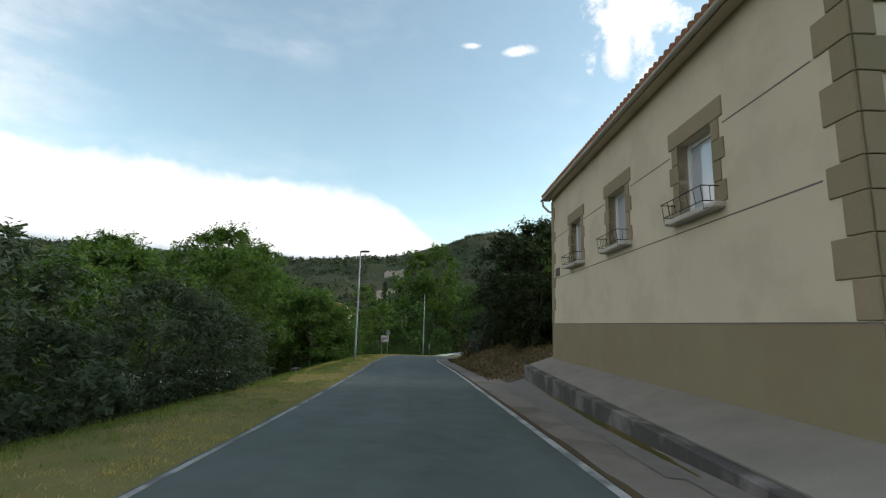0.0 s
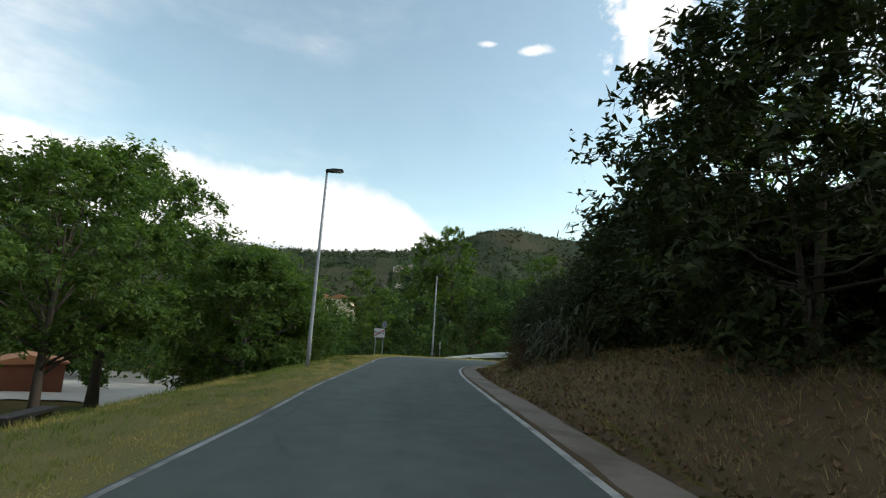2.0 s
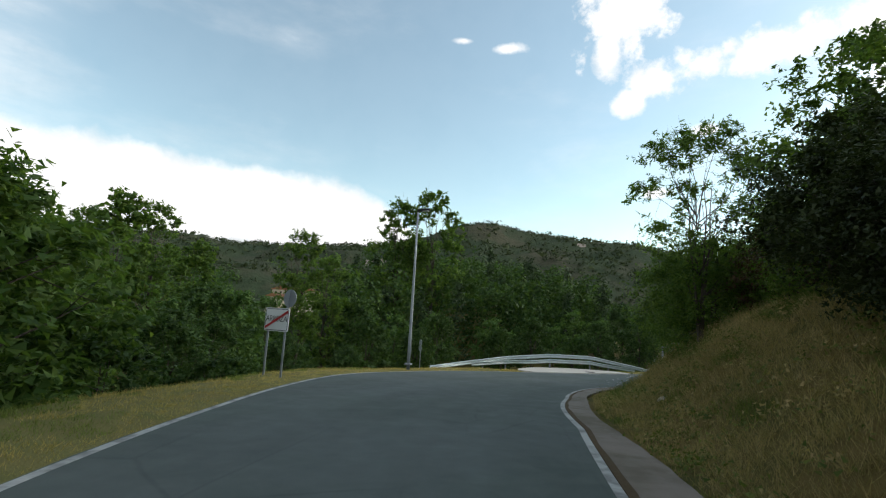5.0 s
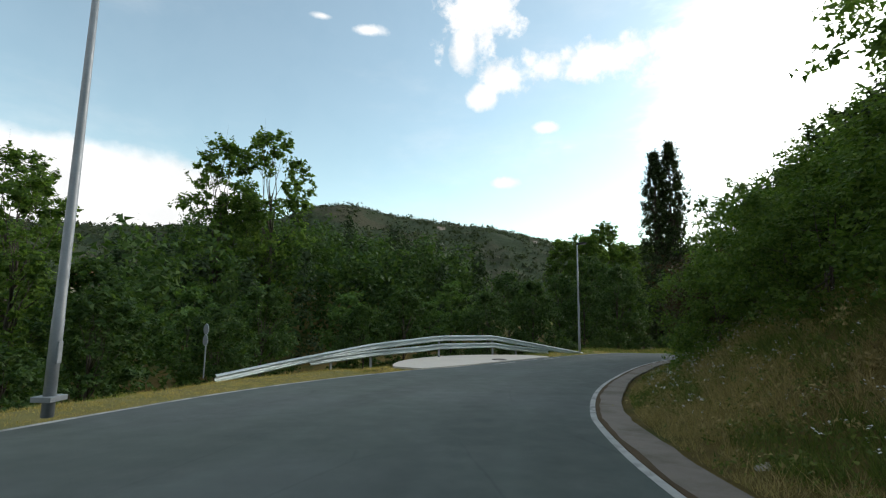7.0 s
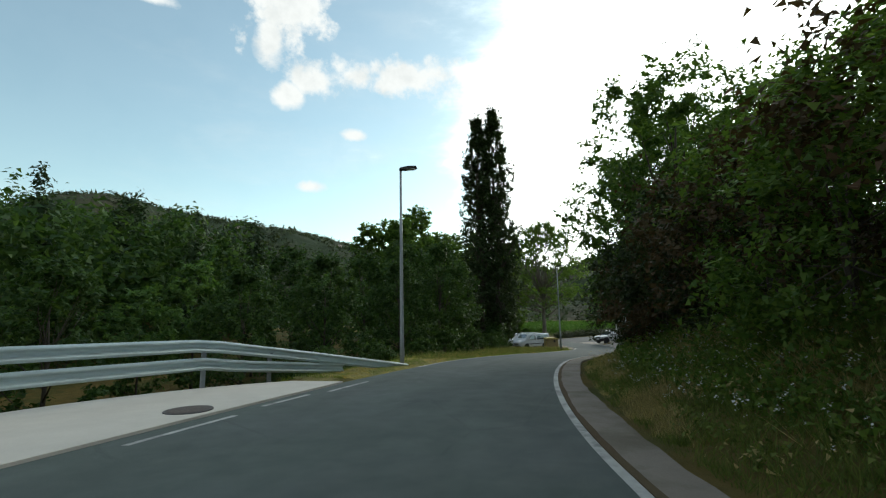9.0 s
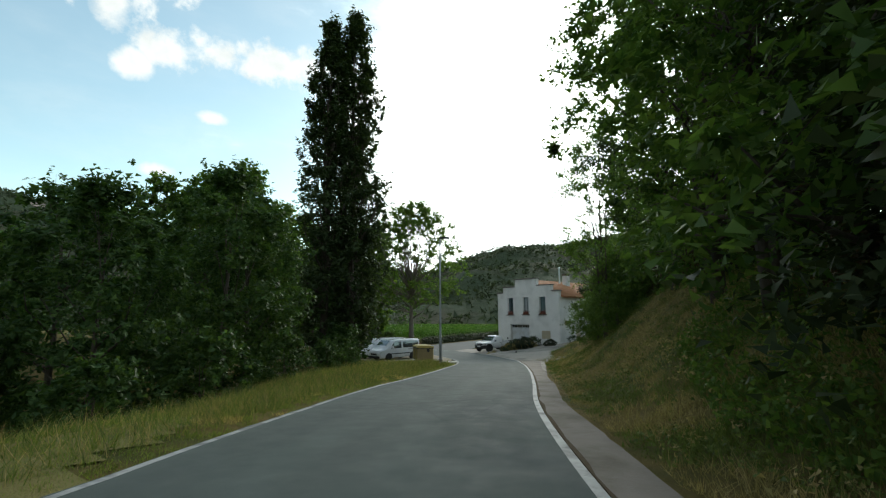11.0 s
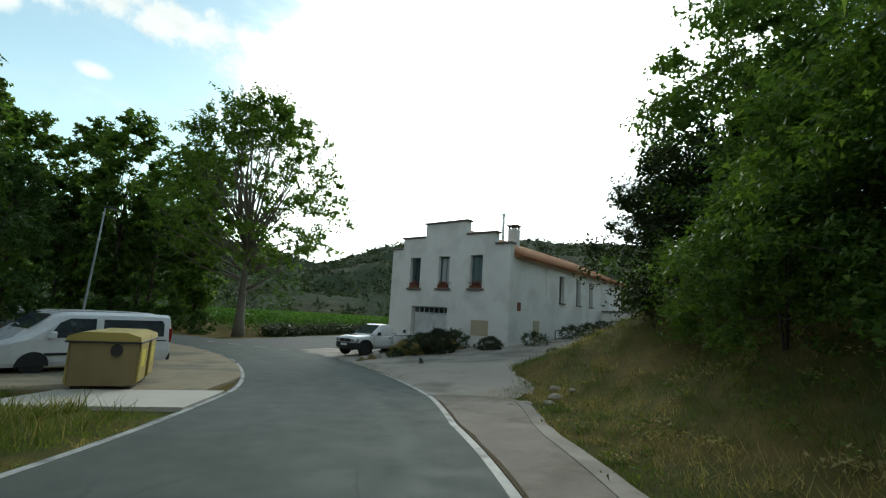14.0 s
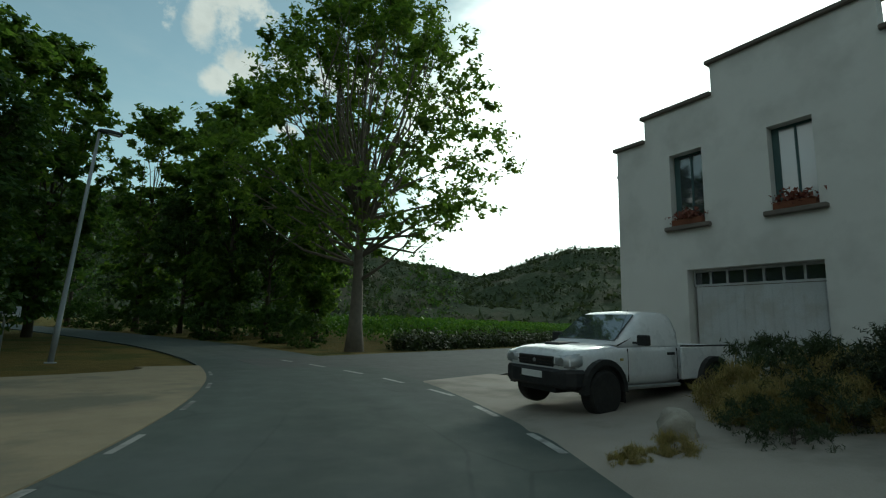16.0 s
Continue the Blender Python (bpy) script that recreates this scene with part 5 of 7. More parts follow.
def text_mesh(words, size, mat):
    cu = bpy.data.curves.new("lettering", "FONT")
    cu.body, cu.size, cu.align_x, cu.align_y, cu.extrude = words, size, "CENTER", "CENTER", 0.002
    ob = bpy.data.objects.new("lettering", cu)
    scene.collection.objects.link(ob)
    me = bpy.data.meshes.new_from_object(ob.evaluated_get(bpy.context.evaluated_depsgraph_get()))
    bpy.data.objects.remove(ob)
    bpy.data.curves.remove(cu)
    me.materials.clear()
    me.materials.append(mat)
    return me


def rounded_plate(bm, w, h, y0, y1, r=0.05, n=5):
    pts = []
    for cx, cz, a0 in ((w / 2 - r, h / 2 - r, 0), (-w / 2 + r, h / 2 - r, 90), (-w / 2 + r, -h / 2 + r, 180), (w / 2 - r, -h / 2 + r, 270)):
        for k in range(n):
            a = math.radians(a0 + 90 * k / (n - 1))
            pts.append((cx + r * math.cos(a), cz + r * math.sin(a)))
    return prism(bm, pts, y0, y1)


def town_sign():
    mid, turn = Vector((-8.05, 62.65, -2.55)), -31.2
    root = thing("town_sign", pose(*mid, 0, 0, turn), "white town-end sign with a red bar on two posts", "road sign")
    w, h, z = 1.16, 0.78, 1.99
    for x in (-0.42, 0.42):
        part("post", cube(x - 0.04, x + 0.04, 0.03, 0.07, -0.5, 2.4 if x < 0 else 3.0, 0.006), M["pole"], root)
    plate = part("plate", rounded_plate(bmesh.new(), w, h, 0.0, 0.028), M["white_paint"], root, m=pose(0, 0, z))
    rim = bmesh.new()
    for a, b, c, d in ((-w / 2 + 0.06, w / 2 - 0.06, h / 2 - 0.045, h / 2 - 0.025), (-w / 2 + 0.06, w / 2 - 0.06, -h / 2 + 0.025, -h / 2 + 0.045), (-w / 2 + 0.025, -w / 2 + 0.045, -h / 2 + 0.06, h / 2 - 0.06), (w / 2 - 0.045, w / 2 - 0.025, -h / 2 + 0.06, h / 2 - 0.06)):
        box(rim, a, b, -0.004, 0.0, c, d)
    part("border", rim, M["black"], plate, "thin black border")
    part("lettering", text_mesh("ARBEIZA", 0.27, M["black"]), None, plate, "black capital letters", m=pose(0, -0.005, 0.02, 90))
    a = math.atan2(h * 0.72, w * 0.92)
    part("red_bar", cube(-0.6, 0.6, -0.014, -0.009, -0.04, 0.04), M["red"], plate, "red diagonal bar", m=pose(0, 0, 0, 0, -math.degrees(a), 0))
    part("round_plate", lathe(bmesh.new(), [(0.3, -0.012), (0.3, 0.012)], 28, pose(0.42, 0.12, 2.72, 90)), M["pole"], root, "grey back of a round sign")


def marker_post():
    root = thing("marker_post", pose(-3.62, 83.66, -3.55, 0, 0, -58), "low post carrying two small round reflector discs", "road marker")
    part("post", cube(-0.03, 0.03, -0.02, 0.02, -0.5, 1.65, 0.005), M["pole"], root)
    for z in (1.42, 0.98):
        d = part("disc", lathe(bmesh.new(), [(0.21, -0.01), (0.21, 0.01)], 24, pose(0, -0.035, z, 90)), M["pole"], root)
        part("rim", lathe(bmesh.new(), [(0.225, -0.006), (0.225, 0.004)], 24, pose(0, -0.03, z, 90)), M["zinc"], d)


def direction_sign():
    root = thing("direction_sign", on_land(66.2, 134.5, -12), "small white direction board on a post beside the road", "road sign")
    part("post", cube(-0.04, 0.04, 0.02, 0.06, -0.4, 1.9, 0.005), M["pole"], root)
    p = part("plate", rounded_plate(bmesh.new(), 0.9, 0.42, 0.0, 0.02, 0.04), M["white_paint"], root, m=pose(0, 0, 1.7))
    bm = bmesh.new()
    for x0, x1, z in ((-0.3, 0.05, 0.06), (-0.3, 0.3, -0.07)):
        box(bm, x0, x1, -0.004, 0.0, z - 0.03, z + 0.03)
    part("bars", bm, M["black"], p)


def crash_barrier():
    """Two W-beams on posts round the outside of the bend, running into the ground at both ends."""
    pts = np.array([(-4.4, 79.4, -0.3), (-0.6, 83.6, 0.14), (3.55, 86.65, 0.66), (7.83, 88.74, 1.0), (12.0, 90.57, 1.0), (15.9, 91.75, 0.62), (20.0, 92.3, 0.04)])
    zs = np.array([-3.45, -3.58, -3.68, -3.76, -3.87, -4.15, -4.3])
    root = thing("crash_barrier", pose(7.83, 88.74, -3.76), "galvanised crash barrier with two rails round the bend", "crash barrier")
    base = Vector((7.83, 88.74, -3.76))
    prof = [(0.0, 0.158), (0.04, 0.15), (0.095, 0.115), (0.1, 0.095), (0.09, 0.075), (0.012, 0.032), (0.0, 0.0), (0.012, -0.032), (0.09, -0.075), (0.1, -0.095), (0.095, -0.115), (0.04, -0.15), (0.0, -0.158)]

    def rail(height, i0, i1):
        bm, rows = bmesh.new(), []
        us = np.linspace(i0, i1, int((i1 - i0) * 6) + 1)
        xs, ys, hs, gz = (np.interp(us, range(7), q) for q in (pts[:, 0], pts[:, 1], pts[:, 2], zs))
        dx, dy = np.gradient(xs), np.gradient(ys)
        for k in range(len(us)):
            n = Vector((dy[k], -dx[k], 0)).normalized()
            f = min(1.0, hs[k] / 0.9)
            row = []
            for o, z in prof:
                row.append(bm.verts.new(Vector((xs[k], ys[k], gz[k])) - base + n * o + Vector((0, 0, hs[k] - (1.0 - height) * f + z - 0.12))))
            rows.append(row)
        for a, b in zip(rows, rows[1:]):
            for k in range(len(prof) - 1):
                bm.faces.new((a[k], a[k + 1], b[k + 1], b[k]))
        ext = bmesh.ops.solidify(bm, geom=bm.faces[:], thickness=0.006)
        return bm
    part("upper_rail", rail(1.0, 0.4, 5.95), M["zinc"], root, "bright W-shaped upper rail")
    part("lower_rail", rail(0.54, 1.25, 5.2), M["zinc"], root, "bright W-shaped lower rail")
    for u in (1.5, 2, 3, 4, 4.5, 5):
        x, y, hgt, gz = (np.interp(u, range(7), q) for q in (pts[:, 0], pts[:, 1], pts[:, 2], zs))
        top = max(hgt - 0.05, 0.1)
        q = Vector((x, y, gz)) - base
        a = math.degrees(math.atan2(*(pts[min(int(u) + 1, 6), :2] - pts[int(u), :2])[::-1]))
        p = part("post", cube(-0.06, 0.06, -0.02, 0.04, -0.6, top, 0.006), M["pole"], root, m=pose(q.x, q.y, q.z, 0, 0, a) @ pose(0, 0.05, 0))
        if 1 < u < 5:
            part("spacer", cube(-0.05, 0.05, -0.07, -0.021, top - 0.2, top - 0.08), M["pole"], p)


def manhole(x, y, z, r, label):
    root = thing("manhole_cover", pose(x, y, z), label, "manhole cover", "manhole covers")
    part("frame", lathe(bmesh.new(), [(r, -0.05), (r, 0.004), (r - 0.05, 0.006)], 32), M["iron"], root)
    part("lid", lathe(bmesh.new(), [(r - 0.055, -0.04), (r - 0.055, 0.008), (r - 0.08, 0.012)], 32), M["lid"], root)


town_sign()
marker_post()
direction_sign()
crash_barrier()
manhole(10.85, 87.13, -3.97, 0.42, "brown round cast-iron manhole cover in the concrete")
manhole(59.3, 117.6, -6.78, 0.3, "small round cast-iron cover in the gravel")


def drain():
    a, b = Vector((68.7, 108.37, -6.44)), Vector((66.33, 107.39, -6.48))
    d = (a - b)
    root = thing("drain_grate", pose(*((a + b) / 2), 0, 0, math.degrees(math.atan2(d.y, d.x))), "dark iron slot drain across the driveway", "drain")
    L = d.length / 2
    part("channel", cube(-L, L, -0.13, 0.13, -0.2, -0.01), M["iron"], root)
    for k in range(int(L * 2 / 0.08)):
        x = -L + 0.02 + k * 0.08
        part("bar", cube(x, x + 0.03, -0.12, 0.12, -0.009, 0.012), M["iron"], root)


drain()


# ---- vehicles ----
def wheel(parent, x, y, r, width, outer, name="wheel"):
    """A tyre with its rim; outer is the side (+1 or -1 in y) that faces out."""
    m = pose(x, y, r, 90)
    t = part("tyre", lathe(bmesh.new(), [(r * 0.62, -width / 2), (r * 0.9, -width / 2), (r * 0.985, -width * 0.36), (r, -width * 0.2), (r, width * 0.2), (r * 0.985, width * 0.36), (r * 0.9, width / 2), (r * 0.62, width / 2)], 28), M["rubber"], parent, smooth=False, m=m)
    bm = lathe(bmesh.new(), [(r * 0.64, -width * 0.44), (r * 0.6, -width * 0.4), (r * 0.57, 0.0), (r * 0.57, width * 0.1), (r * 0.6, width * 0.4), (r * 0.64, width * 0.44)], 24)
    for k in range(5):
        a = k * math.tau / 5
        for s in (-1, 1):
            box(bm, r * 0.1, r * 0.58, -r * 0.085, r * 0.085, s * width * 0.34 - 0.012, s * width * 0.34 + 0.012, m=pose(0, 0, 0, 0, 0, math.degrees(a)))
    lathe(bm, [(r * 0.16, -width * 0.4), (r * 0.16, width * 0.4)], 12)
    part("rim", bm, M["alloy"], t, "alloy rim with five spokes")
    return t


def loft(stations):
    """A body from cross-sections: x, then half-widths and heights from the sill to the roof."""
    bm, rows = bmesh.new(), []
    for x, sec in stations:
        ring = [(x, -w, z) for w, z in sec] + [(x, w, z) for w, z in reversed(sec)]
        rows.append([bm.verts.new(q) for q in ring])
    n = len(rows[0])
    for a, b in zip(rows, rows[1:]):
        for k in range(n):
            bm.faces.new((a[k], a[(k + 1) % n], b[(k + 1) % n], b[k]))
    bm.faces.new(rows[0]), bm.faces.new(rows[-1][::-1])
    return bm


def panel(bm, corners, thick):
    """A thin plate with the given corners, thick along its normal."""
    c = [Vector(q) for q in corners]
    n = (c[1] - c[0]).cross(c[2] - c[0]).normalized() * thick
    a = [bm.verts.new(q) for q in c]
    b = [bm.verts.new(q + n) for q in c]
    bm.faces.new(a[::-1]), bm.faces.new(b)
    for i in range(len(c)):
        bm.faces.new((a[i], a[(i + 1) % len(c)], b[(i + 1) % len(c)], b[i]))
    return bm


def arch(bm, x, z, r0, r1, y0, y1, n=12):
    """A wheel-arch band."""
    pts = [(x + r1 * math.cos(a), z + r1 * math.sin(a)) for a in np.linspace(-0.1, math.pi + 0.1, n)] + [(x + r0 * math.cos(a), z + r0 * math.sin(a)) for a in np.linspace(math.pi + 0.1, -0.1, n)]
    vs0, vs1 = [bm.verts.new((p, y0, q)) for p, q in pts], [bm.verts.new((p, y1, q)) for p, q in pts]
    k = len(pts)
    for i in range(k):
        bm.faces.new((vs0[i], vs0[(i + 1) % k], vs1[(i + 1) % k], vs1[i]))
    for i in range(n - 1):
        bm.faces.new((vs0[i], vs0[i + 1], vs0[k - 2 - i], vs0[k - 1 - i]))
        bm.faces.new((vs1[k - 1 - i], vs1[k - 2 - i], vs1[i + 1], vs1[i]))
    return bm


def van(m, label):
    """A long passenger van; +x is its front, 5.1 m long and 1.95 m high."""
    root = thing("van", m, label, "van", "parked vans")
    def sec(wb, zb, wm, zm, wr, zr):
        return [(wb - 0.05, zb), (wb, zb + 0.12), (wm, (zb + zm) / 2), (wm, zm), ((wm + wr) / 2 + 0.03, (zm + zr) / 2), (wr + 0.02, zr - 0.1), (wr - 0.1, zr)]
    st = [(-2.5, sec(0.86, 0.36, 0.92, 1.05, 0.74, 1.84)), (-2.44, sec(0.9, 0.3, 0.95, 1.05, 0.8, 1.92)), (-1.6, sec(0.93, 0.28, 0.97, 1.06, 0.83, 1.96)), (-0.2, sec(0.93, 0.28, 0.97, 1.07, 0.83, 1.96)),
          (0.8, sec(0.93, 0.28, 0.97, 1.07, 0.8, 1.94)), (1.15, sec(0.93, 0.28, 0.97, 1.08, 0.76, 1.84)), (1.75, sec(0.93, 0.28, 0.96, 1.08, 0.72, 1.38)), (2.05, sec(0.92, 0.28, 0.94, 1.0, 0.78, 1.14)),
          (2.45, sec(0.86, 0.28, 0.88, 0.85, 0.72, 0.98)), (2.6, sec(0.72, 0.34, 0.74, 0.68, 0.6, 0.8))]
    body = part("body", loft(st), M["car_white"], root, smooth=False)
    def y_at(z):
        return np.interp(z, (1.07, 1.515, 1.86), (0.976, 0.936, 0.858))
    for s in (-1, 1):
        def side(name, pts, mat, lab=""):
            q = [(x, s * (y_at(z) + 0.004), z) for x, z in pts]
            part(name, panel(bmesh.new(), q if s < 0 else q[::-1], 0.008), M[mat], root, lab)
        side("side_window", [(-2.2, 1.16), (-0.22, 1.16), (-0.22, 1.72), (-2.12, 1.72), (-2.2, 1.6)], "glass", "long dark side window")
        side("side_window", [(0.0, 1.14), (1.28, 1.14), (1.0, 1.6), (0.72, 1.74), (0.0, 1.74)], "glass", "dark door window")
        part("trim_strip", cube(-1.15, 1.3, min(s * 0.965, s * 0.985), max(s * 0.965, s * 0.985), 0.6, 0.68), M["plastic"], root)
        part("slide_rail", cube(-2.3, -0.9, min(s * 0.965, s * 0.982), max(s * 0.965, s * 0.982), 1.0, 1.03), M["plastic"], root)
        part("tail_light", cube(-2.515, -2.4, min(s * 0.86, s * 0.955), max(s * 0.86, s * 0.955), 0.95, 1.45, 0.02), M["red_lens"], root)
        part("headlight", prism(bmesh.new(), [(2.1, 0.82), (2.5, 0.72), (2.47, 0.84), (2.1, 1.02)], min(s * 0.75, s * 0.9), max(s * 0.75, s * 0.9)), M["lamp_glass"], root)
        mi = part("mirror", cube(1.1, 1.28, min(s * 0.98, s * 1.16), max(s * 0.98, s * 1.16), 1.12, 1.34, 0.03), M["car_white"], root)
        part("mirror_arm", cube(1.15, 1.25, min(s * 0.93, s * 0.99), max(s * 0.93, s * 0.99), 1.1, 1.16), M["plastic"], mi)
        for x in (-1.5, 1.55):
            part("wheel_well", arch(bmesh.new(), x, 0.33, 0.0, 0.4, *sorted((s * 0.6, s * 0.975))), M["plastic"], root)
            wheel(root, x, s * 0.86, 0.325, 0.215, s)
        part("door_handle", cube(0.1, 0.3, min(s * 0.97, s * 1.0), max(s * 0.97, s * 1.0), 1.0, 1.05, 0.008), M["car_white"], root)
    part("windscreen", panel(bmesh.new(), [(1.18, -0.68, 1.85), (1.72, -0.72, 1.4), (1.72, 0.72, 1.4), (1.18, 0.68, 1.85)], 0.012), M["glass"], root)
    part("rear_window", panel(bmesh.new(), [(-2.495, -0.66, 1.2), (-2.485, -0.62, 1.74), (-2.485, 0.62, 1.74), (-2.495, 0.66, 1.2)], -0.01), M["glass"], root)
    part("bumper", cube(-2.58, -2.4, -0.88, 0.88, 0.3, 0.56, 0.04), M["plastic"], root)
    part("front_bumper", cube(2.35, 2.63, -0.78, 0.78, 0.28, 0.5, 0.05), M["plastic"], root)
    part("grille", cube(2.5, 2.615, -0.45, 0.45, 0.56, 0.72, 0.02), M["plastic"], root)
    part("number_bar", cube(-2.6, -2.585, -0.25, 0.25, 0.62, 0.73), M["white_paint"], root)
    return root


def pickup(m):
    """A single-cab pickup; +x is its front, the origin midway between the wheels of the left side on the ground."""
    root = thing("pickup_truck", m, "white single-cab pickup with black wheel arches parked by the garage", "pickup truck")
    Y = 0.86
    def sec(w, z0, z1, top=0.0):
        return [(w - 0.06, z0), (w, z0 + 0.14), (w, z1 - 0.1), (w - 0.05 - top, z1)]
    def nose(w, z0, zs, z1):
        """Sill, flank, shoulder and a bonnet crowned towards the middle."""
        return [(w - 0.1, z0), (w - 0.02, z0 + 0.08), (w, z0 + 0.2), (w, zs - 0.1), (w - 0.03, zs - 0.03), (w - 0.1, zs), (w * 0.7, zs + (z1 - zs) * 0.6), (w * 0.35, z1), (0.04, z1 + 0.006)]
    st = [(2.13, nose(0.66, 0.66, 0.9, 0.92)), (2.09, nose(0.75, 0.6, 0.97, 1.0)), (2.0, nose(0.81, 0.56, 1.02, 1.055)), (1.8, nose(0.85, 0.53, 1.06, 1.1)), (1.4, nose(0.865, 0.5, 1.09, 1.13)),
          (1.0, nose(0.87, 0.47, 1.11, 1.15)), (0.72, nose(0.875, 0.45, 1.12, 1.15)), (-0.2, nose(0.875, 0.45, 1.12, 1.13)), (-0.62, nose(0.87, 0.45, 1.12, 1.13))]
    part("front_body", loft(st), M["car_white"], root, smooth=True)
    def top(w0, w1, z1):
        """A cab section with a rounded roof edge."""
        return [(w0, 1.08), (w0 - 0.01, 1.14), ((w0 + w1) / 2 + 0.03, 1.08 + (z1 - 1.08) * 0.55), (w1 + 0.03, z1 - 0.07), (w1 - 0.02, z1 - 0.02), (w1 - 0.12, z1), (0.03, z1 + 0.015)]
    cab = [(1.02, top(0.82, 0.76, 1.15)), (0.64, top(0.83, 0.72, 1.42)), (0.3, top(0.83, 0.68, 1.67)), (0.2, top(0.83, 0.67, 1.715)), (0.0, top(0.83, 0.66, 1.74)), (-0.4, top(0.83, 0.66, 1.74)), (-0.56, top(0.83, 0.67, 1.71)), (-0.63, top(0.82, 0.68, 1.62))]
    part("cab", loft(cab), M["car_white"], root, smooth=True)
    part("bonnet_scoop", cube(1.15, 1.7, -0.28, 0.1, 1.085, 1.15, 0.025), M["plastic"], root)
    # load bed: floor and four sides
    bed = part("load_bed", cube(-2.42, -0.68, -0.78, 0.78, 0.62, 0.7), M["car_white"], root)
    for s in (-1, 1):
        part("bed_side", cube(-2.44, -0.67, *sorted((s * 0.78, s * 0.87)), 0.5, 1.1, 0.02), M["car_white"], bed)
        part("bed_rail", cube(-2.42, -0.72, *sorted((s * 0.79, s * 0.86)), 1.1, 1.13, 0.008), M["plastic"], bed)
    part("tailgate", cube(-2.5, -2.43, -0.84, 0.84, 0.5, 1.1, 0.015), M["car_white"], bed)
    part("headboard", cube(-0.72, -0.67, -0.8, 0.8, 0.7, 1.12), M["car_white"], bed)
    part("toolbox", cube(-1.05, -0.76, -0.3, 0.3, 0.7, 1.38, 0.02), M["plastic"], bed, "black box behind the cab")
    for s in (-1, 1):
        a = [(0.72, s * 0.8, 1.16), (0.2, s * 0.7, 1.6), (-0.4, s * 0.7, 1.6), (-0.5, s * 0.805, 1.16)]
        part("door_window", panel(bmesh.new(), a if s > 0 else a[::-1], 0.02), M["glass"], root)
        part("door_seam", cube(-0.52, -0.505, *sorted((s * 0.86, s * 0.874)), 0.52, 1.08), M["plastic"], root)
        part("door_seam", cube(0.82, 0.835, *sorted((s * 0.86, s * 0.874)), 0.52, 1.08), M["plastic"], root)
        part("door_handle", cube(-0.42, -0.22, *sorted((s * 0.865, s * 0.9)), 0.96, 1.01, 0.008), M["plastic"], root)
        mi = part("mirror", cube(0.58, 0.7, *sorted((s * 0.95, s * 1.16)), 1.14, 1.32, 0.02), M["plastic"], root)
        part("mirror_arm", cube(0.6, 0.66, *sorted((s * 0.84, s * 0.96)), 1.16, 1.2), M["plastic"], mi)
        for x in (1.45, -1.58):
            part("wheel_arch", arch(bmesh.new(), x, 0.42, 0.41, 0.5, *sorted((s * 0.82, s * 0.96))), M["plastic"], root, "flared black arch")
            part("wheel_well", arch(bmesh.new(), x, 0.42, 0.0, 0.42, *sorted((s * 0.5, s * 0.876))), M["plastic"], root)
            wheel(root, x, s * 0.82, 0.37, 0.26, s)
        part("mud_flap", cube(0.98, 1.0, *sorted((s * 0.68, s * 0.92)), 0.2, 0.55), M["rubber"], root)
        hl = bmesh.new()
        prism(hl, [(1.96, 0.76), (2.15, 0.78), (2.13, 0.95), (2.02, 1.0), (1.84, 1.0), (1.84, 0.8)], *sorted((s * 0.46, s * 0.84)))
        bmesh.ops.bevel(hl, geom=hl.edges[:], offset=0.03, segments=2, affect="EDGES")
        h = part("headlight", hl, M["headlamp"], root, "clear curved headlight", smooth=True)
        part("reflector", lathe(bmesh.new(), [(0.08, -0.02), (0.06, 0.015), (0.02, 0.02)], 16, pose(2.135, s * 0.64, 0.88, 0, 90)), M["alloy"], h)
        part("indicator", cube(0.95, 1.02, *sorted((s * 0.86, s * 0.88)), 0.88, 0.92), M["yellow"], root)
        part("step_bar", cube(-0.55, 0.95, *sorted((s * 0.8, s * 0.9)), 0.4, 0.46, 0.015), M["alloy"], root)
        part("wiper", cube(0.94, 0.97, *sorted((s * 0.1, s * 0.55)), 1.17, 1.19), M["plastic"], root)
    part("windscreen", panel(bmesh.new(), [(0.95, -0.7, 1.2), (0.33, -0.62, 1.655), (0.33, 0.62, 1.655), (0.95, 0.7, 1.2)], -0.03), M["glass"], root)
    part("rear_window", panel(bmesh.new(), [(-0.635, -0.55, 1.2), (-0.645, -0.52, 1.55), (-0.645, 0.52, 1.55), (-0.635, 0.55, 1.2)], -0.02), M["glass"], root)
    gr = part("grille", cube(2.08, 2.15, -0.45, 0.45, 0.77, 0.94, 0.015), M["plastic"], root)
    for z in (0.81, 0.86, 0.91):
        part("grille_bar", cube(2.15, 2.162, -0.42, 0.42, z - 0.008, z + 0.008), M["iron"], gr)
    part("badge", lathe(bmesh.new(), [(0.035, 0.0), (0.03, 0.014)], 14, pose(2.16, 0, 0.86, 0, 90)), M["alloy"], gr)
    bp = loft([(1.86, [(0.84, 0.46), (0.89, 0.5), (0.89, 0.7), (0.84, 0.75)]), (2.04, [(0.82, 0.44), (0.87, 0.5), (0.87, 0.7), (0.82, 0.75)]), (2.16, [(0.7, 0.44), (0.76, 0.5), (0.76, 0.69), (0.72, 0.74)]), (2.22, [(0.5, 0.48), (0.54, 0.52), (0.54, 0.66), (0.5, 0.7)])])
    part("bumper", bp, M["plastic"], root, "black front bumper")
    part("number_bar", cube(2.222, 2.235, -0.26, 0.26, 0.58, 0.69), M["white_paint"], root)
    part("rear_bumper", cube(-2.62, -2.5, -0.8, 0.8, 0.45, 0.55, 0.02), M["plastic"], root)
    part("chassis", cube(-2.4, 2.1, -0.45, 0.45, 0.35, 0.6), M["plastic"], root)
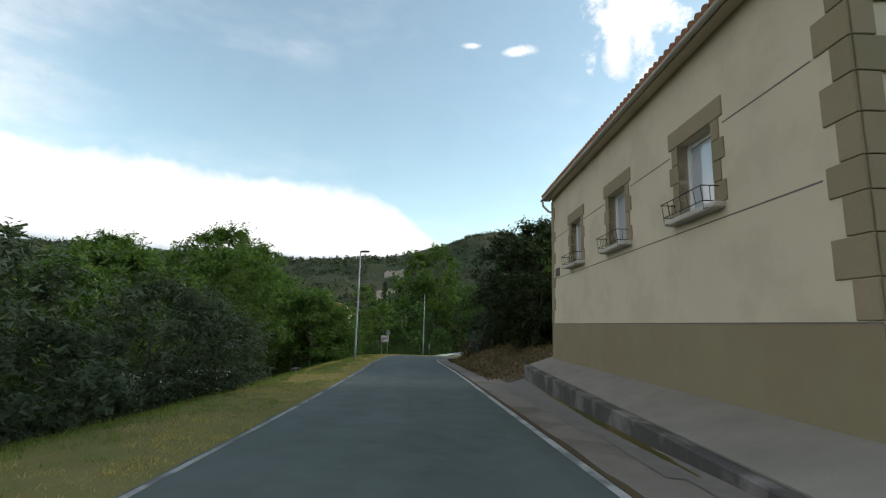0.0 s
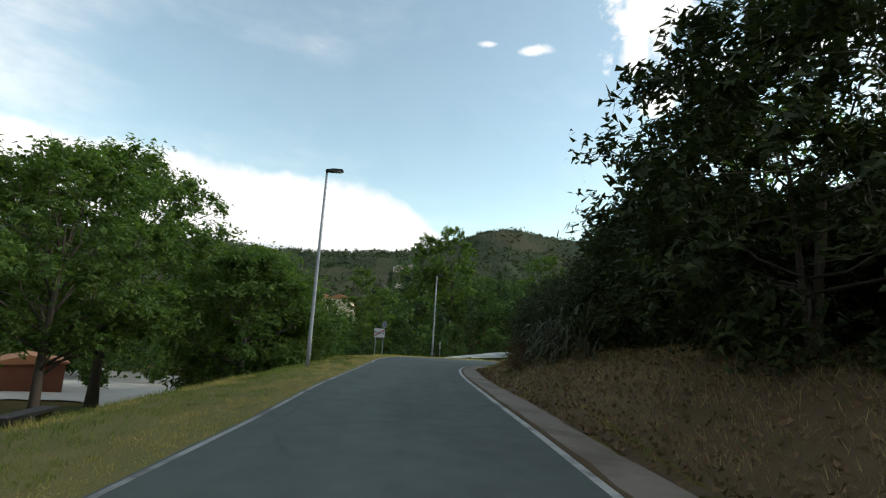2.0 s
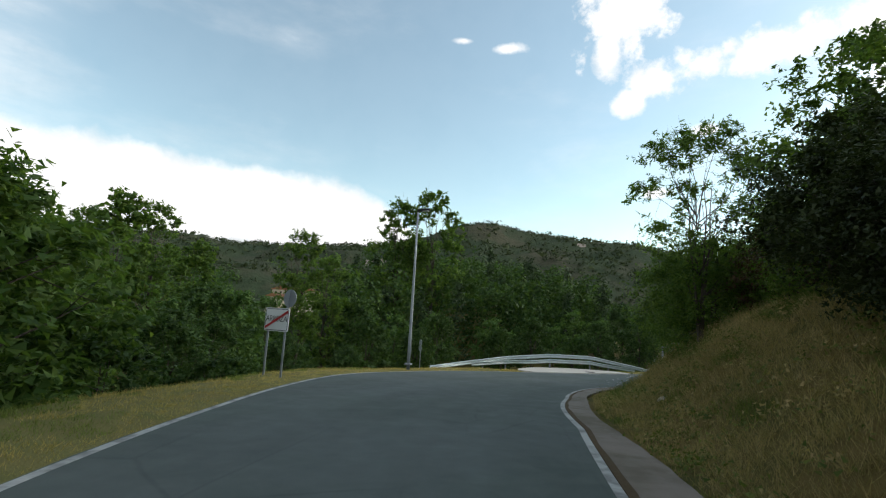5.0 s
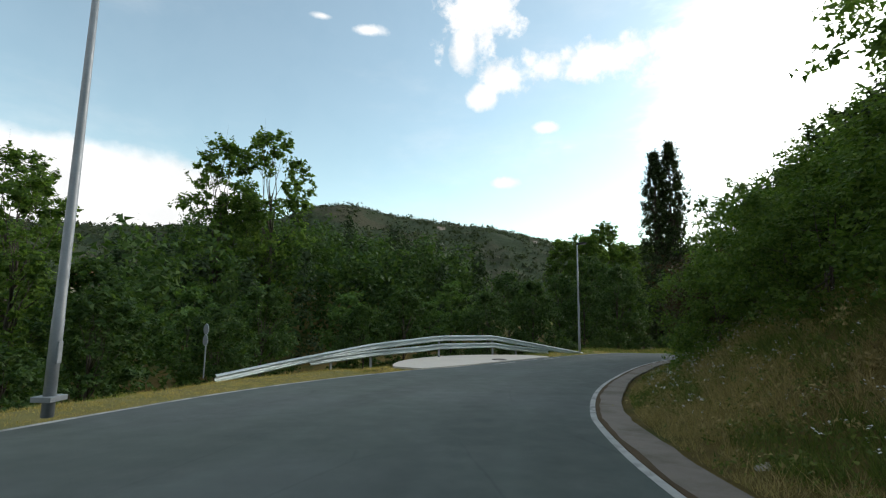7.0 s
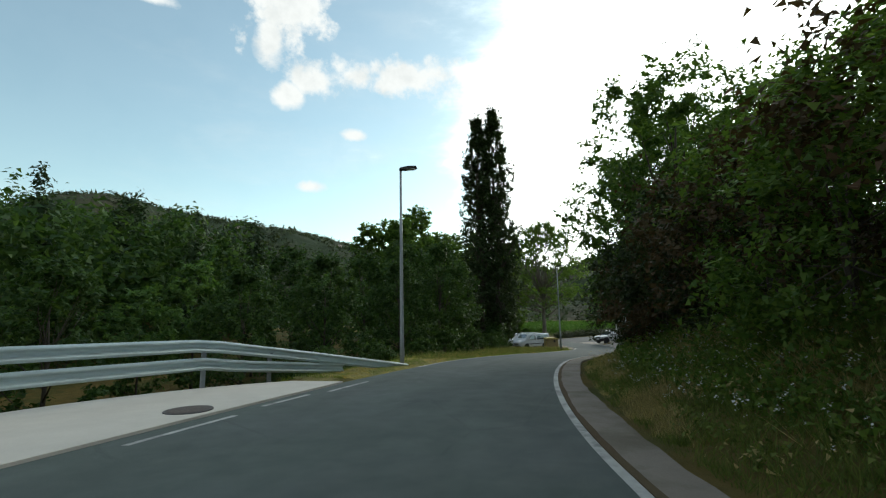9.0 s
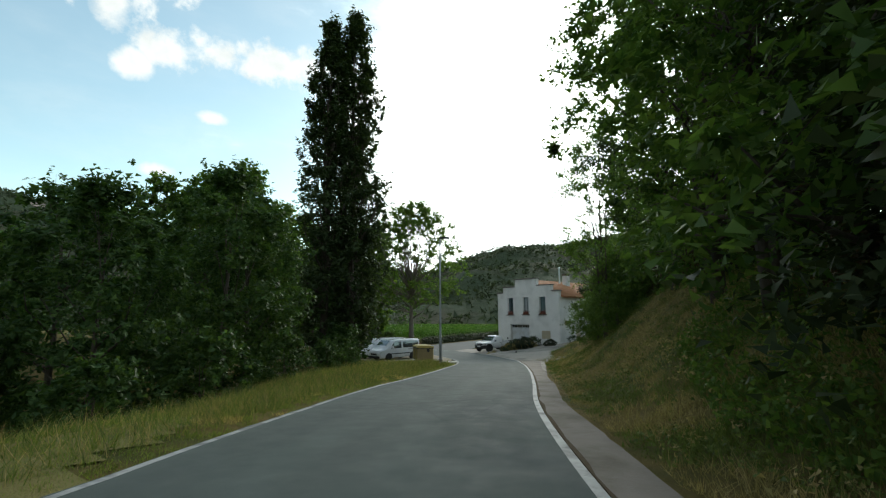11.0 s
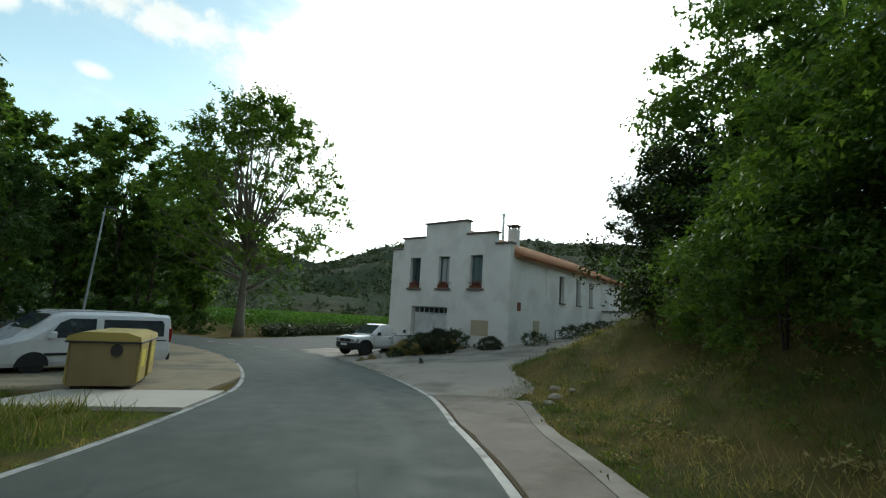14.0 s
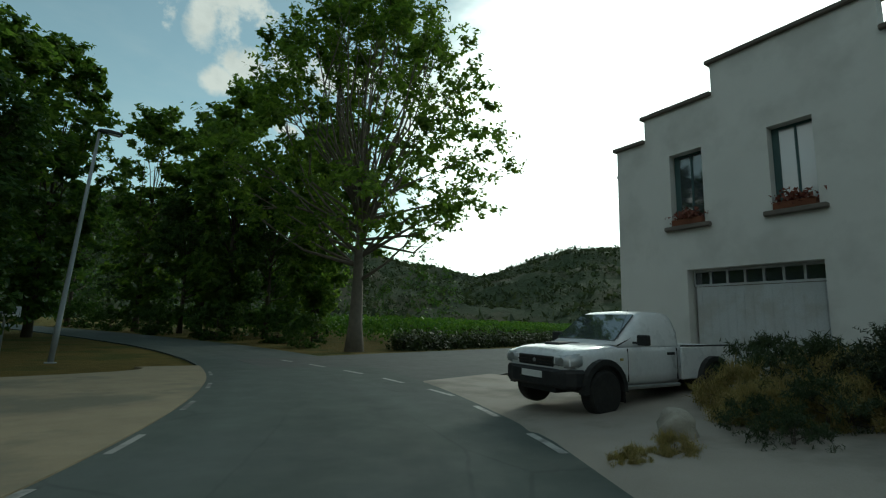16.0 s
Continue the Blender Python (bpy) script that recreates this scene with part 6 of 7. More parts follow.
    part("aerial", tube(bmesh.new(), [(0.95, 0.7, 1.1), (0.6, 0.72, 1.75)], [0.006, 0.003], 5), M["plastic"], root)
    return root


van(pose(58.48, 116.37, -6.86, 0, 0, 168.5) @ Matrix.Scale(0.97, 4), "white passenger van with dark windows parked on the gravel")
van(pose(59.9, 119.0, -6.88, 0, 0, 166) @ Matrix.Scale(0.97, 4), "second white van parked close behind the first")
pickup(pose(72.26, 112.74, -6.83, 0, 0.6, 158.5))


def waste_container():
    root = thing("waste_container", pose(55.75, 111.15, -6.56, 0, 0, -48) @ Matrix.Diagonal((0.72, 0.84, 0.9, 1)), "tan and yellow recycling container on the concrete pad", "waste container", "waste containers")
    part("body", loft([(-0.92, [(0.5, 0.12), (0.62, 1.2)]), (-0.86, [(0.52, 0.1), (0.66, 1.22)]), (0.86, [(0.52, 0.1), (0.66, 1.22)]), (0.92, [(0.5, 0.12), (0.62, 1.2)])]), M["tan_plastic"], root)
    part("side_panel", cube(0.9, 0.99, -0.5, 0.5, 0.16, 1.18, 0.03), M["yellow"], root, "yellow end panel")
    part("side_panel", cube(-0.99, -0.9, -0.5, 0.5, 0.16, 1.18, 0.03), M["yellow"], root, "yellow end panel")
    part("lid", prism(bmesh.new(), [(-1.0, 1.22), (1.0, 1.22), (0.97, 1.34), (0.6, 1.44), (-0.6, 1.44), (-0.97, 1.34)], -0.7, 0.7), M["yellow"], root, "domed yellow lid")
    part("lid_rim", cube(-1.02, 1.02, -0.72, 0.72, 1.17, 1.22, 0.01), M["plastic"], root)
    part("opening", lathe(bmesh.new(), [(0.16, -0.05), (0.16, 0.03)], 20, pose(0.35, -0.66, 1.0, 90)), M["plastic"], root, "round black opening")
    part("sticker", cube(0.991, 0.996, -0.3, 0.15, 0.55, 1.0), M["bright_yellow"], root, "bright yellow notice")
    for x in (-0.7, 0.7):
        part("foot", cube(x - 0.1, x + 0.1, -0.4, 0.4, -0.02, 0.11), M["plastic"], root)
    return root


copy_thing(waste_container(), pose(56.72, 112.08, -6.58, 0, 0, -46))


def railing():
    m = pose(76.70, 114.16, -7.0, 0, 0, -17.97)
    root = thing("railing", m @ pose(4.2, -10.2, 1.0), "black iron railing along the rising drive", "railing")
    pts = [(0, 0, 0), (2.5, -0.3, 0.25), (5.0, -0.6, 0.5), (7.5, -0.9, 0.75), (10, -1.2, 1.0)]
    for z in (0.55, 1.05):
        part("rail", tube(bmesh.new(), [(x, y, h + z) for x, y, h in pts], [0.025] * 5, 7), M["iron"], root)
    for x, y, h in pts:
        part("post", tube(bmesh.new(), [(x, y, h - 0.6), (x, y, h + 1.08)], [0.03, 0.03], 7), M["iron"], root)


railing()


def rock(m, seed, size, label, name="rock"):
    rng = random.Random(seed)
    bm = bmesh.new()
    bmesh.ops.create_icosphere(bm, subdivisions=3, radius=1.0)
    for v in bm.verts:
        n = noise.fractal(v.co * 1.3 + Vector((seed, 0, 0)), 0.8, 2.0, 4)
        v.co = Vector((v.co.x * size[0], v.co.y * size[1], v.co.z * size[2])) * (1 + 0.28 * n)
    ob = part(name, bm, M["rock"], None, smooth=True, m=m)
    return tagged(ob, label, "rock", "rocks")


rock(on_land(69.25, 111.05, 30, 1.0, -0.12), 3, (0.24, 0.22, 0.27), "pale rounded boulder at the edge of the planting")
for k, (s, l) in enumerate(((61, 3.4), (64.0, 3.2), (70, 3.0), (54, 4.6), (57.5, 4.4))):
    rock(standing(s, l, 40 * k), 10 + k, (0.16 + 0.03 * (k % 3), 0.13, 0.11), "small grey stone fallen at the foot of the bank")


for k, (x, y, w) in enumerate(((59.6, 101.9, 0.3), (60.0, 101.4, 0.24), (60.5, 101.3, 0.34), (60.9, 100.9, 0.2), (59.2, 102.2, 0.2), (61.4, 101.4, 0.26))):
    rock(on_land(x, y, 57 * k, 1.0, -0.04), 30 + k, (w * 0.62, w * 0.45, w * 0.3), "broken grey stone at the edge of the drive")

# ---- the yard below the road ----
def yard():
    ob = draped("yard", -46, -16, 48, 78, lambda x, y, s, l: (x < -17.5 - 0.25 * (y - 48) + np.sin(y * 0.6)) & (y > 49 + np.sin(x)), 0.03, M["concrete"], "pale sandy yard below the road", "pavement", 0.6)
    sh = thing("shed", on_land(-30.8, 54.2, 45), "low rust-red shed beside the yard", "shed")
    part("wall", cube(-2.0, 2.0, -1.6, 1.6, -0.3, 2.0), M["rust"], sh)
    part("roof", prism(bmesh.new(), [(-2.2, 2.0), (2.2, 2.0), (2.2, 2.08), (0, 2.6), (-2.2, 2.08)], -1.8, 1.8), M["tile"], sh)
    part("door", cube(1.98, 2.03, -0.5, 0.5, -0.1, 1.8), M["cap"], sh)
    wl = thing("garden_wall", pose(-13.8, 28.6, -2.3, 0, 0, 110), "low white garden wall below the verge", "wall")
    part("wall", cube(-0.12, 0.12, -3.3, 3.3, -1.0, 1.0, 0.01), M["white_render"], wl)
    part("coping", cube(-0.16, 0.16, -3.35, 3.35, 1.0, 1.07, 0.01), M["concrete"], wl)
    # bench shape added in place of an unidentified dark patch
    bn = thing("stone_bench", standing(25.0, -6.0, 95, 0.62), "low dark bench-shaped block at the edge of the grass", "bench")
    part("seat", cube(-0.8, 0.8, -0.22, 0.22, 0.42, 0.52, 0.01), M["iron"], bn)
    for x in (-0.7, 0.6):
        part("leg", cube(x, x + 0.12, -0.2, 0.2, -0.1, 0.42), M["iron"], bn)


yard()


# ---- the village far off ----
def far_house(x, y, z, w, d, h, turn, roof="tile", wall="render_cream"):
    root = thing("village_house", pose(x, y, z, 0, 0, turn), "distant village house with an orange tiled roof", "house", "village houses")
    part("wall", cube(-w / 2, w / 2, -d / 2, d / 2, -6, h), M[wall], root)
    part("roof", prism(bmesh.new(), [(-w / 2 - 0.5, h), (w / 2 + 0.5, h), (w / 2 + 0.5, h + 0.2), (0, h + w * 0.2), (-w / 2 - 0.5, h + 0.2)], -d / 2 - 0.5, d / 2 + 0.5), M[roof], root)
    for x in np.arange(-w / 2 + 1.5, w / 2 - 1, 2.6):
        part("window", cube(x, x + 0.9, -d / 2 - 0.06, -d / 2, h * 0.45, h * 0.45 + 1.3), M["glass"], root)


for k in range(8):
    a = radians(-17.4 + 0.52 * k)
    r = 262 + 9 * ((k * 7) % 5)
    far_house(-2 + math.sin(a) * r, 30 + math.cos(a) * r, 2.2 + 1.5 * ((k * 3) % 4) - 0.25 * k, 8 + (k % 3) * 3, 9, 4.2, -20 + 23 * (k % 4))


def hillside_house():
    root = thing("hillside_house", pose(8.6, 31.5, 0.6, 0, 0, 5), "brown-roofed house half hidden behind the trees", "house")
    part("wall", cube(0, 9, 0, 9, -1.5, 3.9), M["render_tan"], root)
    part("roof", prism(bmesh.new(), [(-0.5, 3.85), (-0.5, 4.0), (4.5, 5.4), (9.5, 4.0), (9.5, 3.85)], -0.5, 9.5), M["cap"], root)
    part("window", cube(-0.03, 0.0, 3.5, 4.5, 1.6, 2.9), M["glass"], root)


hillside_house()

# ---- plants along the road ----
def plants_left():
    olive = plant("olive_tree", standing(8, -7.6, 20), 11, 4.0, 2.8, 0.05, "olive", "grey-green olive tree with a low dense crown", "tree", clumps=110, per=170, rc=0.75, length=0.16, width=0.06, trunk=0.13, limbs=12, fork=2, group="olive trees", twigs=2)
    for s, l, a, k in ((13.5, -7.2, 140, 0.95), (18.5, -7.6, 250, 0.9), (3.0, -8.5, 60, 1.05), (10.5, -11, 190, 1.0)):
        copy_thing(olive, standing(s, l, a, k))
    great = plant("great_walnut", reach(-21.0, 48.0, 9.7, 15.2, 30), 14, 15.2, 7.0, 4.6, "walnut", "large spreading walnut tree standing below the road", "tree", clumps=190, per=150, rc=1.25, length=0.3, width=0.17, trunk=0.3, limbs=40, twigs=2, rise=0.5)
    walnut = plant("walnut_tree", reach(-12.0, 46.0, 3.9, 7.4, 10), 12, 7.4, 4.0, 0.5, "walnut", "green walnut tree with a broad crown below the road", "tree", clumps=130, per=140, rc=0.95, length=0.23, width=0.13, trunk=0.2, limbs=24, group="walnut trees", twigs=1, rise=0.5)
    for x, y, top, a in ((-13.8, 51.0, 4.4, 200), (-10.9, 50.5, 1.6, 260), (-18.0, 30.0, 5.0, 30), (-16.2, 24.5, 3.6, 120), (-19.0, 19.0, 3.6, 60), (-12.5, 55.5, 2.6, 40), (-15.5, 57.0, 3.2, 220), (-17.5, 62.0, 2.4, 70)):
        copy_thing(walnut, reach(x, y, top, 7.4, a))
    copy_thing(great, reach(-15.8, 38.6, 6.6, 15.2, 200))
    copy_thing(great, reach(-26.5, 41.0, 8.0, 15.2, 100))


def plants_right():
    bay = plant("bay_tree", reach(4.5, 30.2, 6.9, 7.6), 21, 7.6, 4.3, 0.1, "dark", "dark evergreen bay tree, dense down to the ground", "tree", clumps=220, per=145, rc=0.88, length=0.22, width=0.1, trunk=0.14, limbs=18, fork=3, group="bay trees", twigs=3, rise=0.7)
    for x, y, top, a in ((10.6, 28.6, 6.7, 100), (8.2, 28.2, 4.2, 10), (12.5, 26.5, 6.2, 200), (8.2, 31.2, 4.8, 300)):
        copy_thing(bay, reach(x, y, top, 7.6, a))
    for st, lat, top, a in ((30.4, 7.4, 6.3, 210), (33.2, 7.4, 5.7, 20), (36.0, 7.6, 4.6, 300), (38.6, 7.4, 4.3, 130), (41.2, 7.6, 4.2, 60), (44.2, 7.8, 4.3, 250)):
        q = at_road(st, lat)
        copy_thing(bay, reach(q.x, q.y, top, 7.6, a))
    # a clipped block of hedge below the bays
    hb = thing("hedge_block", on_land(7.0, 25.6, 20), "square-clipped dark green hedge block on the bank", "hedge")
    r = np.random.default_rng(19)
    face = r.integers(0, 5, 9000)
    c = r.uniform(-1, 1, (9000, 3))
    for k, (ax, sg) in enumerate(((0, -1), (0, 1), (1, -1), (1, 1), (2, 1))):
        c[face == k, ax] = sg * r.uniform(0.86, 1.02, (face == k).sum())
    c = c * np.array([0.75, 1.3, 0.85]) + np.array([0, 0, 1.05])
    part("foliage", quads_mesh("foliage", [leaf_quads(r, c, 0.1, 0.06, kite=True)], M["bay_hedge"]), None, hb)
    part("stems", tube(bmesh.new(), [(0, 0, -0.3), (0, 0, 1.3)], [0.08, 0.05], 7), M["bark"], hb)
    # sword-leaved clumps on the bank
    rng = np.random.default_rng(8)
    def swords(m, seed, label="clump of dark sword-leaved yucca on the bank"):
        rng = np.random.default_rng(seed)
        root = thing("yucca", m, label, "shrub", "yuccas")
        n, seg = 240, 5
        a, e = rng.uniform(0, math.tau, n), rng.uniform(0.05, 1.15, n)
        L = rng.uniform(0.45, 1.0, n)
        base = np.column_stack([rng.normal(0, 0.35, n), rng.normal(0, 0.35, n), rng.uniform(0.1, 1.5, n)])
        V, F = [], []
        for i in range(n):
            d = np.array([math.cos(a[i]) * math.cos(e[i]), math.sin(a[i]) * math.cos(e[i]), math.sin(e[i])])
            w = np.array([-math.sin(a[i]), math.cos(a[i]), 0]) * 0.035
            for k in range(seg):
                u = k / (seg - 1)
                c = base[i] + d * L[i] * u - np.array([0, 0, 0.75 * L[i] * u * u])
                V += [c - w * (1 - 0.85 * u), c + w * (1 - 0.85 * u)]
            o = i * 2 * seg
            F += [(o + 2 * k, o + 2 * k + 1, o + 2 * k + 3, o + 2 * k + 2) for k in range(seg - 1)]
        part("leaves", quads_mesh("leaves", [(np.array(V), np.array(F))], M["yucca"]), None, root)
        part("stem", tube(bmesh.new(), [(0, 0, -0.2), (0.05, 0.02, 1.5)], [0.12, 0.09], 8), M["bark"], root)
        return root
    y = swords(standing(34, 4.9), 3)
    for s, l, a, k in ((35.6, 5.0, 50, 1.0), (37.6, 4.9, 150, 0.9), (39.6, 5.4, 200, 1.1), (32.2, 5.3, 20, 1.15), (30.4, 6.2, 220, 1.0), (42.5, 6.2, 100, 0.9), (28.8, 7.4, 60, 1.1)):
        copy_thing(y, standing(s, l, a, k))
    # brambles and ivy on the high bank
    ivy = plant("ivy_thicket", standing(60, 6.4), 31, 3.4, 2.5, 0.0, "ivy", "dense green thicket of ivy and brambles on the bank", "shrub", clumps=85, per=210, rc=0.6, length=0.085, width=0.066, trunk=0.05, limbs=10, fork=3, group="bank thickets", twigs=2)
    brown = plant("bramble", standing(58, 8.5), 32, 3.0, 2.3, 0.0, "russet", "tangled bramble turning russet on the bank", "shrub", clumps=64, per=130, rc=0.6, length=0.09, width=0.06, trunk=0.05, limbs=20, fork=4, group="bank thickets", twigs=4)
    dark = plant("elder_shrub", standing(50.5, 7.4), 33, 3.6, 2.3, 0.1, "dark", "dark leafy shrub crowding the bank", "shrub", clumps=85, per=190, rc=0.62, length=0.105, width=0.066, trunk=0.07, limbs=14, fork=3, group="bank thickets", twigs=2)
    for st, lat, top, a in ((30.2, 6.6, 3.0, 0), (32.6, 6.0, 2.8, 70), (35.2, 6.2, 3.0, 140), (37.8, 5.6, 2.2, 210), (40.4, 5.6, 2.2, 280), (43.0, 5.8, 2.4, 350), (46.0, 6.4, 3.2, 60), (48.5, 6.6, 3.0, 110), (26.5, 8.0, 4.2, 30), (28.6, 8.4, 4.4, 200), (31.0, 8.4, 4.2, 100)):
        q = at_road(st, lat)
        copy_thing(dark, reach(q.x, q.y, top, 3.6, a))
    tall = plant("tall_oak", standing(107.5, 6.3), 45, 13.0, 4.9, 1.0, "walnut", "tall dark oak leaning over the road from the bank", "tree", clumps=125, per=250, rc=0.85, length=0.15, width=0.1, trunk=0.22, limbs=50, fork=2, group="tall bank oaks", twigs=2)
    copy_thing(tall, standing(103.0, 5.6, 40, 0.85))
    copy_thing(tall, standing(100.0, 7.2, 300, 0.72))
    copy_thing(brown, standing(36.6, 4.2, 30, 0.38))
    copy_thing(brown, standing(38.2, 4.6, 130, 0.42))
    copy_thing(tall, standing(111.5, 9.0, 70, 0.9))
    r = random.Random(4)
    kinds = {"i": ivy, "b": brown, "d": dark}
    for k, (s, l, q, sc) in enumerate((
            (51, 8.0, "d", 1.0), (54.5, 8.6, "i", 1.0), (56.5, 10.5, "d", 1.3), (62.5, 7.2, "i", 1.1), (65, 6.6, "i", 1.0), (66.5, 9.2, "i", 1.4), (69, 6.4, "i", 1.05), (71, 9.0, "d", 1.4), (72.5, 6.6, "i", 1.1), (75, 6.2, "i", 1.05),
            (76, 9.4, "i", 1.5), (78.5, 6.6, "b", 1.15), (80.5, 9.5, "d", 1.5), (81.5, 6.3, "i", 1.1), (84.5, 6.5, "b", 1.2), (86, 9.4, "i", 1.45), (87.5, 6.2, "d", 1.1), (90.5, 5.0, "b", 1.15), (93, 4.9, "b", 1.25), (93, 10, "i", 1.5),
            (96.0, 4.7, "d", 1.25), (98.6, 5.4, "b", 1.1), (99.5, 7.6, "b", 1.0), (102.5, 8.0, "d", 1.0), (106, 8.4, "d", 0.9), (45.5, 9.2, "d", 1.0), (59.5, 9.4, "b", 1.1), (109, 8.8, "b", 1.0), (112, 9.0, "d", 1.1), (115, 9.0, "b", 0.9), (118, 9.0, "b", 0.85), (121, 9.4, "b", 1.1), (124, 9.6, "d", 1.2), (127, 9.4, "d", 1.1), (120, 12, "d", 1.4), (109, 12, "i", 1.3), (105, 9.8, "d", 1.3), (126, 12.5, "d", 1.3))):
        copy_thing(kinds[q], standing(s, l - (0.2 if 55 < s < 73 and l < 8 else 1.1 if 73 <= s < 90 and l < 8 else 0), r.uniform(0, 360), sc * (0.9 if s < 76 else 1.02 if s < 97 else 0.8)))
    # trees on the bank
    wil = plant("willow_tree", reach(5.7, 61.3, 6.8, 8.4), 41, 8.4, 2.9, 2.2, "poplar", "slender grey-green willow standing on the bank", "tree", clumps=90, per=110, rc=0.62, length=0.2, width=0.055, trunk=0.1, limbs=26, fork=3, shape="vase", twigs=3)
    oak = plant("oak_tree", reach(26.2, 84.0, 7.3, 8.4), 42, 8.4, 3.6, 1.2, "walnut", "dark leafy oak on top of the bank", "tree", clumps=105, per=110, rc=0.72, length=0.16, width=0.11, trunk=0.16, limbs=20, group="bank trees", twigs=1)
    copy_thing(oak, reach(29.2, 87.2, 3.6, 8.4, 100))
    copy_thing(oak, reach(6.9, 35.0, 6.6, 8.4, 40))
    for s, l, a, k in ((100.5, 8.4, 180, 0.7), (85, 11.5, 20, 0.95), (57, 13, 200, 0.9), (64, 13, 100, 1.1), (75, 13, 100, 1.2), (104, 11.5, 250, 1.1), (109, 10.8, 20, 1.2), (46, 14, 0, 0.9)):
        copy_thing(oak, standing(s, l, a, k))
    pine = plant("pine_tree", reach(46.6, 91.0, 8.6, 10.5), 43, 10.5, 4.4, 3.4, "pine", "tall open pine with bare lower trunk on the bank", "tree", clumps=95, per=210, rc=0.85, length=0.2, width=0.06, trunk=0.17, limbs=40, group="bank pines", twigs=4, bark="bark")
    copy_thing(pine, standing(110, 13, 30, 1.0))
    copy_thing(pine, standing(117.5, 9.6, 120, 0.72))
    ash = plant("ash_tree", reach(52.6, 95.6, 8.8, 13.0), 44, 13.0, 3.6, 3.0, "poplar", "light green ash tree on the grassy bank", "tree", clumps=105, per=150, rc=0.85, length=0.17, width=0.082, trunk=0.12, limbs=40, fork=2, shape="vase", group="bank ashes", twigs=3)
    copy_thing(ash, reach(61.6, 94.2, 5.8, 13.0, 120))
    copy_thing(ash, reach(56.6, 93.4, 8.0, 13.0, 250))
    for x, y, a, k in ((65.8, 95.0, 130, 1.0), (67.5, 95.0, 130, 1.1), (72, 92, 0, 1.0), (80, 89.5, 60, 0.9), (88, 89, 120, 0.8), (96, 90.5, 200, 0.8), (100, 95, 200, 0.8), (105, 99, 20, 0.9)):
        copy_thing(oak, on_land(x, y, a, k))
    for x, y, a, k in ((63.6, 98.2, 50, 1.25), (64.4, 96.6, 10, 1.4), (54.8, 96.0, 60, 1.0), (57.2, 97.2, 160, 0.9), (60.6, 97.2, 20, 0.9), (50.2, 94.4, 220, 0.8), (60.0, 94.8, 100, 1.5), (57.4, 94.6, 200, 1.4), (65.0, 96.6, 260, 1.0), (54.2, 93.4, 300, 1.45), (51.6, 92.6, 30, 0.95), (69, 98.2, 80, 0.55), (75, 96.0, 80, 0.55), (83, 93.2, 80, 0.6)):
        copy_thing(ivy if x < 61 else dark, on_land(x, y, a, k))


def plants_house():
    m = dict(trunk=0.04, limbs=10, fork=4)
    a = plant("rosemary_bush", on_land(71.0, 108.4, 0, 0.78), 51, 1.7, 1.6, 0.0, "rosemary", "round dark shrub in front of the white house", "shrub", clumps=130, per=220, rc=0.34, length=0.09, width=0.026, up=0.9, group="house shrubs", **m)
    copy_thing(a, on_land(72.2, 105.9, 90, 0.6))
    b = plant("lavender_clump", on_land(71.2, 109.4), 52, 0.8, 0.9, 0.0, "straw", "dry straw-coloured clump among green stems", "shrub", clumps=50, per=130, rc=0.26, length=0.2, width=0.012, up=1.6, group="house tufts", **m)
    for x, y, q, k in ((70.3, 110.3, 60, 0.7), (72.6, 109.6, 120, 1.0), (70.4, 109.4, 200, 0.8), (73.0, 108.6, 20, 1.1), (68.0, 111.2, 10, 0.3), (68.5, 110.9, 80, 0.36), (71.4, 110.6, 30, 0.9)):
        copy_thing(b, on_land(x, y, q, k))
    c = plant("green_clump", on_land(71.8, 109.6), 53, 1.1, 1.2, 0.0, "olive", "grey-green herb clump by the drive", "shrub", clumps=50, per=70, rc=0.28, length=0.13, width=0.02, up=1.0, group="house tufts", **m)
    for x, y, q, k in ((69.6, 110.2, 30, 0.5), (70.1, 109.6, 90, 0.65), (69.2, 109.9, 10, 0.4), (73.2, 110.3, 60, 1.0), (73.4, 108.3, 120, 1.1), (74.2, 103.9, 20, 0.8), (78.5, 102.2, 20, 0.9), (81, 101.3, 60, 0.9), (84, 100.5, 90, 0.9), (87, 99.5, 90, 0.9), (66.6, 102.0, 10, 0.35), (68.5, 101.2, 80, 0.4), (70.6, 100.4, 160, 0.4), (67.4, 100.6, 220, 0.45), (73.2, 99.5, 300, 0.5), (69.4, 99.8, 20, 0.5), (72, 98.8, 70, 0.6), (75.6, 98.4, 0, 0.6)):
        copy_thing(c, on_land(x, y, q, k))


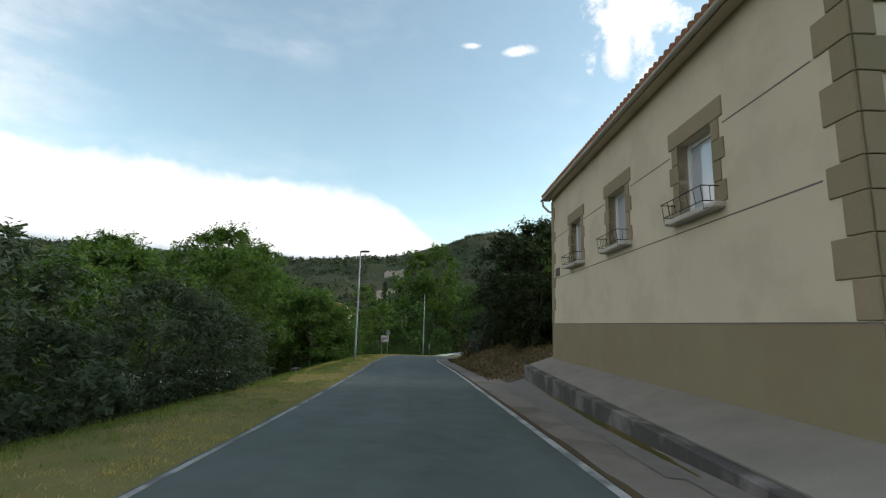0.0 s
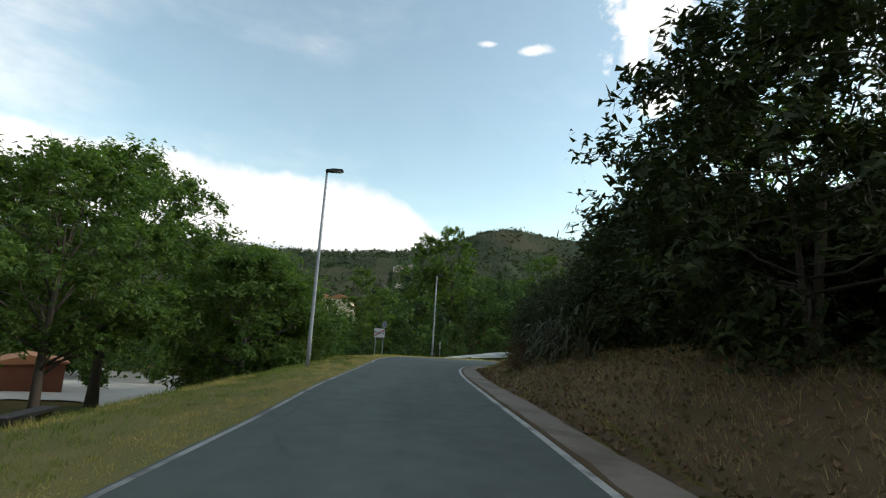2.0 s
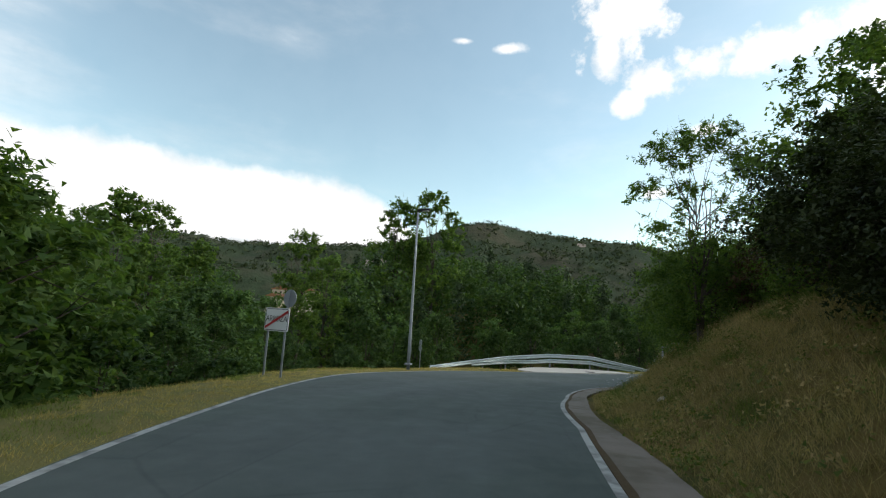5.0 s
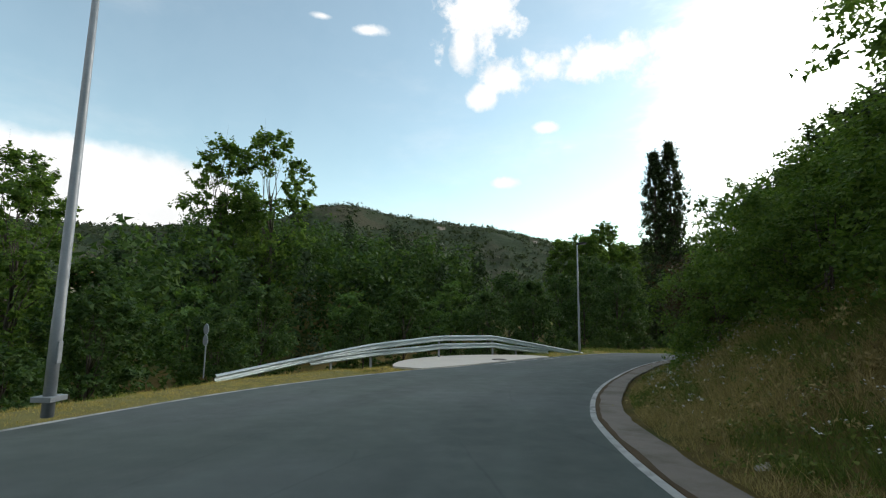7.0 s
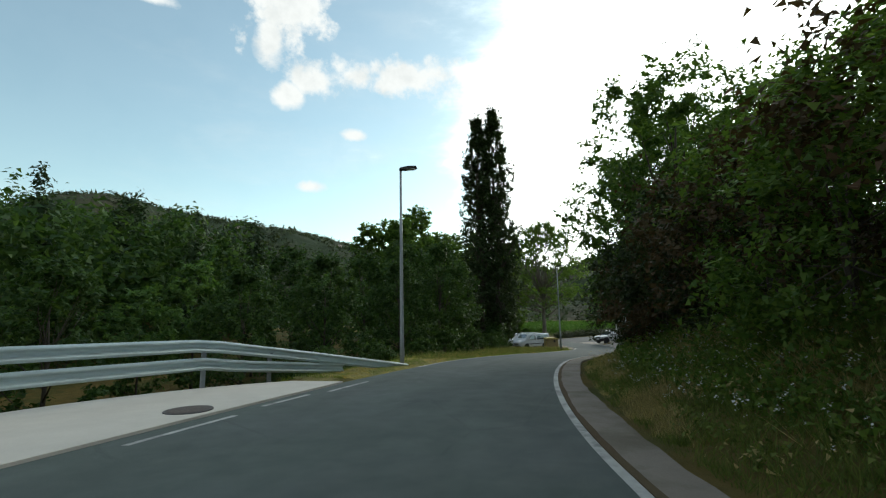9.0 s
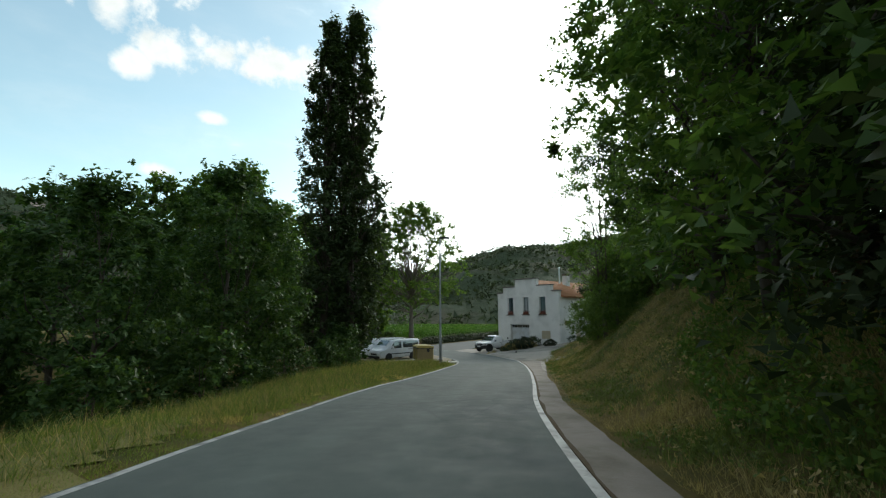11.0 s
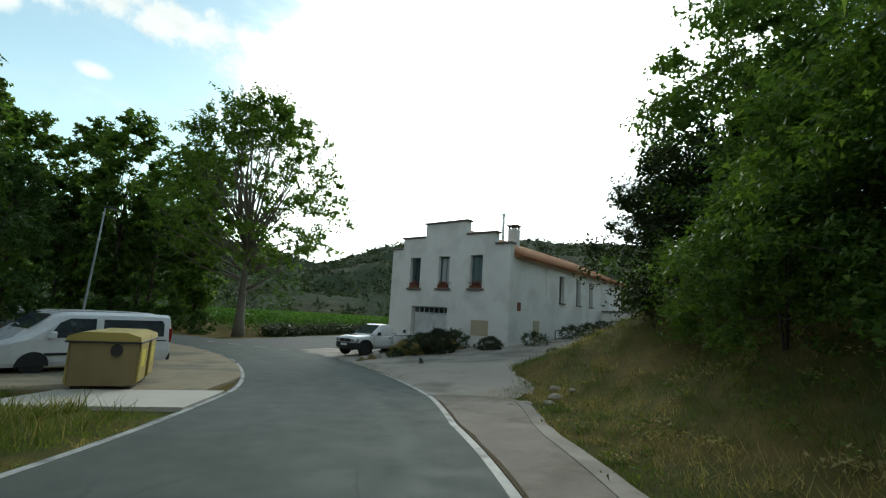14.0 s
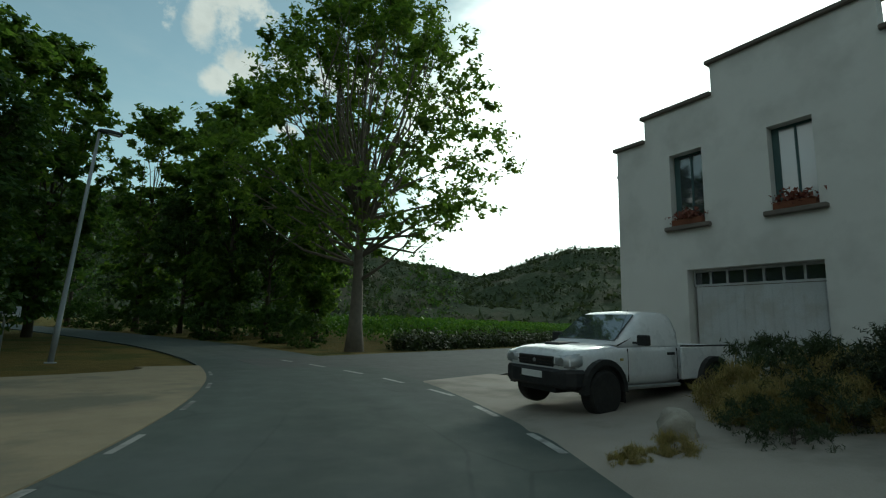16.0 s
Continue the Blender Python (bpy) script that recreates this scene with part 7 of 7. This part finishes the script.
def plants_valley():
    pop = plant("lombardy_poplar", on_land(50.8, 115.0), 61, 29.5, 3.3, 1.2, "poplar_dark", "tall dark columnar poplar beside the road", "tree", clumps=360, per=105, rc=0.85, length=0.27, width=0.17, trunk=0.34, limbs=60, shape="column", group="columnar poplars", drop=1.4, twigs=1, rise=1.3)
    copy_thing(pop, on_land(48.9, 115.9, 120, 0.95))
    copy_thing(pop, on_land(52.4, 116.2, 250, 0.66))
    plane = plant("plane_tree", on_land(80.2, 130.1), 62, 21.8, 9.4, 6.2, "plane", "large open plane tree with pale limbs by the junction", "tree", clumps=300, per=105, rc=1.25, length=0.29, width=0.21, trunk=0.46, limbs=75, shape="oval", bark="bark_pale", twigs=3, rise=0.6, tall=0.5)
    # young willows across the stream
    yw = plant("young_willow", standing(64, -21), 63, 8.8, 2.5, 0.5, "fresh", "bushy pale green willow on the stream bank", "tree", clumps=90, per=75, rc=0.75, length=0.3, width=0.16, trunk=0.1, limbs=10, shape="vase", group="stream willows")
    r = random.Random(9)
    for k in range(16):
        copy_thing(yw, standing(50 + k * 4.6, -22.5 - 5 * r.random() - (3 if k < 4 else 0), r.uniform(0, 360), r.uniform(0.8, 1.12)))
    alder = plant("alder_tree", standing(104, -21), 64, 11.0, 3.6, 1.0, "wood", "dark green alder below the verge", "tree", clumps=105, per=80, rc=0.95, length=0.25, width=0.18, trunk=0.18, limbs=18, group="stream alders", twigs=2)
    near = plant("grey_alder", standing(106.5, -13.0), 67, 9.5, 3.3, 0.8, "wood", "dark green alder close below the verge", "tree", clumps=130, per=150, rc=0.8, length=0.17, width=0.12, trunk=0.16, limbs=18, group="stream alders", twigs=2)
    for s, l, a, k in ((112.5, -12.5, 70, 1.15), (117.5, -14.5, 200, 1.2), (101, -15, 20, 1.05), (96, -16, 20, 0.95)):
        copy_thing(near, standing(s, l, a, k))
    for s, l, a, k in ((110, -19, 120, 1.0), (55, -19, 130, 0.65), (60.5, -17, 230, 0.65), (66, -29, 10, 0.9), (57, -26, 40, 0.8), (71, -18, 120, 0.75), (76, -19, 20, 0.7), (63, -22, 190, 0.8), (34, -30, 10, 0.8), (61, -34, 100, 0.9), (67.5, -15, 10, 0.55), (57, -14, 80, 0.6), (73, -23, 80, 0.9), (80, -22, 180, 0.85), (86, -20, 280, 0.75), (53, -13, 200, 0.5), (62, -13.5, 30, 0.5), (90, -20, 200, 0.9)):
        copy_thing(alder, standing(s, l, a, k))
    gp = plant("grey_poplar", on_land(62, 138), 68, 19.0, 3.4, 1.5, "poplar", "tall light green poplar beside the gravel ground", "tree", clumps=150, per=80, rc=1.0, length=0.4, width=0.3, trunk=0.22, limbs=24, shape="vase", group="gravel poplars", twigs=2)
    for x, y, a, k in ((-30.5, 87, 60, 0.92), (-25.5, 91, 160, 0.75), (-36, 82, 250, 0.85), (56.5, 138, 90, 1.2), (65.5, 144, 20, 0.95), (51, 134.5, 200, 1.0), (69.5, 150, 300, 1.1), (82, 149, 10, 1.2), (83.8, 158, 100, 1.25), (79.8, 163, 200, 1.25), (91, 149, 300, 1.15), (85, 140.5, 60, 1.0), (95, 160, 30, 1.2), (59, 146, 150, 1.15), (53.5, 142, 50, 1.05), (47.5, 139, 10, 0.95)):
        copy_thing(gp, on_land(x, y, a, k))
    for x, y, a, k in ((61, 150, 70, 1.5), (67, 156, 300, 1.15), (46, 128, 0, 1.3), (42, 121, 50, 1.15), (66, 168, 0, 1.2), (64, 133.5, 130, 1.0), (84, 146, 20, 1.2), (88, 153, 200, 1.3), (82, 158, 300, 1.3), (78, 180, 60, 1.6)):
        copy_thing(alder, on_land(x, y, a, k))
    ash = plant("tall_ash", on_land(-3.5, 127), 65, 29.0, 6.2, 9.0, "poplar", "tall ash rising over the valley woods", "tree", clumps=110, per=90, rc=1.5, length=0.5, width=0.32, trunk=0.4, limbs=26, shape="vase", group="tall ashes", twigs=2)
    copy_thing(ash, on_land(-9.5, 126, 100, 0.92))
    copy_thing(ash, reach(-17.6, 99.0, 8.6, 29.0, 60))
    copy_thing(ash, reach(-12.6, 89.0, 4.9, 29.0, 160))
    copy_thing(ash, on_land(-40, 108, 100, 0.72))
    copy_thing(ash, on_land(-47, 104, 200, 0.66))
    shrub = plant("roadside_shrub", standing(107, -9.4), 66, 2.6, 1.9, 0.0, "wood", "dark green shrub on the grassy verge", "shrub", clumps=55, per=75, rc=0.5, length=0.17, width=0.11, trunk=0.05, limbs=10, fork=3, group="verge shrubs")
    for x, y, a, k in ((48.2, 113.4, 0, 1.1), (49.6, 114.6, 90, 0.9), (46.2, 112.0, 40, 0.8)):
        copy_thing(shrub, on_land(x, y, a, k))
    for s, l, a, k in ((103, -9.0, 20, 0.8), (112, -9.2, 90, 0.7), (116, -9.0, 150, 0.6), (98, -9.0, 200, 0.9), (52, -9.5, 20, 0.9), (57, -11.2, 100, 0.9), (62, -12, 190, 0.9), (67, -12.5, 20, 0.9), (72, -13, 20, 0.8), (46, -8.5, 20, 0.8), (92, -8.0, 20, 0.7), (120, -9.4, 60, 0.5), (41, -8.0, 0, 0.7)):
        copy_thing(shrub, standing(s, l, a, k))
    for k in range(9):
        copy_thing(shrub, on_land(79.6 - 0.25 * k + 1.5 * (k % 2), 134 + 5.0 * k, 40 * k, 0.8 + 0.15 * (k % 3)))


def woods():
    """Far woods: crowns of loose leaf clumps, one sheet of them."""
    rng = np.random.default_rng(77)
    chunks, cones = [], []
    spots = []
    while len(spots) < 640:
        s, l = rng.uniform(10, 150), -36 - 118 * rng.uniform(0, 1) ** 1.5
        q = at_road(s, l)
        if abs(nearest(np.array([q.x]), np.array([q.y]))[1][0]) > 36 and not (q.x > 30 and q.y > 105):
            spots.append((q.x, q.y, s, l))
    for _ in range(190):
        a, b = rng.uniform(-48, 46), rng.uniform(124, 204)
        if abs(nearest(np.array([a]), np.array([b]))[1][0]) > 34 and not (a > 30 and b < 150):
            spots.append((a, b, 90, -40))
    for _ in range(60):
        spots.append((rng.uniform(76, 150) if rng.random() < 0.5 else rng.uniform(30, 66), rng.uniform(165, 240), 0, -40))
    for _ in range(40):
        q = at_road(rng.uniform(10, 125), rng.uniform(17, 60))
        spots.append((q.x, q.y, 0, 30))
    xy = np.array([(a, b) for a, b, _, _ in spots])
    zz = land(xy[:, 0], xy[:, 1])
    for (x, y, s, l), z in zip(spots, zz):
        cone = rng.random() < 0.22
        h = rng.uniform(9, 15) if not cone else rng.uniform(11, 16)
        if l > 0:
            h = rng.uniform(5, 8)
        if -21 < math.degrees(math.atan2(x + 2, y - 30)) < -11.5 and y > 85 and l < 0:
            h, cone = rng.uniform(3, 5.5), False
        if l < -30 and 0 < s < 72:
            h, cone = rng.uniform(4, 7), False
        cc = clump_centres(rng, 22, "cone" if cone else "round", 0.8, h, 1.7 if cone else rng.uniform(2.6, 3.8)) + np.array([x, y, z])
        idx = np.repeat(np.arange(22), 30 if cone else 50 if l > 0 else 15)
        p = rng.normal(size=(len(idx), 3)) * (0.42 if cone else 0.8)
        face = p + np.array([0, 0, 0.8])
        (cones if cone else chunks).append(leaf_quads(rng, cc[idx] + p, *((0.5, 0.3) if cone else (0.26, 0.17) if l > 0 else (0.62, 0.46)), face=face))
    for name, ch, mat, lab in (("woodland", chunks, "wood", "mixed green woodland across the valley"), ("conifers", cones, "conifer", "dark conifers standing among the woodland")):
        ob = new(name, quads_mesh(name, ch, M[mat]))
        tagged(ob, lab, "woodland", kind="stuff")


def vineyard():
    rng = np.random.default_rng(5)
    n = 70000
    row = rng.integers(0, 16, n)
    t = rng.uniform(0, 1, n)
    x = 84 + 62 * t + rng.normal(0, 0.1, n)
    y = 132.0 + row * 2.6 + rng.normal(0, 0.35, n) + 4 * t
    z = -7.15 + np.clip(rng.normal(1.35, 0.45, n), 0.1, 2.1)
    ob = new("vineyard", quads_mesh("vineyard", [leaf_quads(rng, np.column_stack([x, y, z]), 0.22, 0.19)], M["vine"]))
    tagged(ob, "rows of green vines beyond the road", "vineyard", kind="stuff")


def hedge_row():
    """Low dark growth along the far side of the road, before the vines."""
    rng = np.random.default_rng(15)
    n = 36000
    t = rng.uniform(0, 1, n)
    x = 83 + 66 * t
    y = 129.6 + 3.0 * t + rng.normal(0, 0.45, n)
    top = 0.9 + 0.45 * np.array([noise.noise((a * 0.5, 1, 0)) for a in x])
    z = -7.12 + np.abs(rng.normal(0.5, 0.35, n)) * top
    c = np.column_stack([x, y, z])
    tagged(new("hedge_row", quads_mesh("hedge_row", [leaf_quads(rng, c, 0.2, 0.14, face=np.tile([0, -0.4, 0.8], (n, 1)))], M["dark"])), "low dark hedge along the edge of the vineyard", "hedge", kind="stuff")


def blades(rng, s, lat, hgt, wid):
    """Grass blades on the land at stations and offsets."""
    P = at_many(s, lat)
    z = land(P[:, 0], P[:, 1])
    n = len(s)
    base = np.column_stack([P[:, 0], P[:, 1], z - 0.02])
    a = rng.uniform(0, math.tau, n)
    w = np.column_stack([np.cos(a), np.sin(a), 0 * a]) * (wid * rng.uniform(0.6, 1.3, n))[:, None]
    tip = base + np.column_stack([rng.normal(0, 0.55, n) * hgt, rng.normal(0, 0.55, n) * hgt, hgt * rng.uniform(0.6, 1.2, n)])
    v = np.stack([base - w, base + w, tip], 1).reshape(-1, 3)
    return v, np.arange(3 * n).reshape(n, 3)


def grass():
    rng = np.random.default_rng(3)
    def patch(s, l):
        return np.array([noise.noise((a * 0.35, b * 0.9, 7)) + 0.6 * noise.noise((a * 1.1, b * 2.0, 9)) for a, b in zip(s, l)])
    green, straw, near_green, near_straw = [], [], [], []
    # left verge, short
    n = 300000
    tuft = rng.integers(0, n // 14, n)
    s = rng.uniform(-2, 134, n // 14)[tuft] + rng.normal(0, 0.07, n)
    off = np.abs((rng.uniform(0, 1, n // 14) ** 1.2)[tuft] * np.interp(s, [-2, 40, 60, 76, 90, 104, 134], [5.5, 5.0, 3.6, 3.4, 3.5, 5.0, 7.0]) + rng.normal(0, 0.07, n))
    l = left_edge(s) - 0.06 - off
    keep = ~((s > 77.5) & (s < 88.0) & (off < 3.8)) & ~((s > 130.0) & (off < 4.0))
    s, l, off = s[keep], l[keep], off[keep]
    p = patch(s, l) + 0.35 * (off - 1.0) + np.interp(s, [40, 55, 80, 100, 115], [0.0, -0.45, -0.45, 0.45, 0.6])
    for want, box_ in ((p > 0.02, near_green), (p <= 0.02, near_straw)):
        box_.append(blades(rng, s[want], l[want], 0.085 + 0.025 * np.clip(off[want] - 0.5, 0, 3) * rng.uniform(0.3, 1.3, want.sum()) ** 2, 0.0065))
    # right bank, long and dry
    n = 360000
    tuft = rng.integers(0, n // 16, n)
    s = rng.uniform(18, 137, n // 16)
    u = rng.uniform(0, 1, n // 16)
    tuft = tuft[(s[tuft] > 46) | (rng.uniform(0, 1, n) < 0.34)]
    n = len(tuft)
    s, u = s[tuft] + rng.normal(0, 0.09, n), np.abs(u[tuft] + rng.normal(0, 0.015, n))
    off = 0.75 + u * np.interp(s, [18, 45, 60, 100, 110, 137], [4.0, 4.5, 4.0, 4.5, 9.5, 9.0])
    l = right_edge(s) + off
    xy = at_many(s, l)[:, :2]
    ok = ((xy[:, 0] < 60) & (off > curve(SHELF, s) - 0.15)) | ((xy[:, 0] >= 60) & (drive_edge(xy[:, 0], xy[:, 1]) > 0.5))
    s, l, off = s[ok], l[ok], off[ok]
    p = patch(s, l) + np.interp(s, [18, 45, 58, 73, 78, 110, 137], [-0.1, -0.2, -0.22, -0.15, 0.25, 0.02, 0.05])
    hgt = np.interp(off, [0.7, 1.4, 3, 9], [0.08, 0.22, 0.3, 0.22]) * np.interp(s, [18, 50, 60, 95, 105, 137], [0.6, 0.9, 1.2, 1.2, 0.7, 0.7])
    for want, box_ in ((p > 0.05, green), (p <= 0.05, straw)):
        box_.append(blades(rng, s[want], l[want], hgt[want] * rng.uniform(0.4, 1.4, want.sum()), 0.006))
    # tall grass round the containers
    n = 9000
    s, l = rng.uniform(124.5, 130.3, n), left_edge(128) - 0.5 - rng.uniform(0, 1, n) * 8
    l = np.where(rng.uniform(0, 1, n) < 0.3, l, np.minimum(l, left_edge(s) - 1.6))
    pick = rng.uniform(0, 1, n) < 0.7
    green.append(blades(rng, s[pick], l[pick], 0.34 * rng.uniform(0.3, 1.3, pick.sum()), 0.012))
    straw.append(blades(rng, s[~pick], l[~pick], 0.4 * rng.uniform(0.3, 1.3, (~pick).sum()), 0.008))
    # lush weeds below the poplars, and tufts along the gutter
    n = 60000
    s, l = rng.uniform(96, 129, n), -rng.uniform(0, 1, n)
    l = left_edge(s) - 0.5 + 8.0 * l
    pick = rng.uniform(0, 1, n) < 0.65
    green.append(blades(rng, s[pick], l[pick], 0.3 * rng.uniform(0.2, 1.3, pick.sum()) ** 1.5, 0.0075))
    straw.append(blades(rng, s[~pick], l[~pick], 0.34 * rng.uniform(0.2, 1.3, (~pick).sum()), 0.005))
    n = 9000
    s = rng.uniform(2, 70, n)
    s = s[np.array([noise.noise((a * 0.6, 0, 4)) for a in s]) > -0.1]
    l = right_edge(s) + np.abs(rng.normal(0, 0.07, len(s)))
    green.append(blades(rng, s, l, 0.07 * rng.uniform(0.4, 1.5, len(s)), 0.008))
    for name, ch, mat, lab in (("verge_green", near_green, "verge_grass", "short green grass on the verge"), ("verge_straw", near_straw, "verge_straw", "short sunburnt grass on the verge"), ("green_grass", green, "grass", "long green grass on the bank"), ("dry_grass", straw, "straw", "dry yellow grass on the bank")):
        ob = new(name, quads_mesh(name, ch, M[mat]))
        tagged(ob, lab, "grass", kind="stuff")
    # low weeds in patches on the bank
    n, per = 2100, 44
    s = rng.uniform(45, 137, n)
    l = right_edge(s) + curve(SHELF, s) + 0.1 + rng.uniform(0, 1, n) * np.interp(s, [45, 100, 110, 137], [3.5, 4.0, 8.5, 8.0])
    P = at_many(s, l)
    ok = ((P[:, 0] < 60) | (drive_edge(P[:, 0], P[:, 1]) > 0.7)) & (patch(s, l) > -0.25)
    P = P[ok]
    size = rng.uniform(0.12, 0.42, len(P))
    kind = rng.uniform(0, 1, len(P)) < 0.7
    for name, pick, mat, lab in (("bank_weeds", kind, "grass", "low green weeds in patches on the bank"), ("withered_weeds", ~kind, "straw", "withered brown weeds on the bank")):
        c = np.column_stack([P[pick, 0], P[pick, 1], land(P[pick, 0], P[pick, 1])])
        idx = np.repeat(np.arange(len(c)), per)
        sz = size[pick][idx]
        off3 = rng.normal(size=(len(idx), 3)) * sz[:, None] * np.array([0.7, 0.7, 0.35])
        off3[:, 2] = np.abs(off3[:, 2]) + 0.02
        tagged(new(name, quads_mesh(name, [leaf_quads(rng, c[idx] + off3, 0.065, 0.04, face=off3 / sz[:, None] + np.array([0, 0, 0.6]))], M[mat])), lab, "weeds", kind="stuff")
    # ground ivy on the high bank
    n = 64000
    s = rng.uniform(58, 106, n)
    l = right_edge(s) + np.interp(s, [60, 73, 76, 100, 106], [4.5, 4.0, 2.0, 2.0, 3.5]) + rng.uniform(0, 1, n) ** 1.3 * 6
    P = at_many(s, l)
    z = land(P[:, 0], P[:, 1]) + np.abs(rng.normal(0, 0.22, n))
    ob = new("ground_ivy", quads_mesh("ground_ivy", [leaf_quads(rng, np.column_stack([P[:, 0], P[:, 1], z]), 0.085, 0.078)], M["ivy"]))
    tagged(ob, "trailing ivy leaves covering the bank", "ivy", kind="stuff")
    # dead leaves on the bare bank
    n = 9000
    s = rng.uniform(18.5, 44, n)
    l = right_edge(s) + 0.75 + rng.uniform(0, 1, n) * 6
    P = at_many(s, l)
    ok = (P[:, 1] > 24.0)
    P = P[ok]
    z = land(P[:, 0], P[:, 1]) + 0.1
    ob = new("leaf_litter", quads_mesh("leaf_litter", [leaf_quads(rng, np.column_stack([P[:, 0], P[:, 1], z]), 0.09, 0.06)], M["litter"]))
    tagged(ob, "brown dead leaves strewn over the bare bank", "leaf litter", kind="stuff")
    # white umbels
    n = 900
    s = np.concatenate([rng.uniform(62, 74, n // 4), rng.normal(82, 5.5, n - n // 4)])
    l = right_edge(s) + rng.uniform(1.2, 4.6, n)
    P = at_many(s, l)
    z = land(P[:, 0], P[:, 1])
    V, F = [], []
    for i in range(n):
        c = np.array([P[i, 0], P[i, 1], z[i] + rng.uniform(0.3, 0.7)])
        r = rng.uniform(0.01, 0.022)
        for k in range(5):
            o = c + np.array([rng.normal(0, r), rng.normal(0, r), rng.normal(0, 0.015)])
            a, b = rng.uniform(0, math.tau), rng.uniform(0.2, 0.9)
            e1 = np.array([math.cos(a), math.sin(a), 0.0])
            e2 = np.array([-math.sin(a) * math.cos(b), math.cos(a) * math.cos(b), math.sin(b)])
            q = len(V)
            V += [o + r * 0.75 * (e1 * math.cos(j * math.pi / 2) + e2 * math.sin(j * math.pi / 2)) for j in range(4)]
            F.append((q, q + 1, q + 2, q + 3))
    ob = new("white_umbels", quads_mesh("white_umbels", [(np.array(V), np.array(F))], M["flower"]))
    tagged(ob, "scattered white umbel flowers on the bank", "wildflowers", kind="stuff")


plants_left()
plants_right()
plants_house()
plants_valley()
woods()
vineyard()
hedge_row()
grass()
